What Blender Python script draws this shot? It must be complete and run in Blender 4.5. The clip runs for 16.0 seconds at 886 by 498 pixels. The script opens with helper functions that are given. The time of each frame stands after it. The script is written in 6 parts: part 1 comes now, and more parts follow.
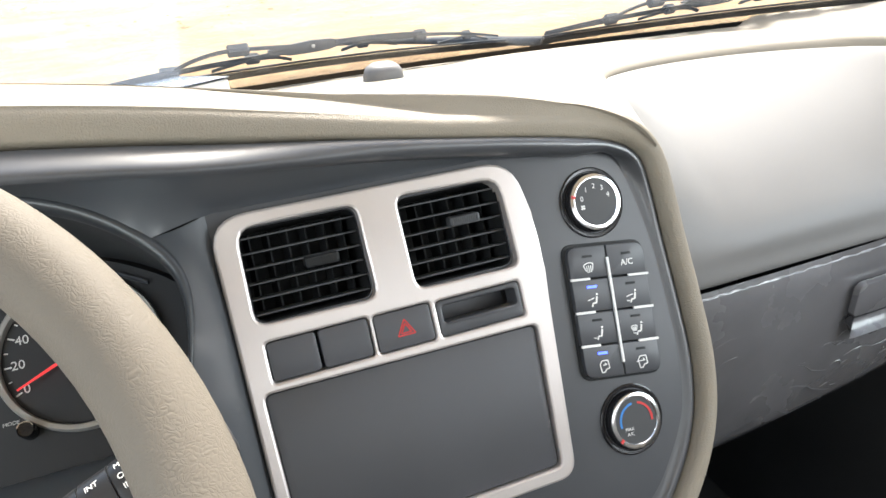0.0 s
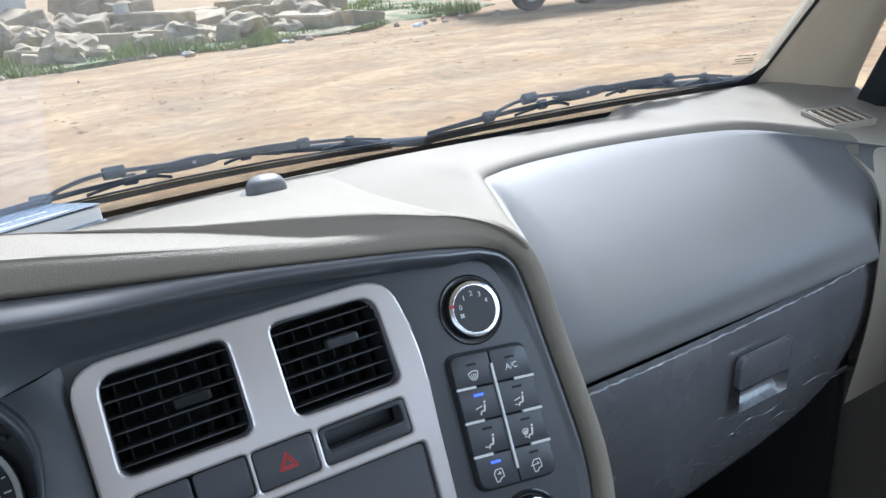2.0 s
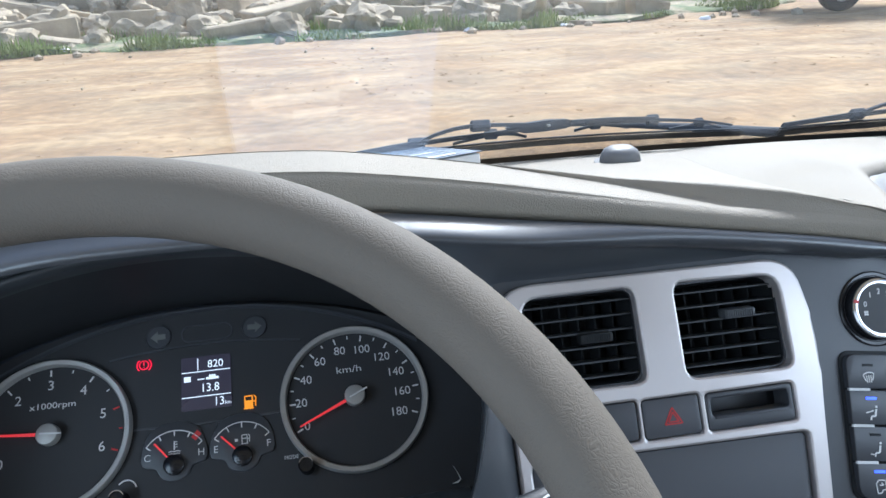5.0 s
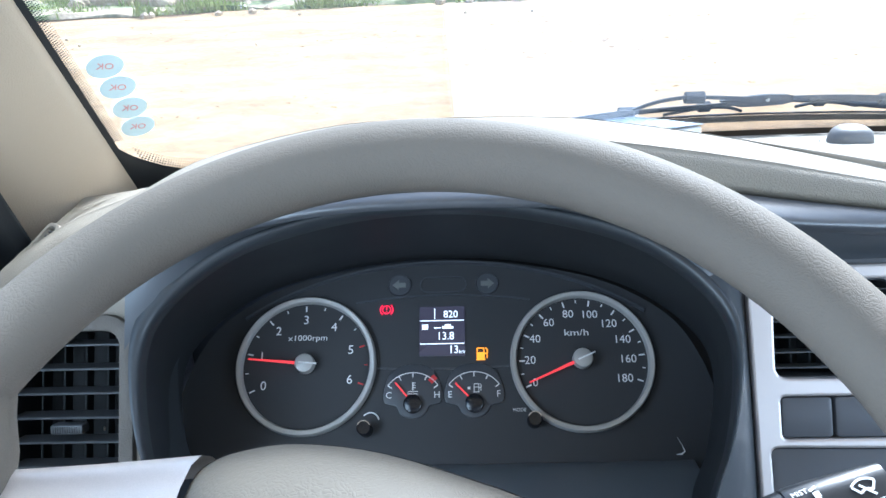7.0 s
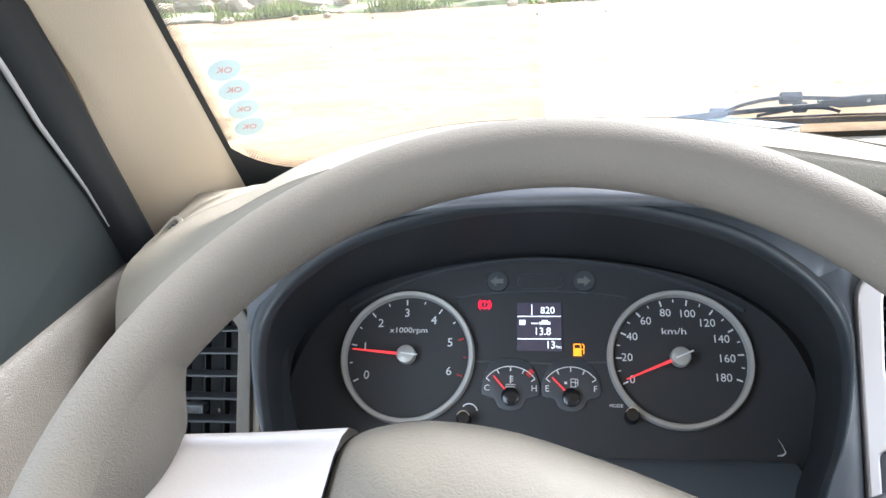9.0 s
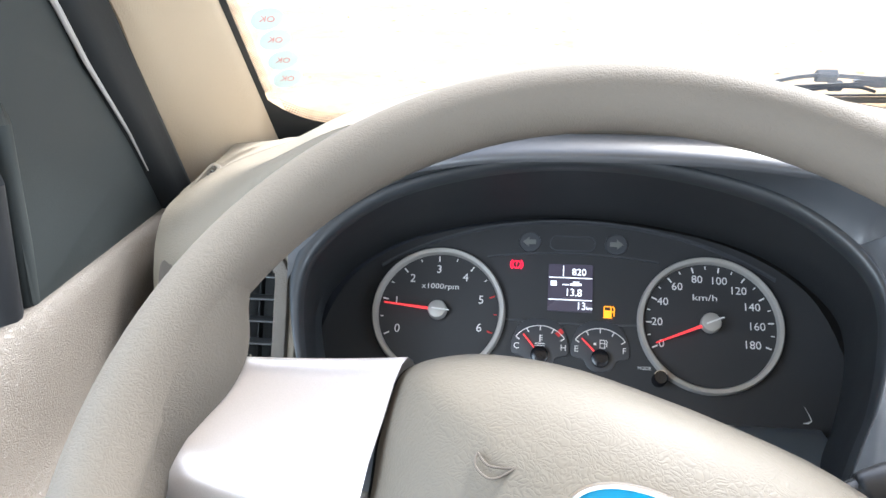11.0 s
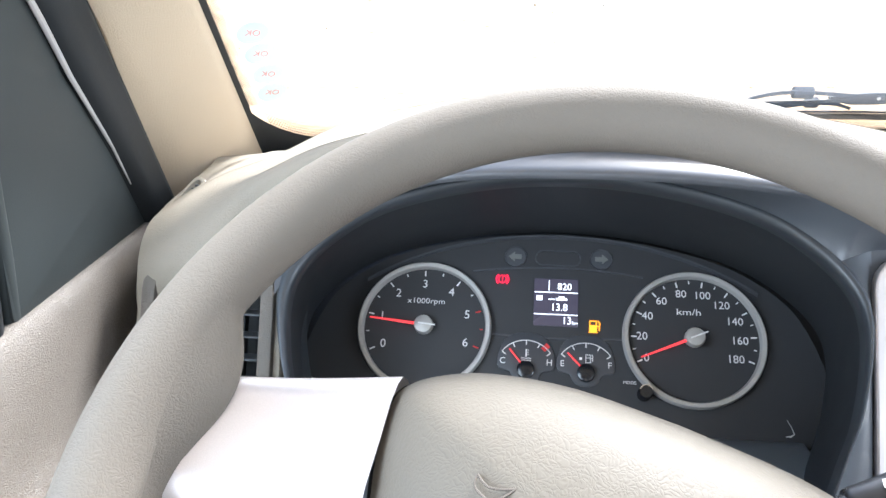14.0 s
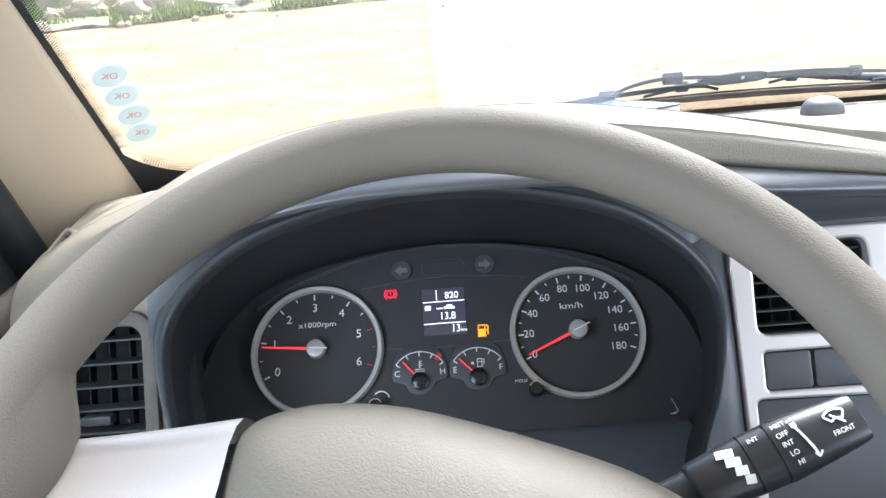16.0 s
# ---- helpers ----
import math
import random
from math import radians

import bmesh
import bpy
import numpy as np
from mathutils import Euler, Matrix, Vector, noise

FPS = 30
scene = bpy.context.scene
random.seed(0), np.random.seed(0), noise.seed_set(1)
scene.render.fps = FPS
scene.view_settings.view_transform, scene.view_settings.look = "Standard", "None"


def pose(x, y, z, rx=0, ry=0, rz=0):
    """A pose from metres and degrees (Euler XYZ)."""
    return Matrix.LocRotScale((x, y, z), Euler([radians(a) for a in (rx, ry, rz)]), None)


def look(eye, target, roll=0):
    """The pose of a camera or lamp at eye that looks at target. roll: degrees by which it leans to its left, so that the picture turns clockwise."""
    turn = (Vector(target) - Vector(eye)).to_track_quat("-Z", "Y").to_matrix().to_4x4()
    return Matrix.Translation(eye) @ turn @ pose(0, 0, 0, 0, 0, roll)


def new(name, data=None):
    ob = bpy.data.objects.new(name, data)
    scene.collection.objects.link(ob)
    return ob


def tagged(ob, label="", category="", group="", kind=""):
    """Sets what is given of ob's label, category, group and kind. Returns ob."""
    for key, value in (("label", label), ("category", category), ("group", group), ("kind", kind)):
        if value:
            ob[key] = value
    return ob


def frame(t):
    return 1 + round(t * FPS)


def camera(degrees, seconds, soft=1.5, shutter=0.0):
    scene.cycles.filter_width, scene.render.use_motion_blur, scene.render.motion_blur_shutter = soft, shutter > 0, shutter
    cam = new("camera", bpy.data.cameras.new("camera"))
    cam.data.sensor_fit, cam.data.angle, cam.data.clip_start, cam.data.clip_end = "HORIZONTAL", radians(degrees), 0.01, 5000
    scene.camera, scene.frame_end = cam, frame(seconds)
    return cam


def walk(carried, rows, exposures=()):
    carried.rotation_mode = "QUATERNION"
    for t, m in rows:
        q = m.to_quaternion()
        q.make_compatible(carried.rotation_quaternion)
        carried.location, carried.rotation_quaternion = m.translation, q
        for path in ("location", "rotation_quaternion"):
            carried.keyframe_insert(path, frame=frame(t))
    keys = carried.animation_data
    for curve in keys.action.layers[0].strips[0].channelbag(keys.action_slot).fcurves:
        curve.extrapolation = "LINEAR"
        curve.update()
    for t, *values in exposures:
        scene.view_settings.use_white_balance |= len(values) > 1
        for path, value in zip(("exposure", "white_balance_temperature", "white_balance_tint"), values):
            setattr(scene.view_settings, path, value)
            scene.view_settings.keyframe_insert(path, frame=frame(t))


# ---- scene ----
cam = camera(62.0, 16.0)
PATH = [
    (0, (0.18, -0.466, 1.524), (0.82, 1.187, 0.598), -3.1),
    (0.5, (0.204, -0.467, 1.527), (0.948, 1.161, 0.634), -4.9),
    (1, (0.197, -0.465, 1.541), (1.007, 1.185, 0.753), -4.6),
    (1.5, (0.214, -0.466, 1.542), (1.077, 1.162, 0.765), -5.2),
    (2, (0.213, -0.468, 1.543), (1.097, 1.165, 0.801), -4.9),
    (2.5, (0.194, -0.467, 1.54), (1.04, 1.189, 0.805), -4.2),
    (3, (0.158, -0.463, 1.539), (0.792, 1.291, 0.817), -4.2),
    (3.5, (0.145, -0.464, 1.538), (0.667, 1.335, 0.839), -4.8),
    (3.7, (0.135, -0.46, 1.537), (0.623, 1.343, 0.821), -5.4),
    (5.8, (0.0723, -0.4524, 1.5401), (0.1865, 1.3914, 0.7737), -2.12),
    (6, (0.0613, -0.4564, 1.5451), (0.1082, 1.3789, 0.7527), -3.32),
    (6.5, (0.0379, -0.4601, 1.5448), (-0.032, 1.3683, 0.7386), -3.16),
    (7, (0.028, -0.4617, 1.5461), (-0.0672, 1.3656, 0.7382), -2.72),
    (7.5, (0.0145, -0.4699, 1.5493), (-0.1401, 1.3415, 0.7174), -2.04),
    (8, (0.0061, -0.477, 1.5491), (-0.1779, 1.3432, 0.7406), -1.85),
    (8.5, (0.0085, -0.4777, 1.5495), (-0.2358, 1.3354, 0.7412), -3.26),
    (9, (0.0051, -0.4797, 1.5503), (-0.2707, 1.3351, 0.7567), -4.09),
    (9.2, (0.0111, -0.4767, 1.5493), (-0.2889, 1.3309, 0.7476), -4.39),
    (11.3, (-0.0162, -0.4943, 1.5369), (-0.298, 1.2936, 0.6853), -1.46),
    (11.5, (-0.0142, -0.4953, 1.5359), (-0.2861, 1.2957, 0.6892), -1.35),
    (12, (-0.0163, -0.4982, 1.5359), (-0.2947, 1.2905, 0.686), -1.57),
    (12.5, (-0.0153, -0.4984, 1.5354), (-0.2789, 1.2933, 0.6868), -1.5),
    (13, (-0.0161, -0.4957, 1.5349), (-0.2726, 1.3015, 0.695), -1.33),
    (13.5, (-0.0157, -0.4929, 1.5376), (-0.2641, 1.3098, 0.708), -1.31),
    (14, (-0.0215, -0.4919, 1.5419), (-0.257, 1.3151, 0.7169), -1.05),
    (14.5, (-0.0252, -0.4983, 1.5503), (-0.27, 1.3157, 0.7452), 0.06),
    (15, (-0.0028, -0.4926, 1.5576), (-0.1867, 1.3155, 0.7214), -3.01),
    (15.5, (0.0082, -0.489, 1.5621), (-0.1132, 1.326, 0.7316), -3.67),
    (16, (0.0227, -0.4927, 1.5517), (-0.047, 1.328, 0.7285), -5.42),
]
EXPOSURES = [(0, 1.9, 6600, 9), (0.3, 1.72, 6300, 9), (0.6, 1.45, 5900, 9), (1.0, 1.0, 5560, 8), (3.5, 0.9, 5380, 8), (6.0, 1.1, 5200, 7), (6.6, 1.52, 4980, 5), (7.2, 1.85, 5200, 6), (8.0, 1.98, 5700, 8), (9.2, 2.02, 5750, 9), (11.5, 2.22, 5900, 10), (13.0, 2.3, 5850, 10), (14.0, 2.3, 5750, 10), (14.5, 2.14, 5750, 10), (15.0, 1.95, 5850, 9), (16.0, 1.88, 5700, 8)]
walk(cam, [(t, look(eye, target, roll)) for t, eye, target, roll in PATH], EXPOSURES)


# ---------- world, sun ----------
SUN_EL, SUN_AZ = 46.0, 28.0
world = bpy.data.worlds.new("world")
scene.world = world
world.use_nodes = True
_wn = world.node_tree.nodes
_sky = _wn.new("ShaderNodeTexSky")
_sky.sky_type = "NISHITA"
_sky.sun_disc = False
_sky.sun_elevation = radians(SUN_EL)
_sky.sun_rotation = radians(SUN_AZ)
_sky.dust_density = 4.0
_sky.air_density = 1.2
_wn["Background"].inputs[1].default_value = 0.128
world.node_tree.links.new(_sky.outputs[0], _wn["Background"].inputs[0])
sun = new("sun", bpy.data.lights.new("sun", "SUN"))
sun.data.energy = 3.4
sun.data.angle = radians(14)
sun.data.color = (1.0, 0.965, 0.91)
_a, _e = radians(SUN_AZ), radians(SUN_EL)


def window_light(name, m, w, h, watts):
    """Area lamp: sky light at a side window's opening, or added fill from behind."""
    ob = new(name, bpy.data.lights.new(name, "AREA"))
    ob.data.shape, ob.data.size, ob.data.size_y, ob.data.energy = "RECTANGLE", w, h, watts
    ob.data.color = (0.90, 0.95, 1.0)
    ob.matrix_world = m
    return ob


window_light("left_window_light", look((-0.385, -0.66, 1.56), (0.4, -0.3, 1.3)), 0.62, 0.42, 2.2)
window_light("right_window_light", look((1.13, -0.60, 1.56), (0.4, -0.2, 1.3)), 0.70, 0.42, 2.5)
# added fill lamp, unseen; the rear wall has no window
window_light("rear_fill_light", look((0.373, -1.20, 1.62), (0.373, 0, 1.30)), 1.10, 0.40, 0.95)
sun.matrix_world = look((math.sin(_a) * math.cos(_e) * 30, math.cos(_a) * math.cos(_e) * 30, math.sin(_e) * 30), (0, 0, 0))

# ---------- materials ----------
MATS = {}


def material(name, color, rough=0.5, metal=0.0, grain=0.0, grain_scale=900.0, bump=0.0, bump_scale=700.0, blotch=0.12, blotch_scale=9.0,
             spec=0.5, coat=0.0, voronoi=False, emit=None, strength=0.0, rough_var=0.08, second=None, second_scale=3.0, stretch=(1, 1, 1)):
    """A procedural surface: colour varied at two scales, roughness variation and fine relief."""
    if name in MATS:
        return MATS[name]
    m = bpy.data.materials.new(name)
    m.use_nodes = True
    nt = m.node_tree
    n, l = nt.nodes, nt.links
    p = n["Principled BSDF"]
    p.inputs["Roughness"].default_value = rough
    p.inputs["Metallic"].default_value = metal
    p.inputs["Specular IOR Level"].default_value = spec
    p.inputs["Coat Weight"].default_value = coat
    p.inputs["Coat Roughness"].default_value = 0.12
    tc = n.new("ShaderNodeTexCoord")
    big = n.new("ShaderNodeTexNoise")
    big.inputs["Scale"].default_value = blotch_scale
    big.inputs["Detail"].default_value = 5.0
    l.new(tc.outputs["Object"], big.inputs["Vector"])
    fine = n.new("ShaderNodeTexNoise")
    fine.inputs["Scale"].default_value = grain_scale
    fine.inputs["Detail"].default_value = 3.0
    l.new(tc.outputs["Object"], fine.inputs["Vector"])
    ramp = n.new("ShaderNodeMapRange")
    ramp.inputs[1].default_value, ramp.inputs[2].default_value = 0.3, 0.7
    ramp.inputs[3].default_value, ramp.inputs[4].default_value = 1.0 - blotch, 1.0 + blotch
    l.new(big.outputs["Fac"], ramp.inputs[0])
    ramp2 = n.new("ShaderNodeMapRange")
    ramp2.inputs[1].default_value, ramp2.inputs[2].default_value = 0.3, 0.7
    ramp2.inputs[3].default_value, ramp2.inputs[4].default_value = 1.0 - grain, 1.0 + grain
    l.new(fine.outputs["Fac"], ramp2.inputs[0])
    mul = n.new("ShaderNodeMath")
    mul.operation = "MULTIPLY"
    l.new(ramp.outputs[0], mul.inputs[0])
    l.new(ramp2.outputs[0], mul.inputs[1])
    col = n.new("ShaderNodeVectorMath")
    col.operation = "SCALE"
    if second:
        mixc = n.new("ShaderNodeMix")
        mixc.data_type = "RGBA"
        mixc.inputs[6].default_value = (*color, 1)
        mixc.inputs[7].default_value = (*second, 1)
        sn = n.new("ShaderNodeTexNoise")
        sn.inputs["Scale"].default_value = second_scale
        sn.inputs["Detail"].default_value = 7.0
        mp = n.new("ShaderNodeMapping")
        mp.inputs["Scale"].default_value = stretch
        l.new(tc.outputs["Object"], mp.inputs[0])
        l.new(mp.outputs[0], sn.inputs["Vector"])
        sr = n.new("ShaderNodeMapRange")
        sr.inputs[1].default_value, sr.inputs[2].default_value = 0.42, 0.62
        l.new(sn.outputs["Fac"], sr.inputs[0])
        l.new(sr.outputs[0], mixc.inputs[0])
        l.new(mixc.outputs[2], col.inputs[0])
    else:
        col.inputs[0].default_value = color
    l.new(mul.outputs[0], col.inputs["Scale"])
    l.new(col.outputs[0], p.inputs["Base Color"])
    rr = n.new("ShaderNodeMapRange")
    rr.inputs[1].default_value, rr.inputs[2].default_value = 0.3, 0.7
    rr.inputs[3].default_value, rr.inputs[4].default_value = max(0.02, rough - rough_var), min(1.0, rough + rough_var)
    l.new(big.outputs["Fac"], rr.inputs[0])
    l.new(rr.outputs[0], p.inputs["Roughness"])
    if bump:
        if voronoi:
            tex = n.new("ShaderNodeTexVoronoi")
            tex.feature = "DISTANCE_TO_EDGE"
            tex.inputs["Scale"].default_value = bump_scale
            warp = n.new("ShaderNodeTexNoise")
            warp.inputs["Scale"].default_value = bump_scale * 0.25
            l.new(tc.outputs["Object"], warp.inputs["Vector"])
            add = n.new("ShaderNodeVectorMath")
            add.operation = "MULTIPLY_ADD"
            add.inputs[1].default_value = (6.0 / bump_scale,) * 3
            l.new(warp.outputs["Color"], add.inputs[0])
            l.new(tc.outputs["Object"], add.inputs[2])
            l.new(add.outputs[0], tex.inputs["Vector"])
            out = n.new("ShaderNodeMapRange")
            out.inputs[1].default_value, out.inputs[2].default_value = 0.0, 0.25
            l.new(tex.outputs["Distance"], out.inputs[0])
            height = out.outputs[0]
        else:
            tex = n.new("ShaderNodeTexNoise")
            tex.inputs["Scale"].default_value = bump_scale
            tex.inputs["Detail"].default_value = 6.0
            l.new(tc.outputs["Object"], tex.inputs["Vector"])
            height = tex.outputs["Fac"]
        b = n.new("ShaderNodeBump")
        b.inputs["Strength"].default_value = bump
        b.inputs["Distance"].default_value = 0.0006 if bump_scale > 50 else 0.03
        l.new(height, b.inputs["Height"])
        l.new(b.outputs[0], p.inputs["Normal"])
    if emit:
        p.inputs["Emission Color"].default_value = (*emit, 1)
        p.inputs["Emission Strength"].default_value = strength
    MATS[name] = m
    return m


def glass_material(name, tint, fac_ior=1.5, rough=0.0, haze=0.0):
    m = bpy.data.materials.new(name)
    m.use_nodes = True
    n, l = m.node_tree.nodes, m.node_tree.links
    n.remove(n["Principled BSDF"])
    fr = n.new("ShaderNodeFresnel")
    fr.inputs[0].default_value = fac_ior
    tr = n.new("ShaderNodeBsdfTransparent")
    tr.inputs[0].default_value = (*tint, 1)
    gl = n.new("ShaderNodeBsdfGlossy")
    gl.inputs["Roughness"].default_value = rough
    mx = n.new("ShaderNodeMixShader")
    l.new(fr.outputs[0], mx.inputs[0])
    l.new(tr.outputs[0], mx.inputs[1])
    l.new(gl.outputs[0], mx.inputs[2])
    if not haze:
        l.new(mx.outputs[0], n["Material Output"].inputs[0])
        return m
    # an uneven translucent veil mixed in, painting the haze of light on the glass
    tc = n.new("ShaderNodeTexCoord")
    nz = n.new("ShaderNodeTexNoise")
    nz.inputs["Scale"].default_value = 5.0
    nz.inputs["Detail"].default_value = 8.0
    l.new(tc.outputs["Object"], nz.inputs["Vector"])
    mr = n.new("ShaderNodeMapRange")
    mr.inputs[1].default_value, mr.inputs[2].default_value = 0.3, 0.7
    mr.inputs[3].default_value, mr.inputs[4].default_value = haze * 0.5, haze * 1.5
    l.new(nz.outputs["Fac"], mr.inputs[0])
    df = n.new("ShaderNodeBsdfTranslucent")
    df.inputs[0].default_value = (0.80, 0.80, 0.78, 1)
    m2 = n.new("ShaderNodeMixShader")
    l.new(mr.outputs[0], m2.inputs[0])
    l.new(mx.outputs[0], m2.inputs[1])
    l.new(df.outputs[0], m2.inputs[2])
    l.new(m2.outputs[0], n["Material Output"].inputs[0])
    return m


BEIGE = material("beige_soft_plastic", (0.252, 0.221, 0.174), 0.62, bump=0.34, bump_scale=520, voronoi=True, blotch=0.05, spec=0.34)
GREY = material("grey_soft_plastic", (0.124, 0.108, 0.089), 0.5, bump=0.45, bump_scale=600, voronoi=True, blotch=0.05, spec=0.45)
FASCIA = material("black_fascia_plastic", (0.068, 0.074, 0.081), 0.42, bump=0.08, bump_scale=1400, blotch=0.08)
FACE = material("black_gauge_face", (0.026, 0.027, 0.029), 0.6, bump=0.15, bump_scale=1600, blotch=0.08)
SLAT = material("dark_slat_plastic", (0.060, 0.064, 0.068), 0.4, bump=0.1, bump_scale=1500, blotch=0.1)
GREY_SMOOTH = material("grey_fine_plastic", (0.156, 0.153, 0.149), 0.5, bump=0.14, bump_scale=820, voronoi=True, blotch=0.05, spec=0.45)
RIM = material("rim_grey_urethane", (0.130, 0.114, 0.094), 0.66, bump=0.2, bump_scale=640, voronoi=True, blotch=0.06, spec=0.2)
HUB = material("hub_beige_plastic", (0.114, 0.100, 0.079), 0.62, spec=0.3, bump=0.2, bump_scale=480, voronoi=True, blotch=0.05)
PILLAR = material("pillar_beige_plastic", (0.50, 0.415, 0.30), 0.52, bump=0.35, bump_scale=550, voronoi=True, blotch=0.05)
BLACK = material("black_satin_plastic", (0.052, 0.055, 0.061), 0.36, bump=0.12, bump_scale=1400, blotch=0.1)
BLACK_MATT = material("black_matt_plastic", (0.043, 0.045, 0.047), 0.6, bump=0.2, bump_scale=1600, blotch=0.12)
BLACK_GLOSS = material("black_gloss_plastic", (0.012, 0.012, 0.014), 0.2, blotch=0.1)
SHELF = material("dark_satin_shelf", (0.10, 0.112, 0.122), 0.34, spec=0.8, bump=0.1, bump_scale=1300, blotch=0.08)
BLACK_LIP = material("black_satin_lip", (0.058, 0.061, 0.066), 0.33, spec=0.9, bump=0.08, bump_scale=1400, blotch=0.08)
HOOD = material("black_hood_plastic", (0.034, 0.038, 0.041), 0.38, bump=0.1, bump_scale=1300, blotch=0.08)
SEAL = material("black_door_seal_rubber", (0.013, 0.015, 0.016), 0.62, spec=0.35, bump=0.15, bump_scale=400, blotch=0.15)
DOOR_PAINT = material("pale_door_paint", (0.46, 0.44, 0.42), 0.4, blotch=0.05)
CORNER = material("black_mirror_corner_plastic", (0.036, 0.042, 0.041), 0.6, bump=0.2, bump_scale=900, blotch=0.08, spec=0.3)
BUTTON = material("dark_grey_button_plastic", (0.068, 0.070, 0.077), 0.45, bump=0.15, bump_scale=1500, blotch=0.08)
BLACK_DEEP = material("black_recess", (0.011, 0.013, 0.014), 0.7)
LINING = material("black_hood_lining", (0.018, 0.020, 0.022), 0.5, bump=0.15, bump_scale=1500, blotch=0.1)
RUBBER = material("black_rubber", (0.012, 0.013, 0.015), 0.55, bump=0.2, bump_scale=300, blotch=0.2)
WIPER = material("wiper_black_paint", (0.045, 0.053, 0.066), 0.8, bump=0.2, bump_scale=500, blotch=0.25, spec=0.2)
SILVER = material("silver_painted_plastic", (0.60, 0.555, 0.53), 0.34, metal=0.55, grain=0.05, grain_scale=2500, blotch=0.04)
CHROME = material("satin_chrome", (0.75, 0.75, 0.76), 0.18, metal=1.0, blotch=0.03, rough_var=0.04)
RING = material("gauge_ring_metal", (0.42, 0.41, 0.385), 0.42, metal=0.4, blotch=0.05)
WHITE_INK = material("white_print", (0.72, 0.72, 0.7), 0.6, blotch=0.03)
RED_INK = material("red_print", (0.55, 0.03, 0.03), 0.5, blotch=0.05)
BLUE_INK = material("blue_print", (0.03, 0.2, 0.55), 0.5, blotch=0.05)
RED_GLOW = material("red_needle_glow", (0.6, 0.03, 0.04), 0.4, emit=(1.0, 0.06, 0.06), strength=0.22)
WHITE_GLOW = material("lit_white_digits", (0.7, 0.7, 0.72), 0.5, emit=(0.9, 0.95, 1.0), strength=0.42)
RED_LAMP = material("red_warning_lamp", (0.6, 0.02, 0.05), 0.4, emit=(1.0, 0.01, 0.05), strength=0.55)
AMBER_LAMP = material("amber_warning_lamp", (0.6, 0.25, 0.02), 0.4, emit=(1.0, 0.30, 0.01), strength=0.45)
BLUE_LAMP = material("blue_indicator_lamp", (0.05, 0.08, 0.6), 0.4, emit=(0.05, 0.1, 1.0), strength=1.3)
BOOK_BLUE = material("blue_glossy_card", (0.30, 0.37, 0.47), 0.22, coat=0.6, blotch=0.12, blotch_scale=9)
PAPER = material("white_paper", (0.72, 0.72, 0.7), 0.7, blotch=0.04)
FILM_GREY = material("grey_plastic_under_film", (0.125, 0.124, 0.130), 0.26, bump=0.8, bump_scale=60, blotch=0.14, blotch_scale=12, coat=0.7)
GLASS = glass_material("windscreen_glass", (0.96, 0.98, 0.97), 1.95, haze=0.018)
SIDE_GLASS = glass_material("side_window_glass", (0.8, 0.85, 0.82), 1.4)


# ---------- mesh helpers ----------
def finish(bm, name, smooth=True, angle=40):
    bmesh.ops.recalc_face_normals(bm, faces=bm.faces)
    me = bpy.data.meshes.new(name)
    bm.to_mesh(me)
    bm.free()
    if smooth:
        me.shade_smooth()
        me.set_sharp_from_angle(angle=radians(angle))
    return me


def part(name, bm, mat, parent=None, label="", m=None, smooth=True, angle=40):
    ob = new(name, finish(bm, name, smooth, angle) if isinstance(bm, bmesh.types.BMesh) else bm)
    if mat and not ob.data.materials:
        ob.data.materials.append(mat)
    ob.parent = parent
    if m is not None:
        ob.matrix_local = m
    if label:
        tagged(ob, label)
    return ob


def facing(ob, d):
    """Turn an open sheet's faces towards a direction."""
    bm = bmesh.new()
    bm.from_mesh(ob.data)
    for f in bm.faces:
        if f.normal.dot(Vector(d)) < 0:
            f.normal_flip()
    bm.to_mesh(ob.data)
    bm.free()
    return ob


def thing(name, m, label, category, group="", kind=""):
    ob = new(name)
    ob.empty_display_size = 0.02
    ob.matrix_local = m
    return tagged(ob, label, category, group, kind)


def box(bm, c, s, bevel=0.0, seg=2, m=None):
    r = bmesh.ops.create_cube(bm, size=1.0)
    mm = Matrix.Translation(c) @ Matrix.Diagonal((*s, 1))
    if m is not None:
        mm = m @ mm
    bmesh.ops.transform(bm, matrix=mm, verts=r["verts"])
    if bevel:
        es = list({e for v in r["verts"] for e in v.link_edges})
        bmesh.ops.bevel(bm, geom=es, offset=bevel, segments=seg, affect="EDGES", profile=0.5)
    return bm


def disc(bm, c, r1, r2, h, seg=40, m=None):
    """A frustum with its base at c and its axis along z."""
    r = bmesh.ops.create_cone(bm, cap_ends=True, segments=seg, radius1=r1, radius2=r2, depth=h)
    mm = Matrix.Translation((c[0], c[1], c[2] + h / 2))
    if m is not None:
        mm = m @ mm
    bmesh.ops.transform(bm, matrix=mm, verts=r["verts"])
    return bm


def lathe(bm, profile, seg=48, c=(0, 0, 0)):
    """Turn (radius, height) pairs round z."""
    rings = []
    for r, h in profile:
        if r < 1e-6:
            rings.append([bm.verts.new((c[0], c[1], c[2] + h))])
        else:
            rings.append([bm.verts.new((c[0] + r * math.cos(2 * math.pi * i / seg), c[1] + r * math.sin(2 * math.pi * i / seg), c[2] + h)) for i in range(seg)])
    for a, b in zip(rings, rings[1:]):
        for i in range(seg):
            j = (i + 1) % seg
            q = [a[i % len(a)], a[j % len(a)], b[j % len(b)], b[i % len(b)]]
            q = list(dict.fromkeys(q))
            if len(q) > 2:
                bm.faces.new(q)
    return bm


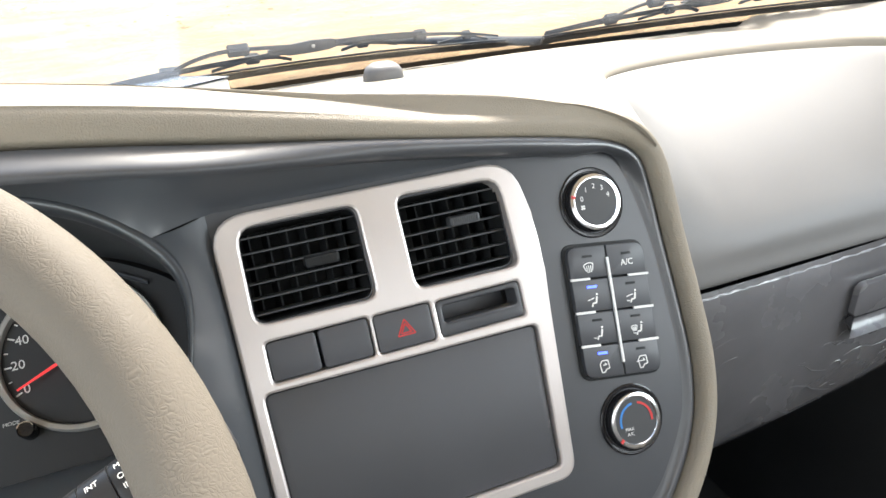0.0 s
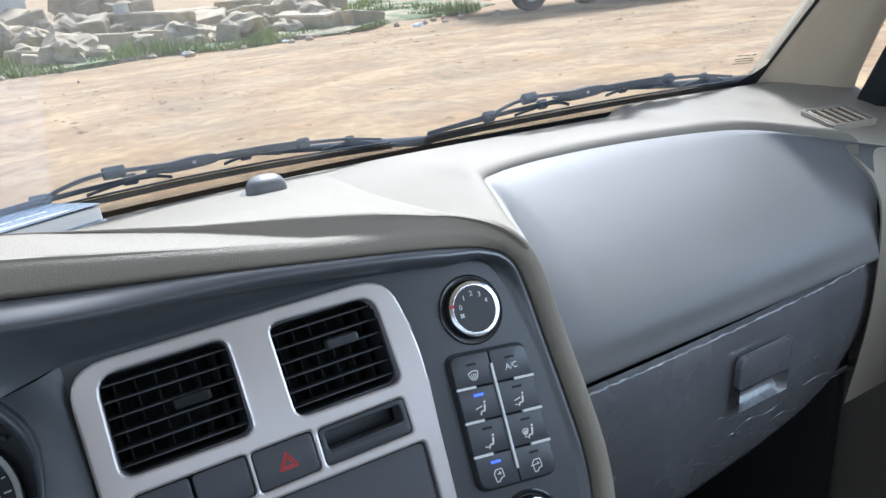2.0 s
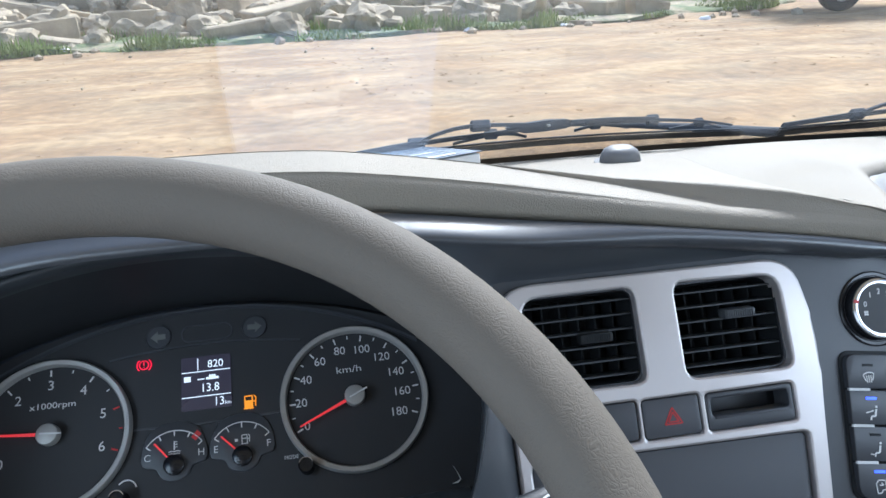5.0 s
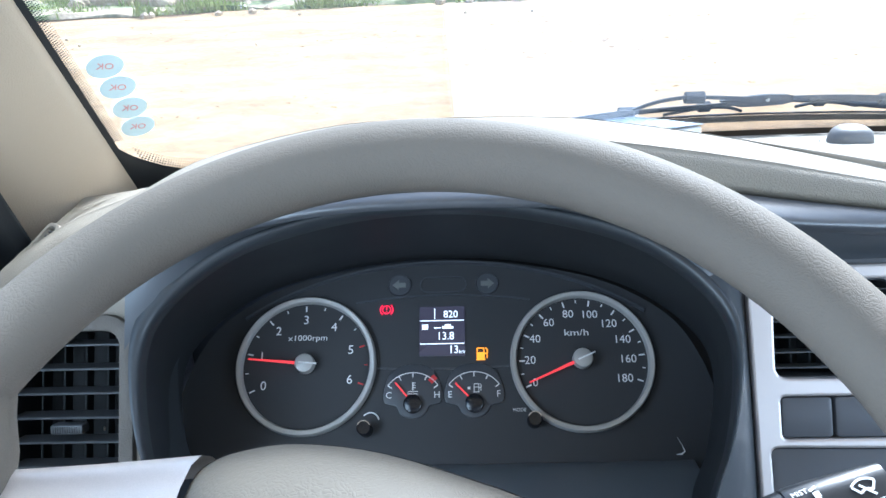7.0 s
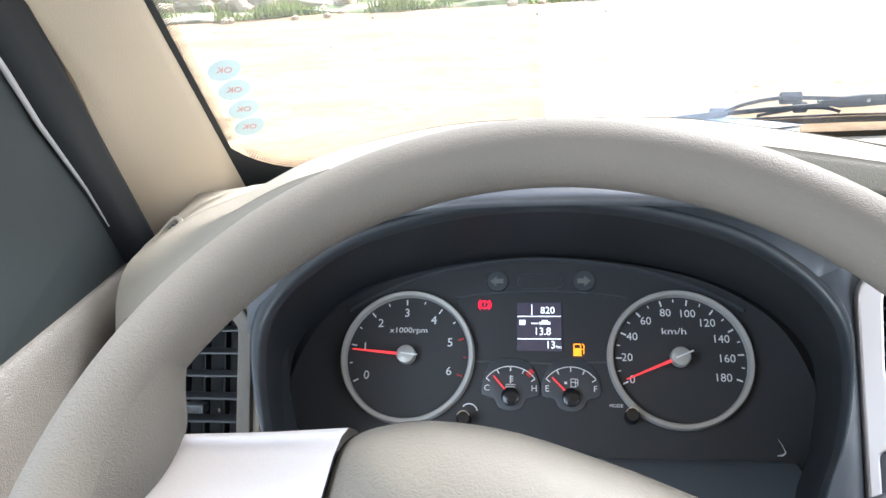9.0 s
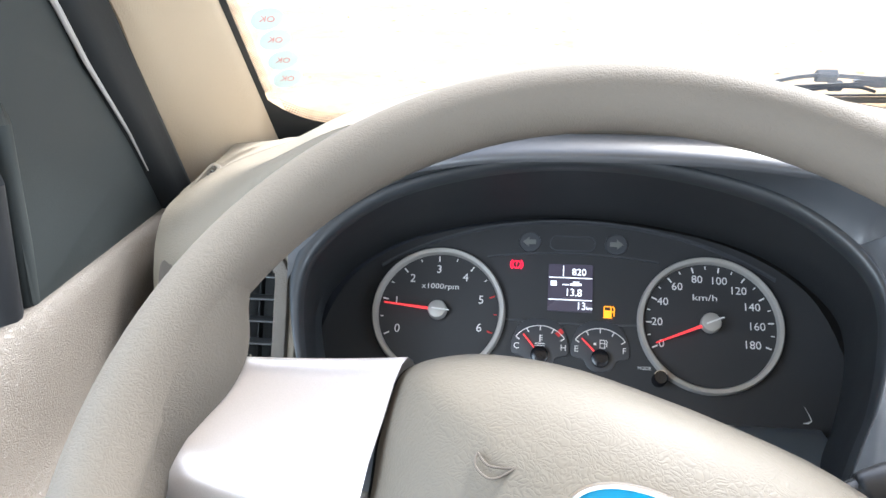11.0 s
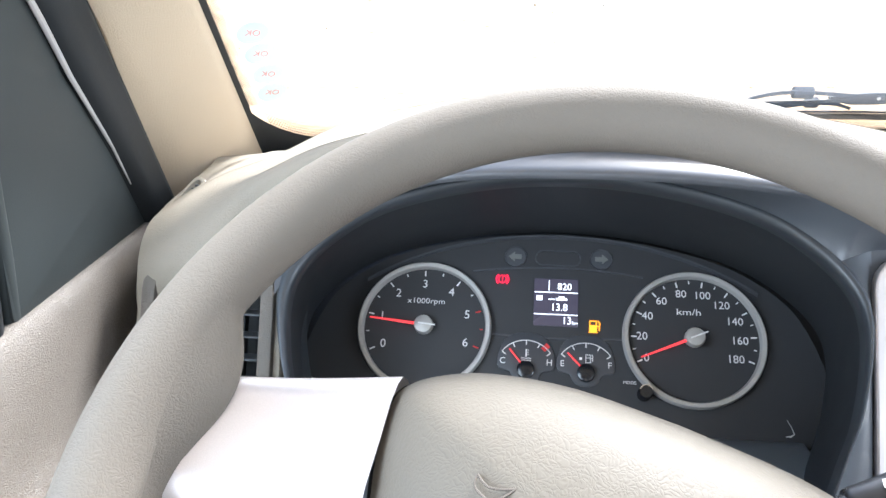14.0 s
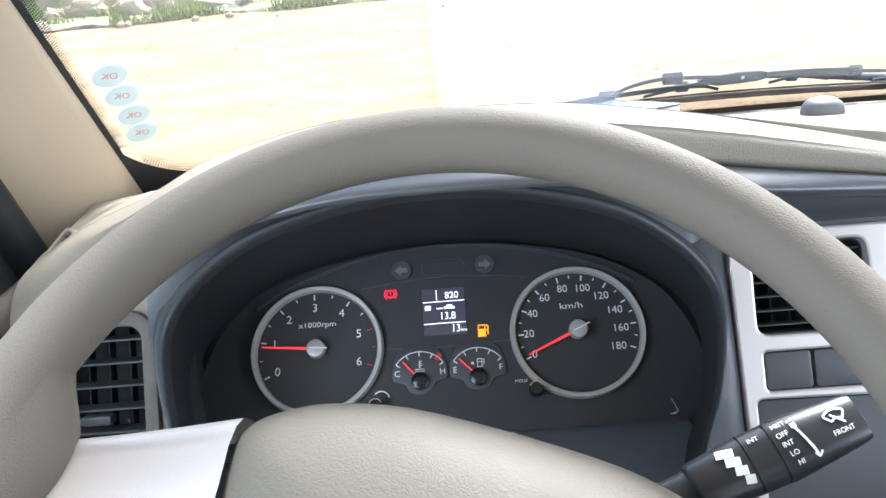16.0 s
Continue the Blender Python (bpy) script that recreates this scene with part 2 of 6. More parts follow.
def rrect(w, h, r, n=5, cx=0.0, cy=0.0):
    """A rounded rectangle as a loop of points."""
    pts = []
    for sx, sy, a0 in ((1, 1, 0), (-1, 1, 90), (-1, -1, 180), (1, -1, 270)):
        for i in range(n + 1):
            a = radians(a0 + 90 * i / n)
            pts.append((cx + sx * (w / 2 - r) + r * math.cos(a), cy + sy * (h / 2 - r) + r * math.sin(a)))
    return pts


def soften(pts, r, n=5):
    """Round the corners of a polygon with fillets of radius about r."""
    out = []
    k = len(pts)
    for i in range(k):
        a, b, c = (Vector(pts[j % k]) for j in (i - 1, i, i + 1))
        rr = r[i] if isinstance(r, (list, tuple)) else r
        d1, d2 = (a - b), (c - b)
        q1, q2 = b + d1.normalized() * min(rr, d1.length * 0.49), b + d2.normalized() * min(rr, d2.length * 0.49)
        for j in range(n + 1):
            t = j / n
            out.append(tuple((1 - t) ** 2 * q1 + 2 * t * (1 - t) * b + t * t * q2))
    return out


def plate(bm, outer, holes=(), z0=0.0, z1=0.004, bevel=0.0):
    """A flat plate between z0 and z1 with an outline and holes, its upper rims bevelled."""
    loops = [outer, *holes]
    edges = []
    for lp in loops:
        vs = [bm.verts.new((x, y, z1)) for x, y in lp]
        edges += [bm.edges.new((vs[i], vs[(i + 1) % len(vs)])) for i in range(len(vs))]
    fill = bmesh.ops.triangle_fill(bm, use_beauty=True, use_dissolve=False, edges=edges)
    faces = [f for f in fill["geom"] if isinstance(f, bmesh.types.BMFace)]
    for f in faces:
        if f.normal.z < 0:
            f.normal_flip()
    rim = [e for e in edges if e.is_valid]
    ext = bmesh.ops.extrude_edge_only(bm, edges=rim)
    low = [v for v in ext["geom"] if isinstance(v, bmesh.types.BMVert)]
    for v in low:
        v.co.z = z0
    if bevel:
        bmesh.ops.bevel(bm, geom=rim, offset=bevel, segments=2, affect="EDGES", profile=0.5)
    return bm


def loft(bm, rows, closed=False, cap=False):
    vs = [[bm.verts.new(p) for p in r] for r in rows]
    n = len(rows[0])
    for a, b in zip(vs, vs[1:]):
        for i in range(n if closed else n - 1):
            j = (i + 1) % n
            bm.faces.new((a[i], a[j], b[j], b[i]))
    if cap:
        bm.faces.new(vs[0][::-1])
        bm.faces.new(vs[-1])
    return bm


def catmull(pts, k):
    """A smooth chain through points (tuples of any length), k steps each."""
    out = []
    n = len(pts)
    for i in range(n - 1):
        p0, p1, p2, p3 = (np.array(pts[max(0, min(n - 1, j))], float) for j in (i - 1, i, i + 1, i + 2))
        for j in range(k):
            t = j / k
            out.append(0.5 * (2 * p1 + (p2 - p0) * t + (2 * p0 - 5 * p1 + 4 * p2 - p3) * t * t + (3 * p1 - p0 - 3 * p2 + p3) * t ** 3))
    out.append(np.array(pts[-1], float))
    return out


def interp(x, table):
    return float(np.interp(x, [a for a, b in table], [b for a, b in table]))


def tube(bm, path, radius, seg=14, flat=1.0, cap=True):
    """A round bar along a chain of points; radius may be one number or one for each point."""
    rows = []
    up = Vector((0, 0, 1))
    path = [Vector(p) for p in path]
    for i, p in enumerate(path):
        d = (path[min(i + 1, len(path) - 1)] - path[max(i - 1, 0)]).normalized()
        s = d.cross(up)
        s = s.normalized() if s.length > 1e-3 else Vector((1, 0, 0))
        u = s.cross(d)
        r = radius[i] if isinstance(radius, (list, tuple)) else radius
        rows.append([p + r * (math.cos(2 * math.pi * k / seg) * s + flat * math.sin(2 * math.pi * k / seg) * u) for k in range(seg)])
    return loft(bm, rows, closed=True, cap=cap)


def letters(name, body, size, parent, mat, x, y, z, turn=0.0, align="CENTER", squash=1.0, extrude=0.0001):
    """Lettering in the built-in font as a mesh, in its parent's plane."""
    cu = bpy.data.curves.new(name, "FONT")
    cu.body, cu.size, cu.align_x, cu.align_y, cu.extrude = body, size, align, "CENTER", extrude
    cu.resolution_u = 3
    tmp = bpy.data.objects.new(name, cu)
    me = bpy.data.meshes.new_from_object(tmp)
    bpy.data.objects.remove(tmp)
    bpy.data.curves.remove(cu)
    bm = bmesh.new()
    bm.from_mesh(me)
    bmesh.ops.remove_doubles(bm, verts=bm.verts, dist=1e-6)
    bm.to_mesh(me)
    bm.free()
    me.name = name
    ob = part(name, me, mat, parent, m=pose(x, y, z, 0, 0, turn) @ Matrix.Diagonal((squash, 1, 1, 1)))
    return ob


def bar(bm, x0, y0, x1, y1, w, z, h=0.0003):
    """A thin printed stroke from one point of a plane to another."""
    a, b = Vector((x0, y0)), Vector((x1, y1))
    d = (b - a).normalized()
    s = Vector((-d.y, d.x)) * w / 2
    lo = [bm.verts.new((*q, z)) for q in (a - s, b - s, b + s, a + s)]
    hi = [bm.verts.new((*q, z + h)) for q in (a - s, b - s, b + s, a + s)]
    bm.faces.new(hi)
    for i in range(4):
        bm.faces.new((lo[i], lo[(i + 1) % 4], hi[(i + 1) % 4], hi[i]))
    return bm


def arc_strip(bm, cx, cy, r, w, a0, a1, z, n=24, h=0.0004):
    """A thin curved stroke in a plane, from angle a0 to a1 in degrees."""
    rows = []
    for i in range(n + 1):
        a = radians(a0 + (a1 - a0) * i / n)
        c, s = math.cos(a), math.sin(a)
        rows.append([(cx + (r - w / 2) * c, cy + (r - w / 2) * s, z), (cx + (r - w / 2) * c, cy + (r - w / 2) * s, z + h),
                     (cx + (r + w / 2) * c, cy + (r + w / 2) * s, z + h), (cx + (r + w / 2) * c, cy + (r + w / 2) * s, z)])
    return loft(bm, rows)


# ---------- reference frames of the cab ----------
MID = 0.373                                   # middle of the cab
CLUSTER = pose(0, 0, 1.25, 44)                # gauge face: local x right, y up the face, z out of it
STACK = pose(0.30, -0.078, 1.262, 62)         # centre panel, likewise
WHEEL = pose(0.0076, -0.3315, 1.3749, 35)     # steering wheel plane, likewise


def glass_y(x, z):
    return 0.385 - 0.5 * (x - 0.38) ** 2 - (z - 1.34) * 0.86


def base_z(x):
    return 1.303 + 0.11 * (x - MID) ** 2


def base_y(x):
    return glass_y(x, base_z(x))

# ---------- ground and yard ----------
DIRT = material("sandy_dirt", (0.262, 0.160, 0.075), 0.95, grain=0.20, grain_scale=6, bump=0.5, bump_scale=6, blotch=0.22, blotch_scale=0.8,
                second=(0.350, 0.236, 0.122), second_scale=1.1, stretch=(0.65, 1.25, 1))
GRASS = material("rough_grass", (0.26, 0.31, 0.095), 0.9, grain=0.3, grain_scale=20, blotch=0.3, blotch_scale=2)
CONCRETE = material("broken_concrete", (0.44, 0.35, 0.235), 0.9, grain=0.12, grain_scale=40, bump=0.6, bump_scale=20, blotch=0.25, blotch_scale=2)
WHITEWALL = material("white_render", (0.80, 0.77, 0.70), 0.85, blotch=0.1, blotch_scale=1)


def ground_z(x, y):
    h = 0.035 * noise.noise((x * 0.5, y * 0.9, 3)) + 0.02 * noise.noise((x * 1.7, y * 2.3, 8))
    rut = 0.03 * math.sin(y * 2.1 + 0.15 * x + 1.5 * noise.noise((x * 0.1, y * 0.2, 1)))
    return (h + rut * 0.5) * max(0.0, min(1.0, (abs(y) - 1.0) / 3))


def ground():
    bm = bmesh.new()
    rows = []
    ys = [-200 + 190 * i / 12 for i in range(13)] + [-10 + 36 * i / 90 for i in range(1, 91)] + [26 + 174 * (i / 10) ** 2 for i in range(1, 11)]
    xs = [-200 + 180 * i / 8 for i in range(9)] + [-20 + 50 * i / 100 for i in range(1, 101)] + [30 + 170 * (i / 8) ** 2 for i in range(1, 9)]
    for y in ys:
        r = [(x, y, ground_z(x, y)) for x in xs]
        rows.append(r)
    loft(bm, rows)
    ob = part("ground", bm, DIRT, smooth=True)
    return tagged(ob, "rutted dry sandy dirt yard in sunlight", "ground", kind="structure")


ground()

# ---------- windscreen and shell ----------
def windscreen():
    win = thing("window_1", pose(0, 0, 0), "large curved raked windscreen with a black dotted border", "windscreen", kind="structure")
    bm = bmesh.new()
    rows = []
    for j in range(15):
        z = 1.29 + (1.93 - 1.29) * j / 14
        rows.append([(x, glass_y(x, z), z) for x in [-0.33 + 1.42 * i / 40 for i in range(41)]])
    loft(bm, rows)
    pane = part("pane", bm, GLASS, win)
    facing(pane, (0, -1, 0.6))
    pane.visible_shadow = False
    # black printed border: a solid band and rows of dots
    bm = bmesh.new()
    lo, hi = [], []
    k = 320

    def round_corner(x):
        d = min(x + 0.279, 1.025 - x)
        u = 1.0 - min(1.0, max(0.0, d / 0.060))
        return 0.060 * (1.0 - math.sqrt(1.0 - u * u))

    for i in range(k + 1):
        x = -0.279 + (1.025 + 0.279) * i / k
        z0 = base_z(x) - 0.03
        z1 = base_z(x) + 0.001 + round_corner(x)
        lo.append((x, glass_y(x, z0) - 0.002, z0))
        hi.append((x, glass_y(x, z1) - 0.002, z1))
    loft(bm, [lo, hi])
    for side, x0 in ((-1, -0.279), (1, 1.025)):
        rows = []
        for j in range(24):
            z = base_z(x0) - 0.02 + (1.95 - base_z(x0)) * j / 23
            lean = (z - 1.36) * 0.09 * -side
            rows.append([(x0 + side * 0.07 + lean, glass_y(x0 + side * 0.07 + lean, z) - 0.002, z), (x0 + lean - side * 0.004, glass_y(x0 + lean - side * 0.004, z) - 0.002, z)])
        loft(bm, rows)
    part("border_band", bm, BLACK_DEEP, win, "black ceramic border")
    bm = bmesh.new()
    def dot(x, z, s):
        d = s / 2
        vs = [bm.verts.new((x + a, glass_y(x + a, z + b) - 0.0025, z + b)) for a, b in ((-d, 0), (0, -d), (d, 0), (0, d))]
        bm.faces.new(vs)
    for i in range(900):
        x = -0.275 + 1.296 * i / 899
        edge = min(1.0, min(x + 0.279, 1.025 - x) / 0.05)
        if edge < 0.3:
            continue
        zt = base_z(x) + 0.001 + round_corner(x)
        for r in range(9):
            dot(x + (0.00072 if r % 2 else 0), zt + 0.0006 + r * 0.0017, 0.00170 - 0.00011 * r)
    for side, x0 in ((1, -0.279), (-1, 1.025)):
        for j in range(285):
            z = 1.392 + 0.478 * j / 284
            lean = (z - 1.36) * 0.09 * side
            for r in range(6):
                dot(x0 + lean + side * (0.0045 + r * 0.0012), z + (0.00084 if r % 2 else 0), 0.0015 - 0.00014 * r)
    tagged(part("border_dots", bm, BLACK_DEEP, win, "rows of black dots fading upwards"), kind="stuff")
    return win


windscreen()


def shell():
    """Roof, back, floor and bulkhead that close the cab."""
    bm = bmesh.new()
    rows = []
    for y, z in ((-0.16, 1.935), (-0.3, 1.965), (-0.7, 1.975), (-1.1, 1.96), (-1.22, 1.9)):
        rows.append([(x, y, z - 0.10 * (abs(x - MID) / 0.72) ** 4) for x in [MID - 0.72 + 1.44 * i / 16 for i in range(17)]])
    loft(bm, rows)
    r = bmesh.ops.extrude_face_region(bm, geom=list(bm.faces))
    bmesh.ops.translate(bm, vec=(0, 0, 0.03), verts=[v for v in r["geom"] if isinstance(v, bmesh.types.BMVert)])
    tagged(part("ceiling", bm, PILLAR), "pale beige fabric headliner of the cab", "headliner", kind="structure")
    bm = bmesh.new()
    box(bm, (MID, -1.25, 1.2), (1.5, 0.04, 1.55), 0.01)
    tagged(part("wall_back", bm, GREY_SMOOTH), "grey rear wall of the cab", "wall", kind="structure")
    bm = bmesh.new()
    box(bm, (MID, -0.43, 0.42), (1.5, 1.62, 0.04), 0.005)
    tagged(part("floor", bm, BLACK_MATT), "dark rubber cab floor", "floor", kind="structure")
    bm = bmesh.new()
    box(bm, (MID, 0.36, 0.84), (1.5, 0.03, 0.84), 0.005)
    tagged(part("wall_front", bm, BLACK_MATT), "dark bulkhead under the dashboard", "wall", kind="structure")


shell()


def pillar(side):
    """Moulded trim along the windscreen's edge; side is -1 for the driver's."""
    bm = bmesh.new()
    rows = []
    e0 = -0.279 if side < 0 else 1.025
    for j in range(14):
        t = j / 13
        z = 1.325 + 0.62 * t
        lean = -side * (z - 1.36) * 0.09
        xi = e0 + lean
        yi = glass_y(xi, z) - 0.004
        back = max(0.042, 0.10 - 0.37 * (z - 1.33))
        flare = 0.02 * max(0, 1 - t * 6) ** 2
        q = [(xi + side * 0.012, yi + 0.03), (xi + side * 0.0005, yi + 0.004), (xi, yi - 0.002), (xi + side * 0.004, yi - 0.10 * back - 0.004 - flare * 0.5),
             (xi + side * 0.020, yi - 0.42 * back - flare), (xi + side * 0.040, yi - 0.75 * back - flare), (xi + side * 0.055, yi - back - flare * 0.5), (xi + side * 0.066, yi - back + 0.004), (xi + side * 0.085, yi - back + 0.03)]
        rows.append([(x, y, z) for x, y in q])
    loft(bm, rows)
    ob = part("pillar_trim", bm, PILLAR)
    return tagged(ob, "beige grained plastic trim on the windscreen pillar", "pillar trim", "pillar trims")


pillar(-1)
pillar(1)

# ---------- dashboard ----------
BROW = [(-0.34, 1.300), (-0.30, 1.318), (-0.27, 1.334), (-0.24, 1.350), (-0.20, 1.370), (-0.15, 1.392), (-0.07, 1.409), (0.0, 1.4125), (0.08, 1.4105), (0.145, 1.403), (0.214, 1.392), (0.285, 1.381), (0.349, 1.37), (0.41, 1.360), (0.454, 1.351), (0.475, 1.344), (0.50, 1.328), (0.53, 1.318)]
SCOOP = [(0.49, -0.035), (0.505, -0.034), (0.520, -0.024), (0.543, 0.026), (0.566, 0.078), (0.580, 0.112), (0.590, 0.134), (0.604, 0.1445), (0.635, 0.1525), (0.68, 0.155), (0.744, 0.150), (0.80, 0.138), (0.855, 0.120), (0.893, 0.102), (0.914, 0.082), (0.926, 0.050), (0.932, 0.015), (0.937, -0.015), (0.941, -0.05)]

BROW = [tuple(p) for p in catmull(BROW, 5)]
SCOOP = [tuple(p) for p in catmull(SCOOP, 5)]

BROW_Y = -0.047
DECK_SEAM = 0.5035                            # where the driver's deck meets the passenger's
BAND_END = 0.440                              # where the straight brow turns into the corner
# shape of the rolled brow along x: roll height, valley (back, up), crest (back, up)
BAND = [(-0.30, 0.0180, 0.056, 0.0175, 0.060, 0.0172), (0.10, 0.0180, 0.056, 0.0175, 0.060, 0.0172), (0.20, 0.0160, 0.054, 0.0150, 0.060, 0.0150), (0.29, 0.0112, 0.042, 0.0098, 0.050, 0.0140),
        (0.35, 0.0100, 0.019, 0.0095, 0.030, 0.0208), (0.385, 0.0098, 0.010, 0.0115, 0.020, 0.0226), (0.41, 0.0105, 0.006, 0.0135, 0.013, 0.0229), (0.44, 0.0110, 0.005, 0.0128, 0.010, 0.0210)]


def band_at(x):
    return [interp(x, [(r[0], r[k]) for r in BAND]) for k in range(1, 6)]


def band_profile(roll, av, bv, ac, bc):
    """The rolled edge as (back, up) pairs, from its foot to the crest."""
    s = min(1.0, av / 0.0115)
    return [(0.006, -0.006), (0.0005, -0.001), (0.0, 0.003), (0.0016 * s, roll * 0.70), (0.0055 * s, roll * 0.95), (min(0.010, av * 0.86), roll * 1.02 if av > 0.02 else 0.5 * (roll + bv)),
            (av, bv), (0.5 * (av + ac), 0.42 * bv + 0.58 * bc), (ac, bc)]


def deck_row(x):
    """One section of the top pad, from the windscreen's base to the foot of the brow."""
    ze = interp(x, BROW)
    left = max(0.0, min(1.0, (-0.20 - x) / 0.06))
    y1, zb = base_y(x) - 0.03, base_z(x) + 0.002 - 0.006 * left
    prof = band_profile(*band_at(x))[::-1]
    front = [(BROW_Y + a, ze + b) for a, b in prof]
    yc, zc = front[0]
    back = [(base_y(x) - 0.004, base_z(x) - 0.012), (y1, zb)]
    for t in (0.30, 0.58, 0.80, 0.93):
        lin = min(1.0, max(0.0, (x - 0.26) / 0.16))
        k = t * lin + t * t * (1.9 - 0.9 * t) * (1 - lin)
        back.append((y1 + (yc - y1) * t, zb + (zc - zb) * k - 0.0022 * math.sin(math.pi * t)))
    pts = back + front
    if left > 0:
        # rolls off towards the door
        zt = ze + 0.026
        y2 = min(0.6 * base_y(x) + 0.04, y1 - 0.02)
        y3 = min(0.125, y2 - 0.02)
        y4 = min(0.065, y3 - 0.018)
        roll = [(base_y(x) - 0.004, base_z(x) - 0.026), (y1, zb), (y2, zb + (zt - zb) * 0.25), (y3, zb + (zt - zb) * 0.5), (y4, zb + (zt - zb) * 0.78), (0.010, ze + 0.0255), (-0.020, ze + 0.0220), (-0.038, ze + 0.0125),
                (-0.0490, ze - 0.0030), (-0.0540, ze - 0.0200), (-0.0530, ze - 0.0400)]
        at = (0, 1, 1.9, 2.8, 3.6, 4.4, 5, 5.2, 5.4, 6, 6.8, 7.6, 8.4, 9.2, 10)
        roll = [(float(np.interp(i, range(11), [q[0] for q in roll])), float(np.interp(i, range(11), [q[1] for q in roll]))) for i in at]
        k = left * left * (3 - 2 * left)
        pts = [(a[0] + (b[0] - a[0]) * k, a[1] + (b[1] - a[1]) * k) for a, b in zip(pts, roll)]
    return [tuple(q) for q in catmull([(x, y, z) for y, z in pts], 3)]


# the outline of the black panel: along the brow, round the corner and down the ridge
CORNER_LINE = [tuple(p) for p in catmull([(BAND_END - 0.02, BROW_Y, interp(BAND_END - 0.02, BROW)), (BAND_END, BROW_Y, interp(BAND_END, BROW)), (0.458, -0.0472, 1.3502), (0.474, -0.0476, 1.3450), (0.489, -0.0490, 1.3375), (0.499, -0.0522, 1.3255), (0.5042, -0.0595, 1.3030), (0.507, -0.0733, 1.271),
                                           (0.509, -0.0968, 1.2267), (0.509, -0.1155, 1.1914), (0.503, -0.1319, 1.1605), (0.490, -0.146, 1.134), (0.468, -0.1601, 1.1075), (0.44, -0.1718, 1.0854)], 6)][6:]


def line_frames(line):
    """For each point of an outline on the dashboard: the way out of the panel and the way up from it."""
    up0, up1 = Vector((0, 0, 1)), Vector((0, -0.883, 0.469))
    out = []
    for i, p in enumerate(line):
        t = (Vector(line[min(i + 1, len(line) - 1)]) - Vector(line[max(i - 1, 0)])).normalized()
        k = max(0.0, min(1.0, i / 26))
        k = k * k * (3 - 2 * k)
        n = up0.lerp(up1, k)
        square = min(1.0, i / 14)
        n = n.lerp((n - t * n.dot(t)).normalized(), square).normalized()
        out.append((Vector(p), Vector((0, 1, 0)).lerp(n.cross(t).normalized(), square).normalized(), n, k))
    return out


CORNER_FRAMES = line_frames(CORNER_LINE)


def corner_row(p, o, n, k):
    r0 = band_profile(*band_at(BAND_END)) + [(0.022, 0.0190), (0.038, 0.010), (0.052, -0.008)]
    r1 = [(0.006, -0.006), (0.0005, -0.003), (0.0, 0.002), (0.0008, 0.0062), (0.0030, 0.0092), (0.0055, 0.0106), (0.0082, 0.0112), (0.0105, 0.0108), (0.0128, 0.0092), (0.0165, 0.002), (0.0215, -0.022), (0.030, -0.065)]
    row = [p + o * (a[0] * (1 - k) + b[0] * k) + n * (a[1] * (1 - k) + b[1] * k) for a, b in zip(r0, r1)]
    return [tuple(q) for q in catmull([tuple(q) for q in row], 3)]


def corner_crest(x):
    """Height and place of the crest where the brow turns the corner."""
    pts = []
    for p, o, n, k in CORNER_FRAMES:
        a = 0.010 * (1 - k) + 0.0082 * k
        b = 0.0210 * (1 - k) + 0.0112 * k
        pts.append(p + o * a + n * b)
    for q, r in zip(pts, pts[1:]):
        if q.x <= x <= r.x:
            return q.lerp(r, (x - q.x) / max(1e-6, r.x - q.x))
    return pts[0]


def tongue_row(x):
    """The deck behind the corner, ending on the crest."""
    c = corner_crest(x)
    y1, zb = base_y(x) - 0.03, base_z(x) + 0.002
    pts = [(base_y(x) - 0.004, base_z(x) - 0.012), (y1, zb)]
    for t in (0.30, 0.58, 0.80, 0.93):
        pts.append((y1 + (c.y - y1) * t, zb + (c.z - zb) * t - 0.0022 * math.sin(math.pi * t)))
    pts += [(c.y, c.z), (c.y - 0.0010, c.z - 0.0030)]
    return [tuple(q) for q in catmull([(x, y, z) for y, z in pts], 3)]


def right_row(x):
    ys = interp(x, SCOOP)
    up = 0.009 * max(0.0, min(1.0, (x - 0.862) / 0.014))
    hi = 0.010 * max(0.0, min(1.0, (0.545 - x) / 0.05))
    pts = [(base_y(x) - 0.004 - up * 0.7, base_z(x) - 0.012 + up), (base_y(x) - 0.03 + up, base_z(x) + 0.002 + up)]
    y1 = base_y(x) - 0.03
    for t in (0.25, 0.5, 0.75, 0.93):
        pts.append((y1 + (ys - y1) * t, base_z(x) + 0.002 + up * (1 - t) + (1.337 + hi - base_z(x)) * t))
    pts += [(ys, 1.334 + hi), (ys - 0.004, 1.328 + hi), (ys - 0.005, 1.318)]
    row = catmull([(x, y, z) for y, z in pts], 3)
    near = min(1.0, max(0.0, (0.545 - x) / 0.0415))
    if near > 0:
        # meets the corner's deck without a step
        seam = tongue_row(DECK_SEAM)[::-1]
        for q in row[:-3]:
            q[2] += near * (float(np.interp(q[1], [p[1] for p in seam], [p[2] for p in seam])) - q[2])
    return [tuple(q) for q in row]


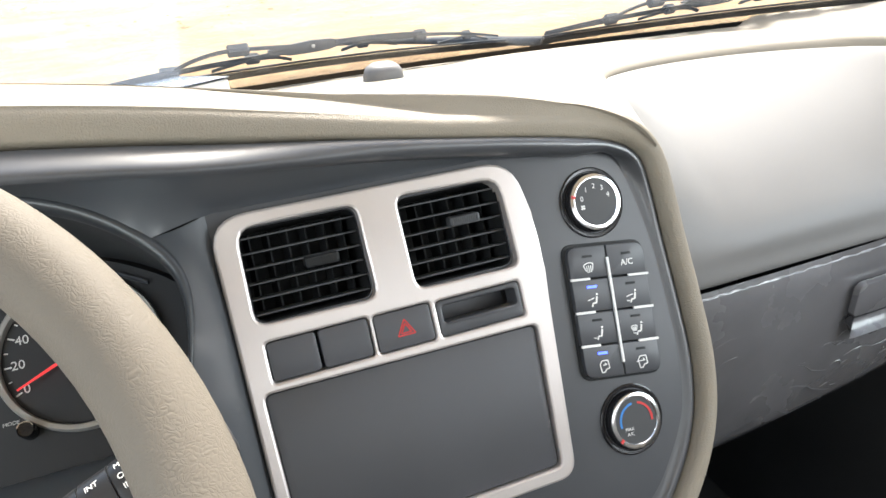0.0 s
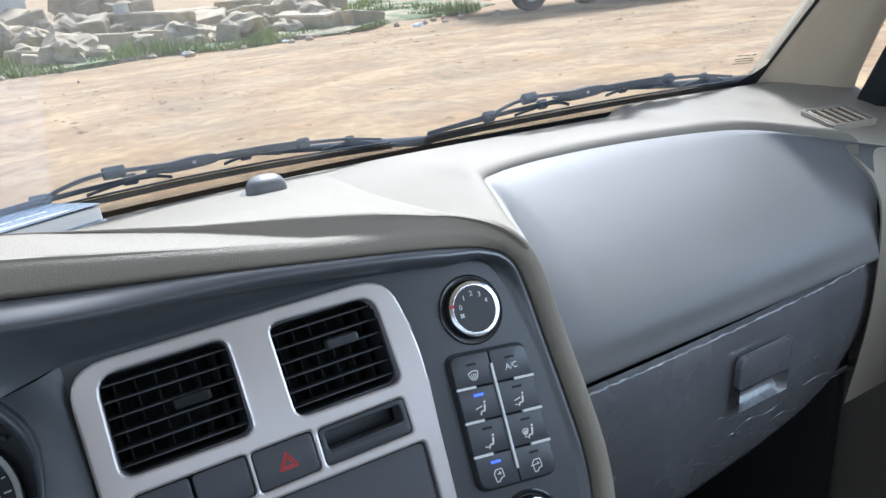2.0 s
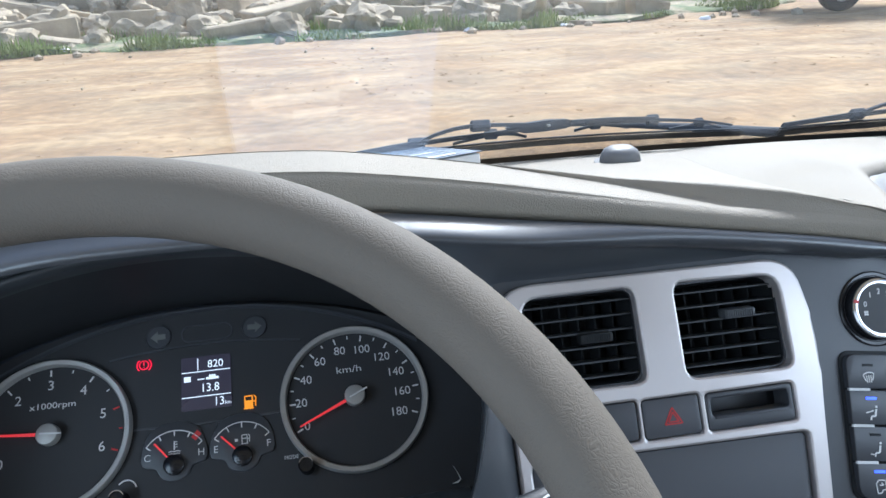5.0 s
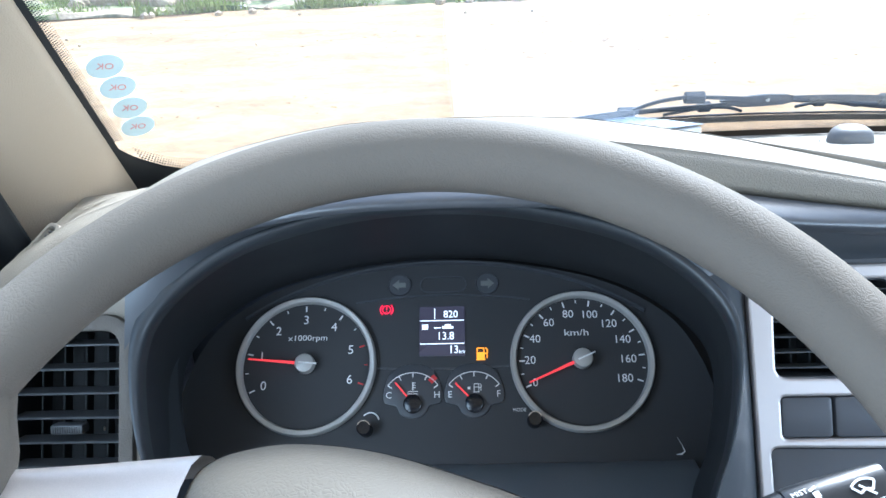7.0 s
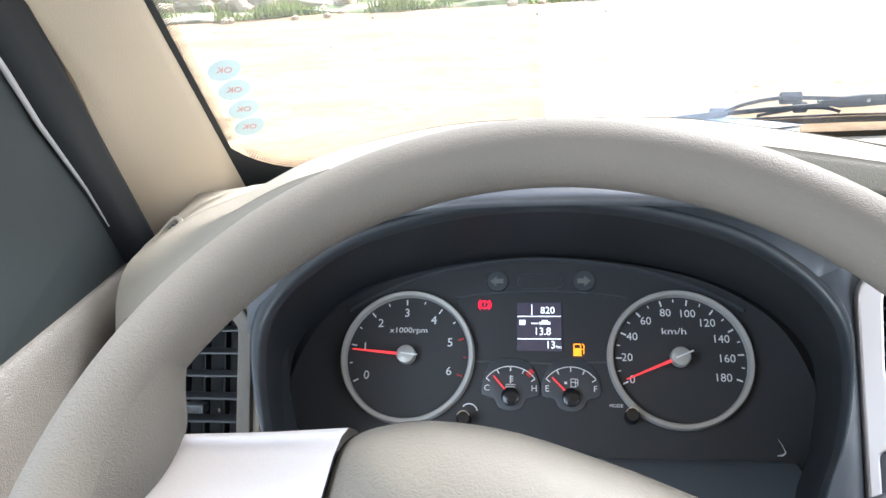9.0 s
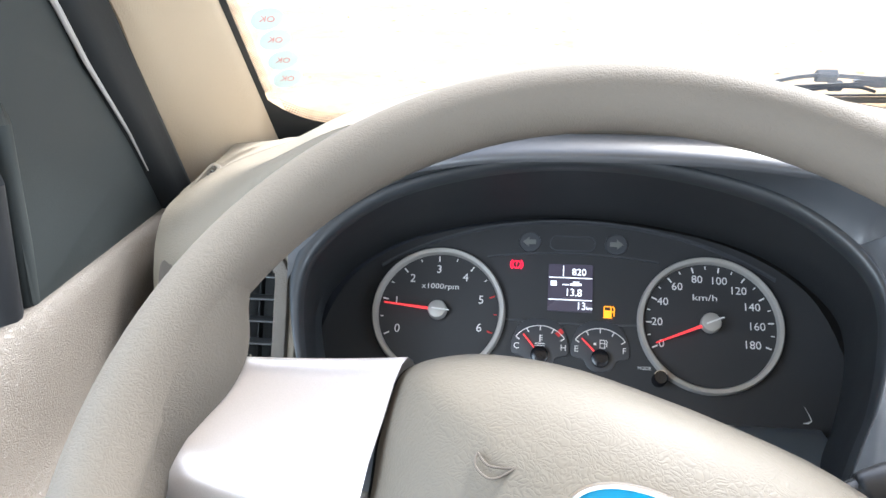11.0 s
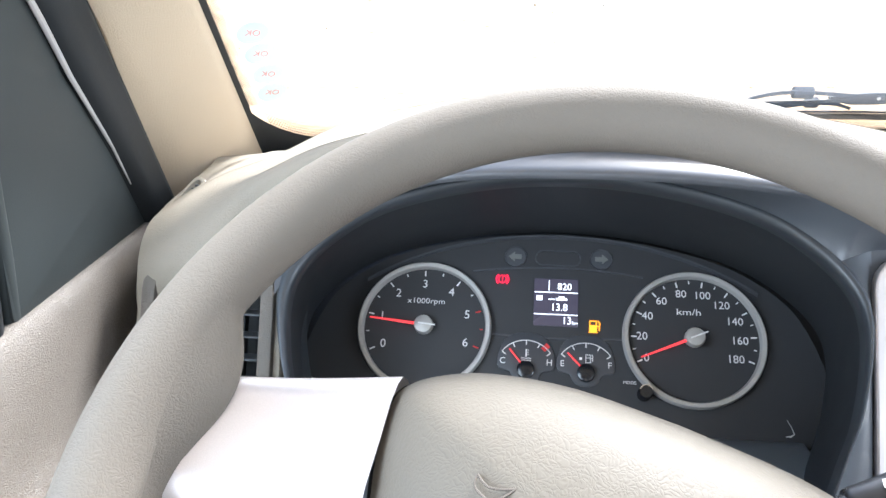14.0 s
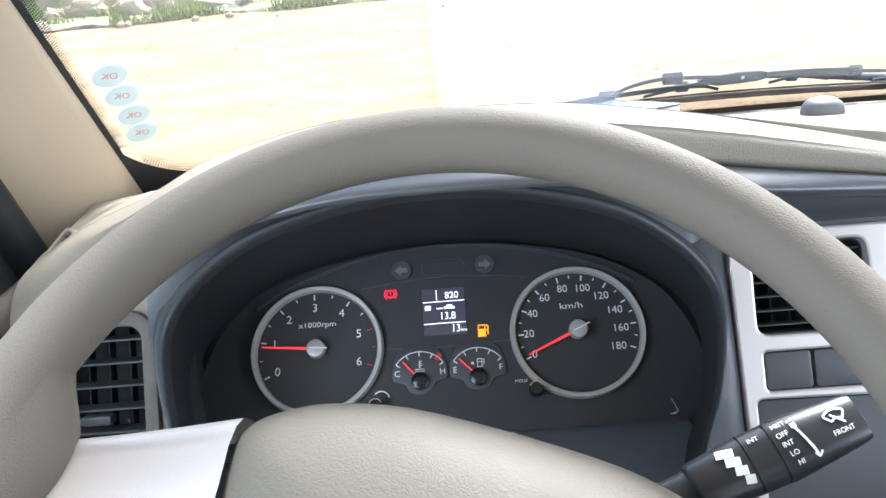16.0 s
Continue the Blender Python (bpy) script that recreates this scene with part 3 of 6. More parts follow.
def dashboard():
    dash = thing("dashboard", pose(0, 0, 0), "moulded grey and beige plastic truck dashboard", "dashboard")
    bm = bmesh.new()
    loft(bm, [deck_row(-0.300 + 0.100 * i / 12) for i in range(12)] + [deck_row(-0.200 + (BAND_END + 0.200) * i / 80) for i in range(81)])
    part("top_pad", bm, BEIGE, dash, "beige leather-grained top pad with a rolled brow", angle=70)
    bm = bmesh.new()
    loft(bm, [corner_row(*f) for f in CORNER_FRAMES])
    part("side_ridge", bm, BEIGE, dash, "grey grained ridge that rounds the centre panel's corner", angle=70)
    bm = bmesh.new()
    x0, x1 = BAND_END, DECK_SEAM
    loft(bm, [tongue_row(x0 + (x1 - x0) * i / 16) for i in range(17)])
    part("corner_deck", bm, BEIGE, dash, "beige leather-grained deck behind the corner", angle=70)
    bm = bmesh.new()
    end = deck_row(-0.300)
    loft(bm, [end, [(-0.303, y, z - 0.012) for x, y, z in end], [(-0.304, y, 1.0) for x, y, z in end]])
    part("left_end", bm, BEIGE, dash, "grey grained end of the dashboard")
    bm = bmesh.new()
    loft(bm, [right_row(DECK_SEAM + (0.939 - DECK_SEAM) * i / 66) for i in range(67)])
    part("passenger_deck", bm, BEIGE, dash, "beige leather-grained top deck")
    # passenger panel that rolls down to the glovebox
    bm = bmesh.new()
    rows = []
    for i in range(61):
        x = 0.515 + (0.944 - 0.515) * i / 60
        ys = interp(x, SCOOP)
        e = max(0.0, (x - 0.90) / 0.058)
        flat = max(0.0, min(1.0, (0.606 - x) / 0.014))
        pts = [(ys + 0.006 + 0.010 * flat, 1.318 + 0.0125 * flat), (ys - 0.0035 + 0.0035 * flat, 1.3298 + 0.0005 * flat), (ys - 0.016, 1.3305), (ys * 0.75 - 0.012, 1.3245), (ys * 0.45 - 0.03, 1.305 - 0.004 * e), (ys * 0.2 - 0.048, 1.281), (-0.0635, 1.25), (-0.0715, 1.226), (-0.0735, 1.2145), (-0.066, 1.2085)]
        rows.append([tuple(q) for q in catmull([(x, y, z) for y, z in pts], 4)])
    loft(bm, rows)
    part("airbag_panel", bm, GREY_SMOOTH, dash, "smooth grey passenger panel")
    # panel left of the gauges, with the driver's vent in it
    bm = bmesh.new()
    outer = soften([(-0.302, 1.02), (-0.192, 1.02), (-0.192, 1.345), (-0.24, 1.338), (-0.272, 1.330), (-0.302, 1.312)], [0.01, 0.005, 0.005, 0.01, 0.02, 0.01])
    hole = rrect(0.080, 0.130, 0.012, 4, -0.2465, 1.246)
    plate(bm, [(x, (z - 1.25) / math.cos(radians(28))) for x, z in outer], [[(x, (z - 1.25) / math.cos(radians(28))) for x, z in hole]], -0.02, 0.0, 0.004)
    part("left_panel", bm, BEIGE, dash, "beige grained panel round the driver's vent", m=pose(0, -0.078, 1.25, 62))
    bm = bmesh.new()
    rows = []
    for i in range(14):
        x = -0.262 + 0.088 * i / 13
        ze = interp(x, BROW)
        zl = max(1.30, min(ze - 0.012, 1.335))
        yl = -0.078 + (zl - 1.25) * math.tan(radians(28)) - 0.002
        rows.append([tuple(q) for q in catmull([(x, -0.040, ze - 0.004), (x, -0.0475, ze - 0.006), (x, 0.5 * (yl - 0.0475) - 0.005, 0.5 * (ze - 0.006 + zl)), (x, yl - 0.002, zl), (x, yl + 0.004, zl - 0.006)], 3)])
    loft(bm, rows)
    part("left_cheek", bm, BEIGE, dash, "beige grained cheek under the brow")
    bm = bmesh.new()
    plate(bm, rrect(0.098, 0.166, 0.020, 6), [rrect(0.0775, 0.1445, 0.010, 4)], -0.010, 0.0035, 0.002)
    part("vent_surround", bm, GREY, dash, "smooth grey surround of the driver's vent", m=pose(0, -0.078, 1.25, 62) @ pose(-0.2465, -0.0045, 0.002))
    # lower shelf under the gauges and behind the wheel, and the dark underside
    bm = bmesh.new()
    rows = []
    for x in (-0.335, 0.135):
        rows.append([(x, -0.11, 1.19), (x, -0.165, 1.135), (x, -0.19, 1.06), (x, -0.15, 0.95), (x, 0.1, 0.9)])
    loft(bm, rows)
    part("knee_panel", bm, GREY, dash, "grey knee panel under the gauges")
    bm = bmesh.new()
    rows = []
    for x in (0.50, 0.60, 0.96, 1.06):
        rows.append([(x, -0.02, 1.03), (x, 0.06, 0.98), (x, 0.2, 0.90), (x, 0.33, 0.80)])
    loft(bm, rows)
    part("underside", bm, BLACK_MATT, dash, "dark underside of the dashboard")
    # right end of the dashboard, rolling down beside the passenger panel
    bm = bmesh.new()
    rows = []
    for i in range(16):
        x = 0.938 + (1.085 - 0.938) * max(0, i - 2) / 13
        inset = (0.004, 0.0005, 0.0)[min(i, 2)]
        x += (0.0, -0.0005, 0.0005)[min(i, 2)]
        y1 = base_y(x) - 0.021
        pts = [(base_y(x) - 0.010, base_z(x) - 0.003), (y1, base_z(x) + 0.011), (0.67 * y1 + 0.010, 1.338 + (base_z(x) - 1.327) * 0.70), (0.34 * y1 + 0.020, 1.338 + (base_z(x) - 1.327) * 0.38), (0.022, 1.3380), (-0.012, 1.3275), (-0.043, 1.309), (-0.062, 1.288), (-0.072, 1.25), (-0.074, 1.15), (-0.06, 1.03)]
        rows.append([tuple(q) for q in catmull([(x, y + inset * 0.5, z - inset) for y, z in pts], 4)])
    loft(bm, rows)
    part("right_end_panel", bm, BEIGE, dash, "grey grained end panel")
    return dash


dash = dashboard()


# rim of the gauge hood on the gauge face's plane
LIP = [(-0.128, -0.150), (-0.150, -0.100), (-0.160, -0.078), (-0.168, -0.05), (-0.172, -0.022), (-0.168, 0.0), (-0.152, 0.022), (-0.125, 0.043), (-0.09, 0.057), (-0.045, 0.067), (0, 0.070), (0.045, 0.067), (0.09, 0.057), (0.125, 0.043), (0.152, 0.022), (0.168, 0.0), (0.172, -0.022), (0.168, -0.05), (0.160, -0.078), (0.150, -0.100), (0.128, -0.150)]
HOOD_LINE = [tuple(p) for p in catmull(LIP, 6)]
HOOD_TOP = HOOD_LINE[24:97]


def bezel():
    """Black panel with the bullnose top that carries the centre controls."""
    pan = thing("center_panel", STACK, "black satin plastic centre panel with silver frame", "centre panel")
    bm = bmesh.new()
    outer = soften([(-0.108, 0.092), (0.10, 0.092), (0.182, 0.081), (0.197, 0.066), (0.199, 0.02), (0.2015, -0.06), (0.199, -0.10), (0.184, -0.132), (0.158, -0.166), (0.12, -0.19), (-0.108, -0.19)],
                   [0.002, 0.02, 0.012, 0.01, 0.02, 0.02, 0.02, 0.015, 0.015, 0.02, 0.002], 4)
    hole = soften([(-0.0985, 0.085), (0.0935, 0.083), (0.0985, 0.02), (0.093, -0.02), (0.087, -0.125), (-0.092, -0.125)], [0.02, 0.02, 0.01, 0.01, 0.01, 0.01], 3)
    plate(bm, outer, [hole], -0.03, 0.0)
    part("bezel", bm, BLACK, pan)
    bm = bmesh.new()
    plate(bm, [(-0.110, 0.085), (-0.09, 0.085), (-0.09, -0.19), (-0.108, -0.19)], [], -0.034, -0.012)
    part("backing", bm, BLACK, pan)
    inv = STACK.inverted()
    # rounded lip that follows the brow and the ridge
    line = [(-0.205 + (BAND_END + 0.205) * i / 60, BROW_Y, interp(-0.205 + (BAND_END + 0.205) * i / 60, BROW)) for i in range(60)]
    frames = [(Vector(p), Vector((0, 1, 0)), Vector((0, 0, 1)), 0.0) for p in line] + CORNER_FRAMES
    lip0 = [(-0.003, -0.010), (0.0003, -0.0044), (0.0035, -0.0036), (0.0090, -0.0052), (0.0145, -0.0074), (0.0188, -0.0098), (0.0208, -0.0126), (0.0200, -0.0156)]
    lip1 = [(-0.003, -0.008), (0.0002, -0.0015), (0.0015, 0.0012), (0.0036, 0.0024), (0.0062, 0.0024), (0.0090, 0.0012), (0.0120, 0.0002), (0.0160, -0.0004)]
    lip_mid = [(-0.003, -0.010), (0.0002, -0.0024), (0.0036, -0.0020), (0.0064, -0.0044), (0.0066, -0.0082), (0.0040, -0.0122), (-0.0020, -0.0160), (-0.0096, -0.0192)]

    def lip_shape(x):
        f = min(1.0, max(0.0, (x - 0.17) / 0.20))
        f = f * f * (3 - 2 * f)
        return [(a[0] * (1 - f) + b[0] * f, a[1] * (1 - f) + b[1] * f) for a, b in zip(lip0, lip_mid)]

    rows = []
    for p, o, n, k in frames:
        row = [p - o * (a[0] * (1 - k) + b[0] * k) + n * (a[1] * (1 - k) + b[1] * k) for a, b in zip(lip_shape(p.x), lip1)]
        local = [inv @ q for q in row]
        for j, w in ((5, 0.35), (6, 0.75), (7, 1.0)):
            local[j].z += (-0.0003 - local[j].z) * w * k
        rows.append([tuple(q) for q in catmull([tuple(q) for q in local], 3)])
    bm = bmesh.new()
    loft(bm, rows)
    part("bullnose", bm, BLACK_LIP, pan, "black rounded lip under the brow", angle=120)

    def lip_end(x):
        a, b = lip_shape(x)[-1]
        return Vector((x, BROW_Y - a, interp(x, BROW) + b + 0.0005))

    def rim(u):
        """The gauge hood's upper edge at u."""
        v = np.interp(u, [q[0] for q in HOOD_TOP], [q[1] for q in HOOD_TOP])
        return CLUSTER @ Vector((1.02 * u, float(v) + 0.005, 0.1203))

    corner = STACK @ Vector((-0.1040, 0.0925, -0.001))
    cols = []
    for i in range(73):
        x = -0.185 + (0.447 + 0.185) * i / 72
        top = lip_end(x)
        if x < 0.165:
            low = rim(x / 1.04)
        elif x < 0.200:
            low = rim(0.165 / 1.04).lerp(corner, (x - 0.165) / 0.035)
        else:
            v = min(0.0915, (inv @ lip_end(x)).y - 0.003)
            low = STACK @ Vector((x - 0.304 + 0.004 * min(1.0, (x - 0.2) / 0.1), v, -0.001))
        gap = top - low
        side = min(1.0, max(0.0, (x - 0.10) / 0.09))
        q = [low + gap * f + Vector((0, 0.35, -0.25)) * gap.length * 0.5 * side * math.sin(math.pi * f) * (1 - 0.3 * f) for f in (0, 0.12, 0.28, 0.46, 0.64, 0.82, 0.94, 1.0)]
        cols.append([tuple(inv @ p) for p in q])
    bm = bmesh.new()
    loft(bm, cols)
    part("upper_fascia", bm, FASCIA, pan, "smooth black recess under the lip", angle=150)
    # cheek between the gauge hood and the silver frame
    cheek = [(u, v) for u, v in HOOD_LINE if u > 0.12]
    start = max(range(len(cheek)), key=lambda i: -abs(cheek[i][0] - 0.165 / 1.04) - (10 if cheek[i][1] < 0.003 else 0))
    cheek = cheek[start:]
    rows = []
    for i, (u, v) in enumerate(cheek):
        t = i / (len(cheek) - 1)
        a = CLUSTER @ Vector((1.02 * u, v + 0.005, 0.1203)) if i else rim(0.165 / 1.04)
        b = STACK @ Vector((-0.1040 + 0.002 * t, 0.0925 - 0.235 * t ** 0.9, -0.001)) if i else corner
        gap = b - a
        rows.append([tuple(inv @ (a + gap * f + Vector((0, 0.5, -0.35)) * 0.010 * math.sin(math.pi * f))) for f in (0, 0.15, 0.35, 0.55, 0.75, 0.9, 1.0)])
    bm = bmesh.new()
    loft(bm, rows)
    part("side_fascia", bm, FASCIA, pan, "smooth black cheek beside the gauge hood", angle=150)
    # silver frame with its openings
    bm = bmesh.new()
    outer = soften([(-0.1065, 0.0885), (0.098, 0.0885), (0.1065, 0.03), (0.1015, -0.02), (0.0945, -0.134), (-0.103, -0.134)], [0.024, 0.024, 0.02, 0.02, 0.014, 0.012], 6)
    holes = [soften([(-0.0905, 0.0795), (-0.0155, 0.0795), (-0.0145, 0.0185), (-0.0915, 0.0195)], [0.012, 0.008, 0.008, 0.008], 4),
             soften([(0.0115, 0.0795), (0.0845, 0.0775), (0.0865, 0.0165), (0.0125, 0.0175)], [0.008, 0.012, 0.008, 0.008], 4),
             rrect(0.0655, 0.0255, 0.003, 3, -0.0565, -0.0045), rrect(0.0395, 0.0255, 0.003, 3, -0.0015, -0.0050), rrect(0.0615, 0.0245, 0.003, 3, 0.0525, -0.0055),
             soften([(-0.0965, -0.0225), (0.0895, -0.0255), (0.0845, -0.1245), (-0.094, -0.1245)], 0.005, 3)]
    plate(bm, outer, holes, -0.006, 0.006, 0.0018)
    part("silver_frame", bm, SILVER, pan, "silver painted frame round the vents and switches", smooth=False)
    bm = bmesh.new()
    plate(bm, soften([(-0.0958, -0.0232), (0.0888, -0.0262), (0.0838, -0.1238), (-0.0933, -0.1238)], 0.005, 3), [], -0.01, 0.0025, 0.001)
    part("radio_blank", bm, BUTTON, pan, "black blanking plate over the radio slot")
    # shallow tray slot
    bm = bmesh.new()
    plate(bm, rrect(0.0608, 0.0238, 0.003, 3, 0.0525, -0.0055), [rrect(0.0535, 0.0110, 0.002, 3, 0.0525, -0.0028)], -0.012, 0.0045, 0.001)
    box(bm, (0.0525, -0.0050, -0.022), (0.054, 0.012, 0.002))
    box(bm, (0.0525, -0.0095, 0.0048), (0.050, 0.0014, 0.0012), 0.0004)
    part("card_tray", bm, BLACK, pan, "black open card slot")
    return pan


bezel()


def air_vent(m, w, h, label, blades=6, tab=True, uprights=6, thick=0.0013, tilt=3, tab_at=(0.002, 0.06), tab_mat=None):
    v = thing("air_vent", m, label, "air vent", "dashboard air vents")
    bm = bmesh.new()
    plate(bm, rrect(w + 0.004, h + 0.004, 0.008, 4), [rrect(w + 0.0015, h + 0.0015, 0.007, 4)], -0.012, -0.005)
    part("frame", bm, BLACK, v)
    bm = bmesh.new()
    loft(bm, [[(x * k, y * k, z) for x, y in rrect(w, h, 0.006, 3)] for k, z in ((1.0, -0.006), (1.0, -0.054), (0.9, -0.055), (0.02, -0.055))], closed=True)
    part("housing", bm, BLACK_DEEP, v)
    bm = bmesh.new()
    box(bm, (0, 0, 0), (w + 0.003, thick, 0.016), thick * 0.35, 1)
    slat = finish(bm, "slat")
    for i in range(blades):
        y = -h / 2 + h * (i + 0.5) / blades
        part("slat", slat, SLAT, v, m=pose(0, y, -0.015, tilt))
    bm = bmesh.new()
    box(bm, (0, 0, 0), (0.0015, h - 0.004, 0.014), 0.0005, 1)
    fin = finish(bm, "fin")
    for i in range(uprights):
        part("fin", fin, BLACK_DEEP, v, m=pose(-w / 2 + w * (i + 0.5) / uprights, 0, -0.034, 0, 10))
    if tab:
        bm = bmesh.new()
        box(bm, (0, 0, 0), (0.022, 0.0065, 0.010), 0.0016, 2)
        for i in range(12):
            box(bm, (-0.0088 + i * 0.0016, 0, 0.0052), (0.0007, 0.0045, 0.0008))
        part("slider_tab", bm, tab_mat or BLACK, v, "ribbed black slider tab", m=pose(tab_at[0], h * tab_at[1], -0.006, 8))
    return v


air_vent(STACK @ pose(-0.0530, 0.0493, 0.004), 0.0735, 0.0575, "black slatted centre air vent in a silver frame", tab_at=(0.010, 0.02), tab_mat=BLACK_DEEP)
air_vent(STACK @ pose(0.0485, 0.0480, 0.004), 0.0715, 0.0580, "black slatted centre air vent in a silver frame", tab_at=(0.008, 0.13), tab_mat=SLAT)
air_vent(pose(0, -0.078, 1.25, 62) @ pose(-0.2465, -0.0045, 0.002), 0.077, 0.144, "tall black slatted air vent beside the driver's door", 9, True, 5, 0.0018, 9, (0.002, 0.06), SLAT)


# ---------- instrument cluster ----------


def cluster():
    c = thing("instrument_cluster", CLUSTER, "dark instrument cluster with two silver-ringed dials, lit", "instrument cluster")
    lip = HOOD_LINE
    bm = bmesh.new()
    # face
    fo = [tuple(p) for p in catmull([(-0.19, -0.09), (-0.195, -0.03), (-0.178, 0.02), (-0.148, 0.048), (-0.108, 0.066), (-0.05, 0.078), (0, 0.081), (0.05, 0.078), (0.108, 0.066), (0.148, 0.048), (0.178, 0.02), (0.195, -0.03), (0.19, -0.09)], 4)]
    plate(bm, fo, [], -0.004, 0.0)
    part("face", bm, FACE, c)
    bm = bmesh.new()
    arch = [(-0.150 + 0.30 * i / 40) for i in range(41)]
    loft(bm, [[(x, 0.0800 - 1.55 * x * x - 14 * x ** 4, 0.0), (x, 0.0800 - 1.55 * x * x - 14 * x ** 4, 0.003), (x, 0.0785 - 1.55 * x * x - 14 * x ** 4, 0.003), (x, 0.0775 - 1.55 * x * x - 14 * x ** 4, 0.0)] for x in arch])
    arch2 = [(-0.066 + 0.132 * i / 24) for i in range(25)]
    loft(bm, [[(x, 0.0535 - 1.2 * x * x, 0.0), (x, 0.0535 - 1.2 * x * x, 0.0012), (x, 0.0522 - 1.2 * x * x, 0.0012), (x, 0.0522 - 1.2 * x * x, 0.0)] for x in arch2])
    loft(bm, [[(x, -0.0035 + 0.6 * x * x, 0.0), (x, -0.0035 + 0.6 * x * x, 0.0012), (x, -0.0048 + 0.6 * x * x, 0.0012), (x, -0.0048 + 0.6 * x * x, 0.0)] for x in arch2])
    part("face_ribs", bm, BLACK, c)
    bm = bmesh.new()
    plate(bm, soften([(-0.176, -0.0735), (0.176, -0.0735), (0.182, -0.050), (0.150, -0.0545), (0.0, -0.0560), (-0.150, -0.0545), (-0.182, -0.050)], 0.004, 2), [], -0.002, 0.0008)
    part("lower_band", bm, FACE, c, "black band under the dials")
    # hood tunnel
    bm = bmesh.new()
    rows, outer = [], []
    for u, v in lip:
        deep = (u * 1.13, 0.080 + (v - 0.070) * 1.03 + 0.004, -0.002)
        rows.append([deep, (u * 1.09, v * 0.98 + 0.010, 0.03), (u * 1.045, v + 0.006, 0.07), (u * 1.01, v + 0.002, 0.105)])
        outer.append([(u * 1.01, v + 0.002, 0.105), (u, v, 0.116), (u * 1.004, v + 0.0012, 0.1192), (u * 1.013, v + 0.0032, 0.1209)] + ([(u * 1.035, v + 0.0080, 0.1220), (u * 1.060, v + 0.013, 0.114), (u * 1.078, v + 0.017, 0.085), (u * 1.084, v + 0.020, 0.03)] if u < -0.10 and v < 0.02 else [(u * 1.022, v + 0.0052, 0.1206), (u * 1.030, v + 0.0070, 0.1180), (u * 1.032, v + 0.0076, 0.113), (u * 1.032, v + 0.0078, 0.106)]))
    loft(bm, rows)
    part("hood_lining", bm, LINING, c, angle=120)
    bm = bmesh.new()
    loft(bm, outer)
    part("hood", bm, HOOD, c, "black hood with a rounded lip", angle=120)
    # floor of the tunnel
    bm = bmesh.new()
    loft(bm, [[(x, v + 0.001 * (x / 0.17) ** 2, z) for v, z in ((-0.0715, -0.001), (-0.0728, 0.004), (-0.0775, 0.011), (-0.088, 0.026), (-0.104, 0.043), (-0.120, 0.062), (-0.14, 0.09))] for x in [-0.172 + 0.344 * i / 16 for i in range(17)]])
    part("hood_floor", bm, SHELF, c, "satin grey shelf under the dials")
    # glint on the clear lens's corner, modelled as a white sliver
    bm = bmesh.new()
    tube(bm, [(0.1625, -0.0560, 0.003), (0.1650, -0.0610, 0.003), (0.1665, -0.0655, 0.003), (0.1640, -0.0672, 0.003), (0.1605, -0.0675, 0.003)], [0.0001, 0.0002, 0.0004, 0.0007, 0.0002], 8)
    part("lens_glint", bm, WHITE_INK, c, "painted white glint on the lens corner by the face")
    return c


clus = cluster()


def gauge(cx, name, label, marks, sub, a_needle, redline=None):
    g = part(name, lathe(bmesh.new(), [(0.0505, 0.0), (0.0505, -0.002)], 64), BLACK_MATT, clus, label, m=pose(cx, 0, 0.002))
    bm = bmesh.new()
    lathe(bm, [(0.0, -0.0005), (0.049, -0.0005)], 64)
    part("dial", bm, FACE, g)
    bm = bmesh.new()
    lathe(bm, [(0.0472, -0.001), (0.0474, 0.0030), (0.0482, 0.0042), (0.0510, 0.0046), (0.0519, 0.0034), (0.0521, -0.001)], 96)
    part("ring", bm, RING, g, "brushed silver ring")
    tick = bmesh.new()
    red = bmesh.new()
    for a, long in sub:
        r0 = 0.0412 if long else 0.0432
        t = red if redline and a <= redline else tick
        bar(t, r0 * math.cos(radians(a)), r0 * math.sin(radians(a)), 0.0455 * math.cos(radians(a)), 0.0455 * math.sin(radians(a)), 0.0011 if long else 0.0008, 0.0)
    part("scale_print", tick, WHITE_INK, g)
    if redline:
        part("red_scale_print", red, RED_INK, g)
    else:
        red.free()
    for body, a, r, size in marks:
        letters("numeral", body, size, g, WHITE_INK, r * math.cos(radians(a)), r * math.sin(radians(a)), 0.0002)
    bm = bmesh.new()
    c, s = math.cos(radians(a_needle)), math.sin(radians(a_needle))
    w0, w1 = 0.0011, 0.0005
    for z in (0.0055,):
        lo = [bm.verts.new((0.007 * c - w0 * s, 0.007 * s + w0 * c, z)), bm.verts.new((0.0425 * c - w1 * s, 0.0425 * s + w1 * c, z)), bm.verts.new((0.0425 * c + w1 * s, 0.0425 * s - w1 * c, z)), bm.verts.new((0.007 * c + w0 * s, 0.007 * s - w0 * c, z))]
        hi = [bm.verts.new(v.co + Vector((0, 0, 0.0009))) for v in lo]
        bm.faces.new(hi)
        bm.faces.new(lo[::-1])
        for i in range(4):
            bm.faces.new((lo[i], lo[(i + 1) % 4], hi[(i + 1) % 4], hi[i]))
    part("needle", bm, RED_GLOW, g, "glowing red needle", smooth=False)
    bm = bmesh.new()
    lathe(bm, [(0.0072, 0.002), (0.0072, 0.0075), (0.0066, 0.0085), (0.003, 0.0092), (0.0, 0.0093)], 32)
    part("hub_cap", bm, RING, g, "silver hub cap")
    bm = bmesh.new()
    bar(bm, -0.0095 * c, -0.0095 * s, 0.004 * c, 0.004 * s, 0.0011, 0.0094, 0.0004)
    part("needle_tail", bm, WHITE_INK, g)
    return g


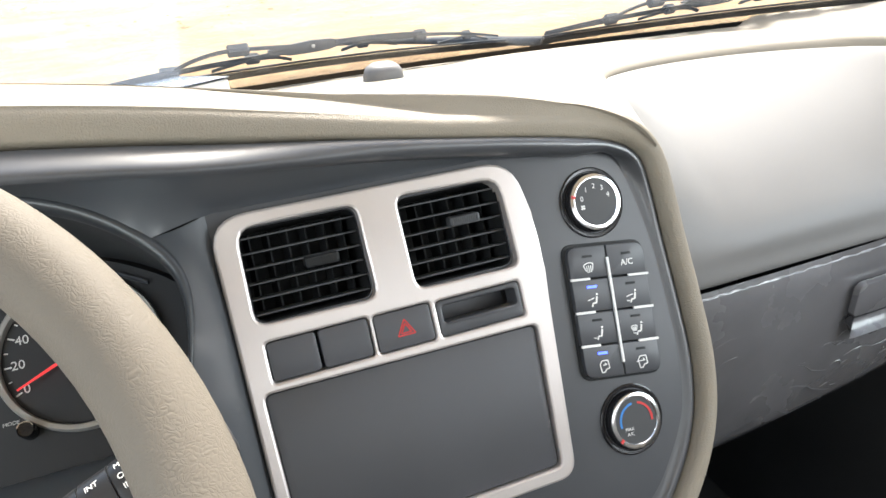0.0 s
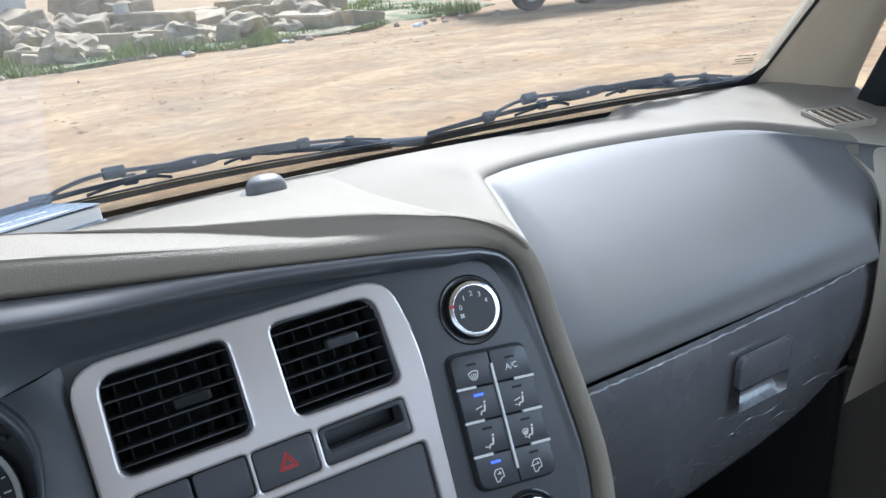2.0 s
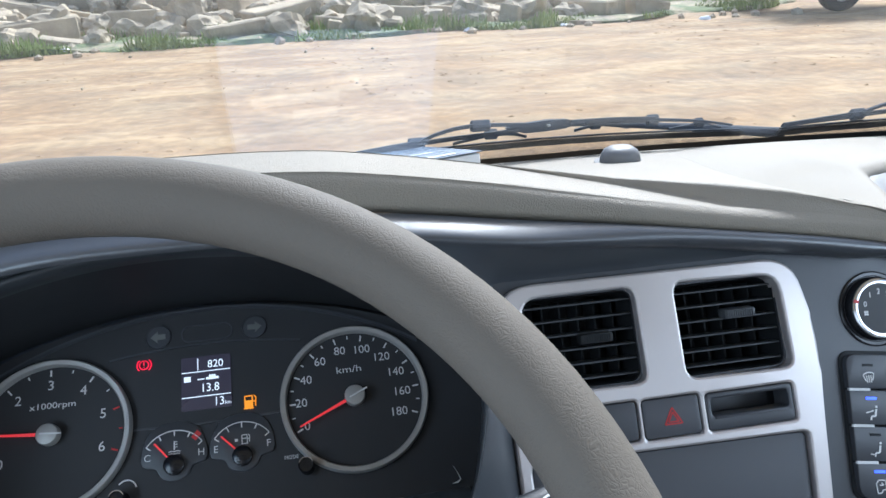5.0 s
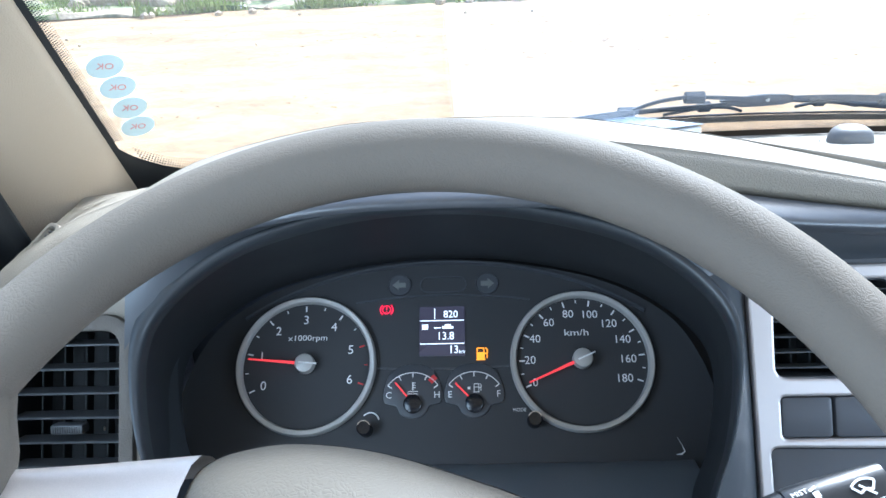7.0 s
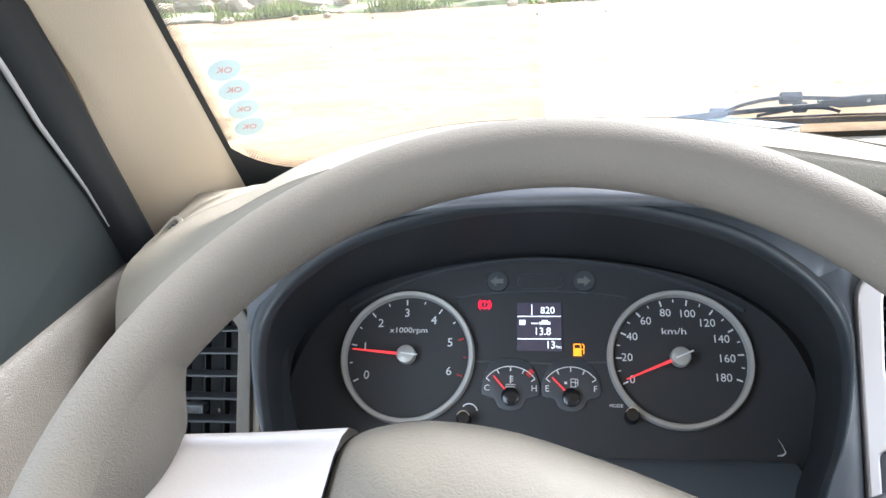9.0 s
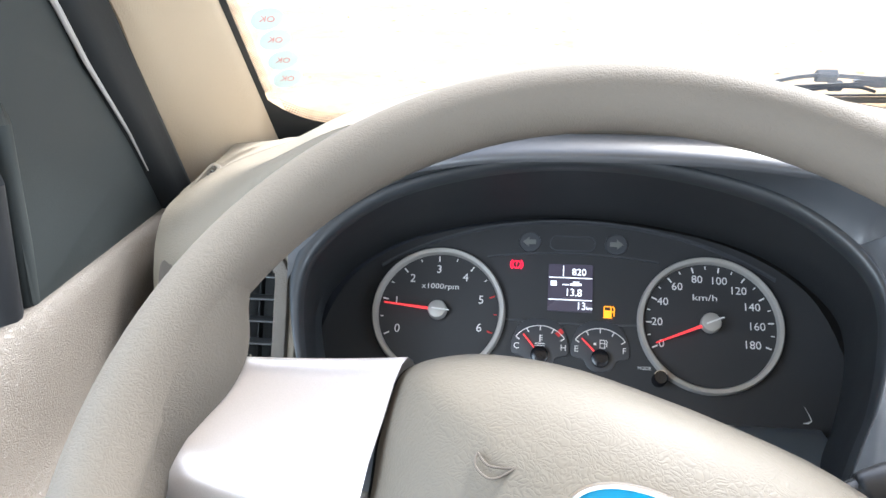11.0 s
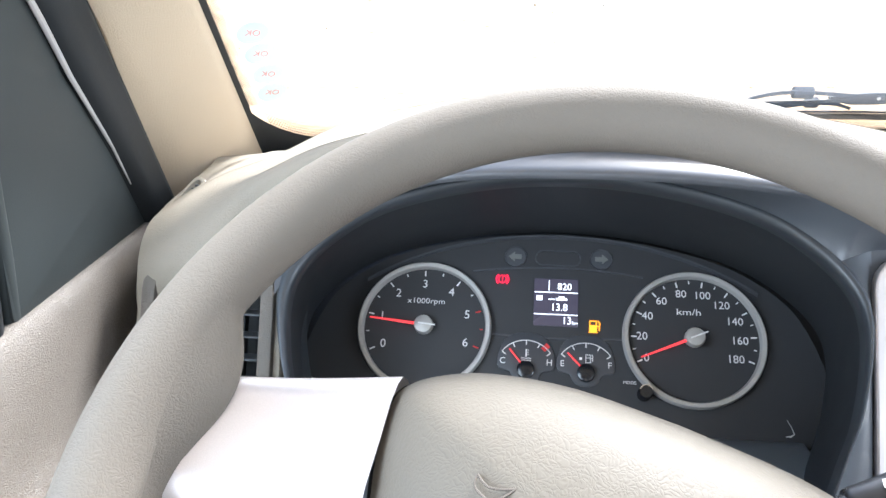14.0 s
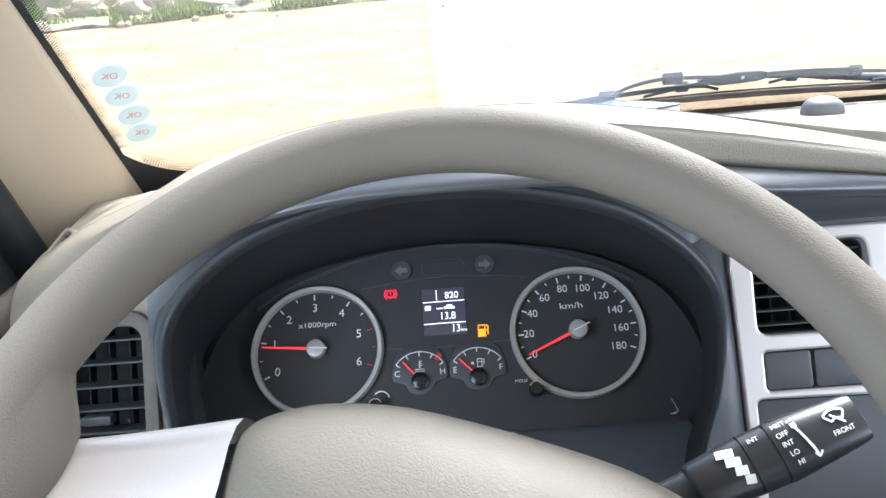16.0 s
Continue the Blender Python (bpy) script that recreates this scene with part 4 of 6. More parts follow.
def angles(a0, a1, n, every):
    return [(a0 + (a1 - a0) * i / n, i % every == 0) for i in range(n + 1)]


T0, T1 = 206.0, -19.4
tach = [(str(i), T0 + (T1 - T0) * i / 6, 0.0345, 0.0094) for i in range(7)]
g1 = gauge(-0.1012, "tachometer", "round dial from 0 to 6 marked x1000rpm", tach, angles(T0, T1, 12, 2), 174.5, redline=25)
letters("caption", "x1000rpm", 0.0060, g1, WHITE_INK, 0.0, 0.0205, 0.0002, squash=1.2)
S0, S1 = 205.0, -21.0
sp = [(str(20 * i), 205.0 - 25.6 * i, 0.0380 - 0.0006 * i, 0.0084) for i in range(10)]
g2 = gauge(0.1012, "speedometer", "round dial from 0 to 180 km/h", sp, angles(S0, S1, 18, 2), 203.5)
letters("caption", "km/h", 0.0068, g2, WHITE_INK, -0.0025, 0.0205, 0.0002, squash=1.35)


def small_gauge(cx, name, label, left, right, a_needle, red_end):
    g = part(name, plate(bmesh.new(), soften([(-0.0215, 0.004), (-0.017, 0.017), (-0.008, 0.0225), (0.008, 0.0225), (0.017, 0.017), (0.0215, 0.004), (0.0215, -0.006), (0.011, -0.007), (0.010, -0.013), (0.004, -0.0165), (-0.004, -0.0165), (-0.010, -0.013), (-0.011, -0.007), (-0.0215, -0.006)], 0.004, 2), [], 0.0, 0.0012, 0.0005), BLACK, clus, label, m=pose(cx, -0.0235, 0.0004))
    bm = bmesh.new()
    arc_strip(bm, 0, -0.006, 0.0225, 0.0006, 36, 144, 0.0014)
    for i in range(5):
        a = radians(36 + 108 * i / 4)
        bar(bm, 0.0190 * math.cos(a), -0.006 + 0.0190 * math.sin(a), 0.0225 * math.cos(a), -0.006 + 0.0225 * math.sin(a), 0.0008, 0.0014)
    part("scale_print", bm, WHITE_INK, g)
    letters("letter", left, 0.0066, g, WHITE_INK, -0.0175, 0.0, 0.0014)
    letters("letter", right, 0.0066, g, WHITE_INK, 0.0175, 0.0, 0.0014)
    bm = bmesh.new()
    c, s = math.cos(radians(a_needle)), math.sin(radians(a_needle))
    bar(bm, 0.004 * c, -0.006 + 0.004 * s, 0.0195 * c, -0.006 + 0.0195 * s, 0.0011, 0.003, 0.0006)
    part("needle", bm, RED_GLOW, g, "glowing red needle")
    bm = bmesh.new()
    lathe(bm, [(0.0068, 0.001), (0.0066, 0.0045), (0.005, 0.0055), (0.0, 0.0056)], 24, (0, -0.0065, 0))
    part("hub_cap", bm, BLACK_GLOSS, g)
    if red_end:
        bm = bmesh.new()
        bar(bm, 0.0125, 0.0095, 0.0165, 0.0135, 0.004, 0.0015)
        part("red_mark", bm, RED_INK, g)
    bm = bmesh.new()
    if red_end:
        bar(bm, 0, 0.0035, 0, 0.0095, 0.0009, 0.0014)
        for k in range(3):
            bar(bm, 0, 0.0055 + k * 0.0017, 0.0020, 0.0055 + k * 0.0017, 0.0005, 0.0014)
        for k in range(2):
            for j in range(4):
                bar(bm, -0.0038 + j * 0.0019, 0.0024 - k * 0.0016 + (0.0005 if j % 2 else 0), -0.0019 + j * 0.0019, 0.0024 - k * 0.0016 + (0 if j % 2 else 0.0005), 0.0005, 0.0014)
    else:
        pump(bm, 0.002, 0.0045, 0.0014, 0.68)
        bar(bm, -0.0048, 0.0045, -0.0028, 0.0045, 0.0018, 0.0014)
    part("symbol", bm, WHITE_INK, g)
    return g


def pump(bm, x, y, z, k):
    """The filling-pump symbol in strokes."""
    w = 0.0008 * k
    for a in ((-0.003, -0.004, -0.003, 0.0045), (0.002, -0.004, 0.002, 0.0045), (-0.003, 0.0045, 0.002, 0.0045), (-0.0038, -0.0042, 0.0028, -0.0042), (-0.003, 0.001, 0.002, 0.001), (0.002, 0.0005, 0.0042, 0.0005), (0.0042, 0.0005, 0.0042, -0.003), (0.0046, 0.003, 0.0042, 0.0), (0.0032, 0.0048, 0.0046, 0.003)):
        bar(bm, x + a[0] * k, y + a[1] * k, x + a[2] * k, y + a[3] * k, w, z)


small_gauge(-0.0220, "temperature_gauge", "small coolant gauge from C to H", "C", "H", 130, True)
small_gauge(0.0225, "fuel_gauge", "small fuel gauge from E to F near empty", "E", "F", 134, False)


def cluster_details():
    bm = bmesh.new()
    plate(bm, rrect(0.034, 0.038, 0.001, 2), [], -0.001, 0.0006)
    lcd = part("trip_display", bm, material("backlit_display", (0.035, 0.032, 0.042), 0.25, emit=(0.55, 0.48, 0.70), strength=0.022), clus, "lit trip display with white digits", m=pose(-0.0005, 0.0245, 0.0004))
    letters("digits", "820", 0.0078, lcd, WHITE_GLOW, 0.0065, 0.0125, 0.0008, squash=0.95)
    letters("digits", "13.8", 0.0084, lcd, WHITE_GLOW, 0.0025, -0.0043, 0.0008, squash=0.9)
    letters("digits", "13", 0.0084, lcd, WHITE_GLOW, 0.0085, -0.0148, 0.0008, squash=0.9)
    letters("digits", "km", 0.0036, lcd, WHITE_GLOW, 0.0146, -0.0162, 0.0008)
    bm = bmesh.new()
    for a in ((-0.0165, 0.0078, 0.0165, 0.0078, 0.0006), (-0.0165, -0.0100, 0.0165, -0.0100, 0.0006), (-0.0055, 0.009, -0.0055, 0.0175, 0.0006), (-0.015, 0.003, -0.0105, 0.003, 0.0038), (-0.006, 0.0022, -0.001, 0.0022, 0.0008), (0.000, 0.0024, 0.0085, 0.0024, 0.0018), (0.002, 0.004, 0.0065, 0.004, 0.0016)):
        bar(bm, a[0], a[1], a[2], a[3], a[4], 0.0008)
    part("segments", bm, WHITE_GLOW, lcd)
    # turn arrows in round recesses
    for sx in (-1, 1):
        bm = bmesh.new()
        lathe(bm, [(0.0, 0.0005), (0.0078, 0.0005), (0.0085, 0.0012), (0.0088, 0.0)], 32)
        a = part("turn_signal_lamp", bm, BLACK, clus, "unlit round turn-signal lamp with an arrow", m=pose(0.0005 + sx * 0.0335, 0.0612, 0.0003))
        bm = bmesh.new()
        pts = [(0.0055, 0), (0.0005, 0.0042), (0.0005, 0.0019), (-0.0048, 0.0019), (-0.0048, -0.0019), (0.0005, -0.0019), (0.0005, -0.0042)]
        pts = [(p[0] * sx, p[1]) for p in pts]
        plate(bm, pts if sx > 0 else pts[::-1], [], 0.0006, 0.0012)
        part("arrow", bm, material("dim_arrow_print", (0.15, 0.155, 0.145), 0.6), a, smooth=False)
    bm = bmesh.new()
    plate(bm, rrect(0.036, 0.013, 0.006, 5), [rrect(0.034, 0.011, 0.005, 5)], 0.0, 0.0008)
    part("lamp_window", bm, BLACK, clus, "unlit oval lamp window", m=pose(0.0005, 0.0612, 0.0002))
    # warning lamps
    bm = bmesh.new()
    lathe(bm, [(0.0027, 0.0006), (0.0034, 0.0006), (0.0034, 0.0)], 24)
    arc_strip(bm, 0, 0, 0.0048, 0.0008, 130, 230, 0.0)
    arc_strip(bm, 0, 0, 0.0048, 0.0008, -50, 50, 0.0)
    lamp = part("brake_lamp", bm, RED_LAMP, clus, "lit red brake warning lamp", m=pose(-0.0425, 0.0418, 0.0008))
    bm = bmesh.new()
    bar(bm, 0, -0.0005, 0, 0.0022, 0.0006, 0.0007)
    bar(bm, 0, -0.0020, 0, -0.0014, 0.0006, 0.0007)
    part("mark", bm, RED_LAMP, lamp)
    bm = bmesh.new()
    pump(bm, 0, 0, 0.0, 1.0)
    box(bm, (-0.0005, -0.0015, 0.0002), (0.0045, 0.005, 0.0003))
    part("fuel_lamp", bm, AMBER_LAMP, clus, "lit amber low-fuel warning lamp", m=pose(0.0283, 0.0062, 0.0008))
    # two push knobs
    for x in (-0.0555, 0.0645):
        bm = bmesh.new()
        lathe(bm, [(0.0052, 0.0), (0.0052, 0.012), (0.0046, 0.0128), (0.0042, 0.0118), (0.0, 0.0116)], 28)
        k = part("reset_knob", bm, BLACK_GLOSS, clus, "clear-tipped black reset knob", m=pose(x, -0.0475 + (0.0045 if x > 0 else 0), 0.0))
        bm = bmesh.new()
        arc_strip(bm, 0, 0, 0.0047, 0.0006, 20, 160, 0.0128)
        part("rim", bm, CHROME, k)
    bm = bmesh.new()
    arc_strip(bm, -0.0525, -0.0415, 0.0062, 0.0009, 10, 140, 0.0006)
    part("dimmer_mark", bm, WHITE_INK, clus)
    letters("caption", "MODE", 0.0034, clus, WHITE_INK, 0.0545, -0.0350, 0.0006)


cluster_details()

# ---------- steering wheel ----------
def wheel():
    w = thing("steering_wheel", WHEEL, "grey urethane steering wheel with silver spokes and a beige hub", "steering wheel")
    bm = bmesh.new()
    R, r = 0.1622, 0.0134
    rows = []
    for i in range(112):
        a = 2 * math.pi * i / 112
        k = 1.0
        rows.append([((R + r * k * math.cos(b)) * math.cos(a), (R + r * k * math.cos(b)) * math.sin(a), r * 1.04 * k * math.sin(b)) for b in [2 * math.pi * j / 20 for j in range(20)]])
    rows.append(rows[0])
    loft(bm, rows, closed=True)
    bmesh.ops.remove_doubles(bm, verts=bm.verts, dist=1e-6)
    part("rim", bm, RIM, w, "grey grained rim")
    # hub pad
    turn, rim_turn = pose(0.0076, -0.0022, 0.013, 0, 0, -20), pose(0, 0, 0, 0, 0, -20)
    bm = bmesh.new()
    out = [(-0.0835, -0.036), (-0.0900, -0.0156), (-0.0955, 0.0), (-0.0995, 0.0200), (-0.0970, 0.0295), (-0.087, 0.0380), (-0.0700, 0.0462), (-0.0404, 0.0528), (0.0, 0.0545)]
    ring = [tuple(p) for p in catmull(out, 4)]
    ring = ring + [(-x, y) for x, y in ring[-2::-1]]
    low = [tuple(p) for p in catmull([(0.0835, -0.036), (0.068, -0.064), (0.038, -0.084), (0, -0.090), (-0.038, -0.084), (-0.068, -0.064), (-0.0835, -0.036)], 4)]
    ring = ring + low[1:-1]
    cx, cy = 0.0, -0.012
    prof = [(0.99, -0.075), (1.0, -0.052), (0.985, -0.0435), (0.94, -0.035), (0.86, -0.026), (0.74, -0.0180), (0.58, -0.0115), (0.40, -0.0080), (0.2, -0.0060), (0.01, -0.0055)]
    loft(bm, [[(cx + (x - cx) * k, cy + (y - cy) * k, h) for x, y in ring] for k, h in prof], closed=True)
    part("hub_pad", bm, HUB, w, "beige grained airbag pad", m=turn)
    gap = bmesh.new()
    loft(gap, [[(cx + (x - cx) * k, cy + (y - cy) * k, h) for x, y in ring] for k, h in ((0.98, -0.07), (1.014, -0.07), (1.014, -0.050), (0.98, -0.050))], closed=True)
    part("hub_gap", gap, BLACK_DEEP, w, "dark gap round the hub", m=turn)
    # spokes, dished below the rim
    for s in (-1, 1):
        bm = bmesh.new()
        rows = []
        for t in range(17):
            k = t / 16
            xt = -0.0945 - 0.0580 * k
            top = Vector((xt - 0.004, 0.0325 - 0.0235 * k - 0.004 * k * k))
            low = Vector((xt + 0.010 * (1 - k) - 0.008 * k, -0.0350 - 0.0190 * k))
            dip = 0.004 * math.sin(math.pi * k)
            rows.append([(s * -top.lerp(low, f).x, top.lerp(low, f).y, h - dip + 0.005 * k) for f, h in ((0.0, -0.075), (0.0, -0.050), (0.03, -0.041), (0.10, -0.0355), (0.22, -0.0325), (0.42, -0.0320), (0.65, -0.0300), (0.85, -0.0320), (0.96, -0.0370), (1.0, -0.046), (1.0, -0.075))])
        loft(bm, rows)
        part("spoke_trim", bm, SILVER, w, "silver painted spoke cover", m=turn)
        # grey web that flares from the rim down to the spoke
        edge = catmull([(-0.1520, 0.034, 0.004), (-0.1500, 0.020, -0.007), (-0.1462, 0.0075, -0.0170), (-0.1452, -0.006, -0.0215), (-0.1478, -0.026, -0.023), (-0.1480, -0.042, -0.024), (-0.1430, -0.057, -0.024), (-0.1390, -0.066, -0.014), (-0.1385, -0.074, -0.002)], 5)
        bm = bmesh.new()
        rows = []
        for q in edge:
            e = Vector(q) + Vector((0.0060, 0.0005, 0.0085)) * math.sin(math.pi * min(1.0, max(0.0, (0.034 - q[1]) / 0.108))) ** 0.5
            d = Vector((e.x, e.y, 0)).normalized()
            inner = d * (R - 0.0112) + Vector((0, 0, 0.0070))
            row = [e + d * 0.006 + Vector((0, 0, -0.016)), e + Vector((0, 0, -0.0030)), e, e.lerp(inner, 0.18) + Vector((0, 0, 0.0012)), e.lerp(inner, 0.5) + Vector((0, 0, 0.0016)), e.lerp(inner, 0.8) + Vector((0, 0, 0.0010)), inner, d * (R - 0.0066) + Vector((0, 0, 0.0121)), d * R + Vector((0, 0, 0.0138))]
            rows.append([(-s * p.x, p.y, p.z) for p in row])
        loft(bm, rows)
        part("spoke_web", bm, RIM, w, m=rim_turn, angle=100)
    for s in (-1, 1):
        bm = bmesh.new()
        tube(bm, [(s * 0.055, -0.06, -0.045), (s * 0.08, -0.10, -0.035), (s * 0.098, -0.132, -0.010)], [0.016, 0.014, 0.013], 12, 0.7)
        part("lower_spoke", bm, RIM, w, m=turn)
    # badge: an oval plate with a chrome rim and a slanted stroke shape
    bm = bmesh.new()
    a, b = 0.0255, 0.0150
    rows = []
    for k, h in ((1.0, 0.009), (1.0, 0.0132), (0.985, 0.0140), (0.95, 0.0143), (0.91, 0.0138), (0.90, 0.0125)):
        rows.append([(a * k * math.cos(2 * math.pi * i / 56), -0.006 + b * (k if k > 0.96 else k - (1 - k) * 0.6) * math.sin(2 * math.pi * i / 56), h) for i in range(56)])
    loft(bm, rows, closed=True)
    badge = part("badge", bm, CHROME, w, "oval badge with a chrome rim", m=turn @ pose(0, 0.0040, -0.0180))
    bm = bmesh.new()
    rows = []
    for k, h in ((0.93, 0.0122), (0.7, 0.0130), (0.35, 0.0136), (0.02, 0.0138)):
        rows.append([(a * k * math.cos(2 * math.pi * i / 48), -0.006 + b * k * math.sin(2 * math.pi * i / 48), h) for i in range(48)])
    loft(bm, rows, closed=True)
    part("badge_field", bm, material("badge_blue_film", (0.01, 0.25, 0.42), 0.2, coat=0.6, blotch=0.15, blotch_scale=40), badge, "teal blue film on the badge")
    bm = bmesh.new()
    for pts in ([(-0.012, -0.017), (-0.006, -0.006), (0.001, 0.005)], [(0.001, -0.018), (0.007, -0.006), (0.014, 0.004)], [(-0.007, -0.007), (0.0, -0.0045), (0.008, -0.006)]):
        tube(bm, [(x, y, 0.0138) for x, y in catmull(pts, 4)], 0.0016, 8, 0.7)
    part("badge_strokes", bm, CHROME, badge)
    bm = bmesh.new()
    tube(bm, [(x, y, z) for x, y, z in catmull([(-0.052, 0.0145, 0.0088), (-0.0475, 0.0120, 0.0100), (-0.042, 0.0135, 0.0100), (-0.0395, 0.0150, 0.0098)], 4)], 0.0004, 6)
    tube(bm, [(x, y, z) for x, y, z in catmull([(-0.052, 0.0145, 0.0088), (-0.051, 0.0105, 0.0095), (-0.046, 0.0085, 0.0104), (-0.0425, 0.0105, 0.0104), (-0.0395, 0.0150, 0.0098)], 4)], 0.0004, 6)
    part("horn_mark", bm, material("engraved_line", (0.09, 0.075, 0.06), 0.7), w, "engraved horn symbol", m=turn @ pose(-0.0024, -0.0118, -0.0185))
    # column cover
    bm = bmesh.new()
    tube(bm, [(0, -0.012, -0.072), (0, -0.005, -0.11), (0, 0.0, -0.22)], [0.05, 0.060, 0.066], 24, 0.85)
    part("column_boss", bm, GREY_SMOOTH, w)
    return w


wheel()

# ---------- switches and climate controls ----------
def rocker(x, y, w, h, label, hazard=False):
    s = thing("hazard_switch" if hazard else "blank_switch", STACK @ pose(x, y, 0), label, "switch", "" if hazard else "blank switches")
    bm = bmesh.new()
    plate(bm, rrect(w, h, 0.0026, 3), [], -0.012, 0.0046, 0.0012)
    part("button", bm, BUTTON, s)
    if hazard:
        bm = bmesh.new()
        for k in (0.0068, 0.0040):
            c = [(k * 1.0 * math.cos(radians(90 + 120 * i)), k * math.sin(radians(90 + 120 * i)) - 0.001) for i in range(3)]
            for i in range(3):
                bar(bm, *c[i], *c[(i + 1) % 3], 0.0008, 0.0047)
        part("warning_triangle", bm, RED_INK, s, "red warning triangle", m=pose(0.0005, 0.0, 0))
    return s


rocker(-0.0735, -0.0045, 0.0305, 0.0245, "plain black blank switch in the silver frame")
rocker(-0.0405, -0.0045, 0.0320, 0.0245, "plain black blank switch in the silver frame")
rocker(-0.0015, -0.0050, 0.0385, 0.0245, "black hazard switch with a red triangle", True)


def knob(u, v, label, fan):
    k = thing("fan_knob" if fan else "temperature_knob", STACK @ pose(u, v, 0.0, 0, 0, -5) @ Matrix.Diagonal((1, 1, 0.6, 1)), label, "knob", "climate knobs")
    bm = bmesh.new()
    lathe(bm, [(0.0255, -0.001), (0.0255, 0.0012), (0.0245, 0.0020), (0.0225, 0.0016), (0.0218, -0.001)], 64)
    part("surround", bm, BLACK_GLOSS, k)
    bm = bmesh.new()
    n = 96
    rows = []
    for h, r in ((-0.001, 0.0212), (0.0085, 0.0206), (0.0100, 0.0200)):
        rows.append([((r + (0.0005 if i % 2 else 0)) * math.cos(2 * math.pi * i / n), (r + (0.0005 if i % 2 else 0)) * math.sin(2 * math.pi * i / n), h) for i in range(n)])
    loft(bm, rows, closed=True)
    part("grip", bm, BLACK_GLOSS, k, "knurled black grip")
    bm = bmesh.new()
    lathe(bm, [(0.0202, 0.0098), (0.0200, 0.0112), (0.0188, 0.0120), (0.0170, 0.0119), (0.0165, 0.0108)], 64)
    part("ring", bm, CHROME, k, "satin silver ring")
    bm = bmesh.new()
    lathe(bm, [(0.0166, 0.0106), (0.010, 0.0108), (0.0, 0.0108)], 48)
    part("cap", bm, BLACK_MATT, k)
    bm = bmesh.new()
    a = radians(165 if fan else 222)
    bar(bm, 0.0168 * math.cos(a), 0.0168 * math.sin(a), 0.0200 * math.cos(a), 0.0200 * math.sin(a), 0.0022, 0.0121)
    part("pointer", bm, RED_INK, k, "red pointer mark")
    if fan:
        for i, (ch, ang) in enumerate((("0", 166), ("1", 128), ("2", 92), ("3", 57), ("4", 22))):
            letters("numeral", ch, 0.0052, k, WHITE_INK, 0.0112 * math.cos(radians(ang)), 0.0112 * math.sin(radians(ang)), 0.0110)
        bm = bmesh.new()
        for i in range(4):
            b = radians(45 + 90 * i)
            bar(bm, -0.0108 + 0.0003 * math.cos(b), -0.0032 + 0.0003 * math.sin(b), -0.0108 + 0.0019 * math.cos(b), -0.0032 + 0.0019 * math.sin(b), 0.0012, 0.0110)
        part("fan_mark", bm, WHITE_INK, k)
    else:
        bm = bmesh.new()
        arc_strip(bm, 0, 0, 0.0128, 0.0016, 100, 195, 0.0109)
        part("cold_arc", bm, BLUE_INK, k, "blue arc")
        bm = bmesh.new()
        arc_strip(bm, 0, 0, 0.0128, 0.0016, -8, 80, 0.0109)
        part("hot_arc", bm, RED_INK, k, "red arc")
        letters("caption", "MAX", 0.0034, k, WHITE_INK, -0.0062, -0.0052, 0.0110)
        letters("caption", "A/C", 0.0034, k, WHITE_INK, -0.0058, -0.0088, 0.0110)
    return k


knob(0.1545, 0.0470, "round fan knob numbered 0 to 4 with a silver ring", True)
knob(0.1480, -0.1110, "round temperature knob with blue and red arcs", False)


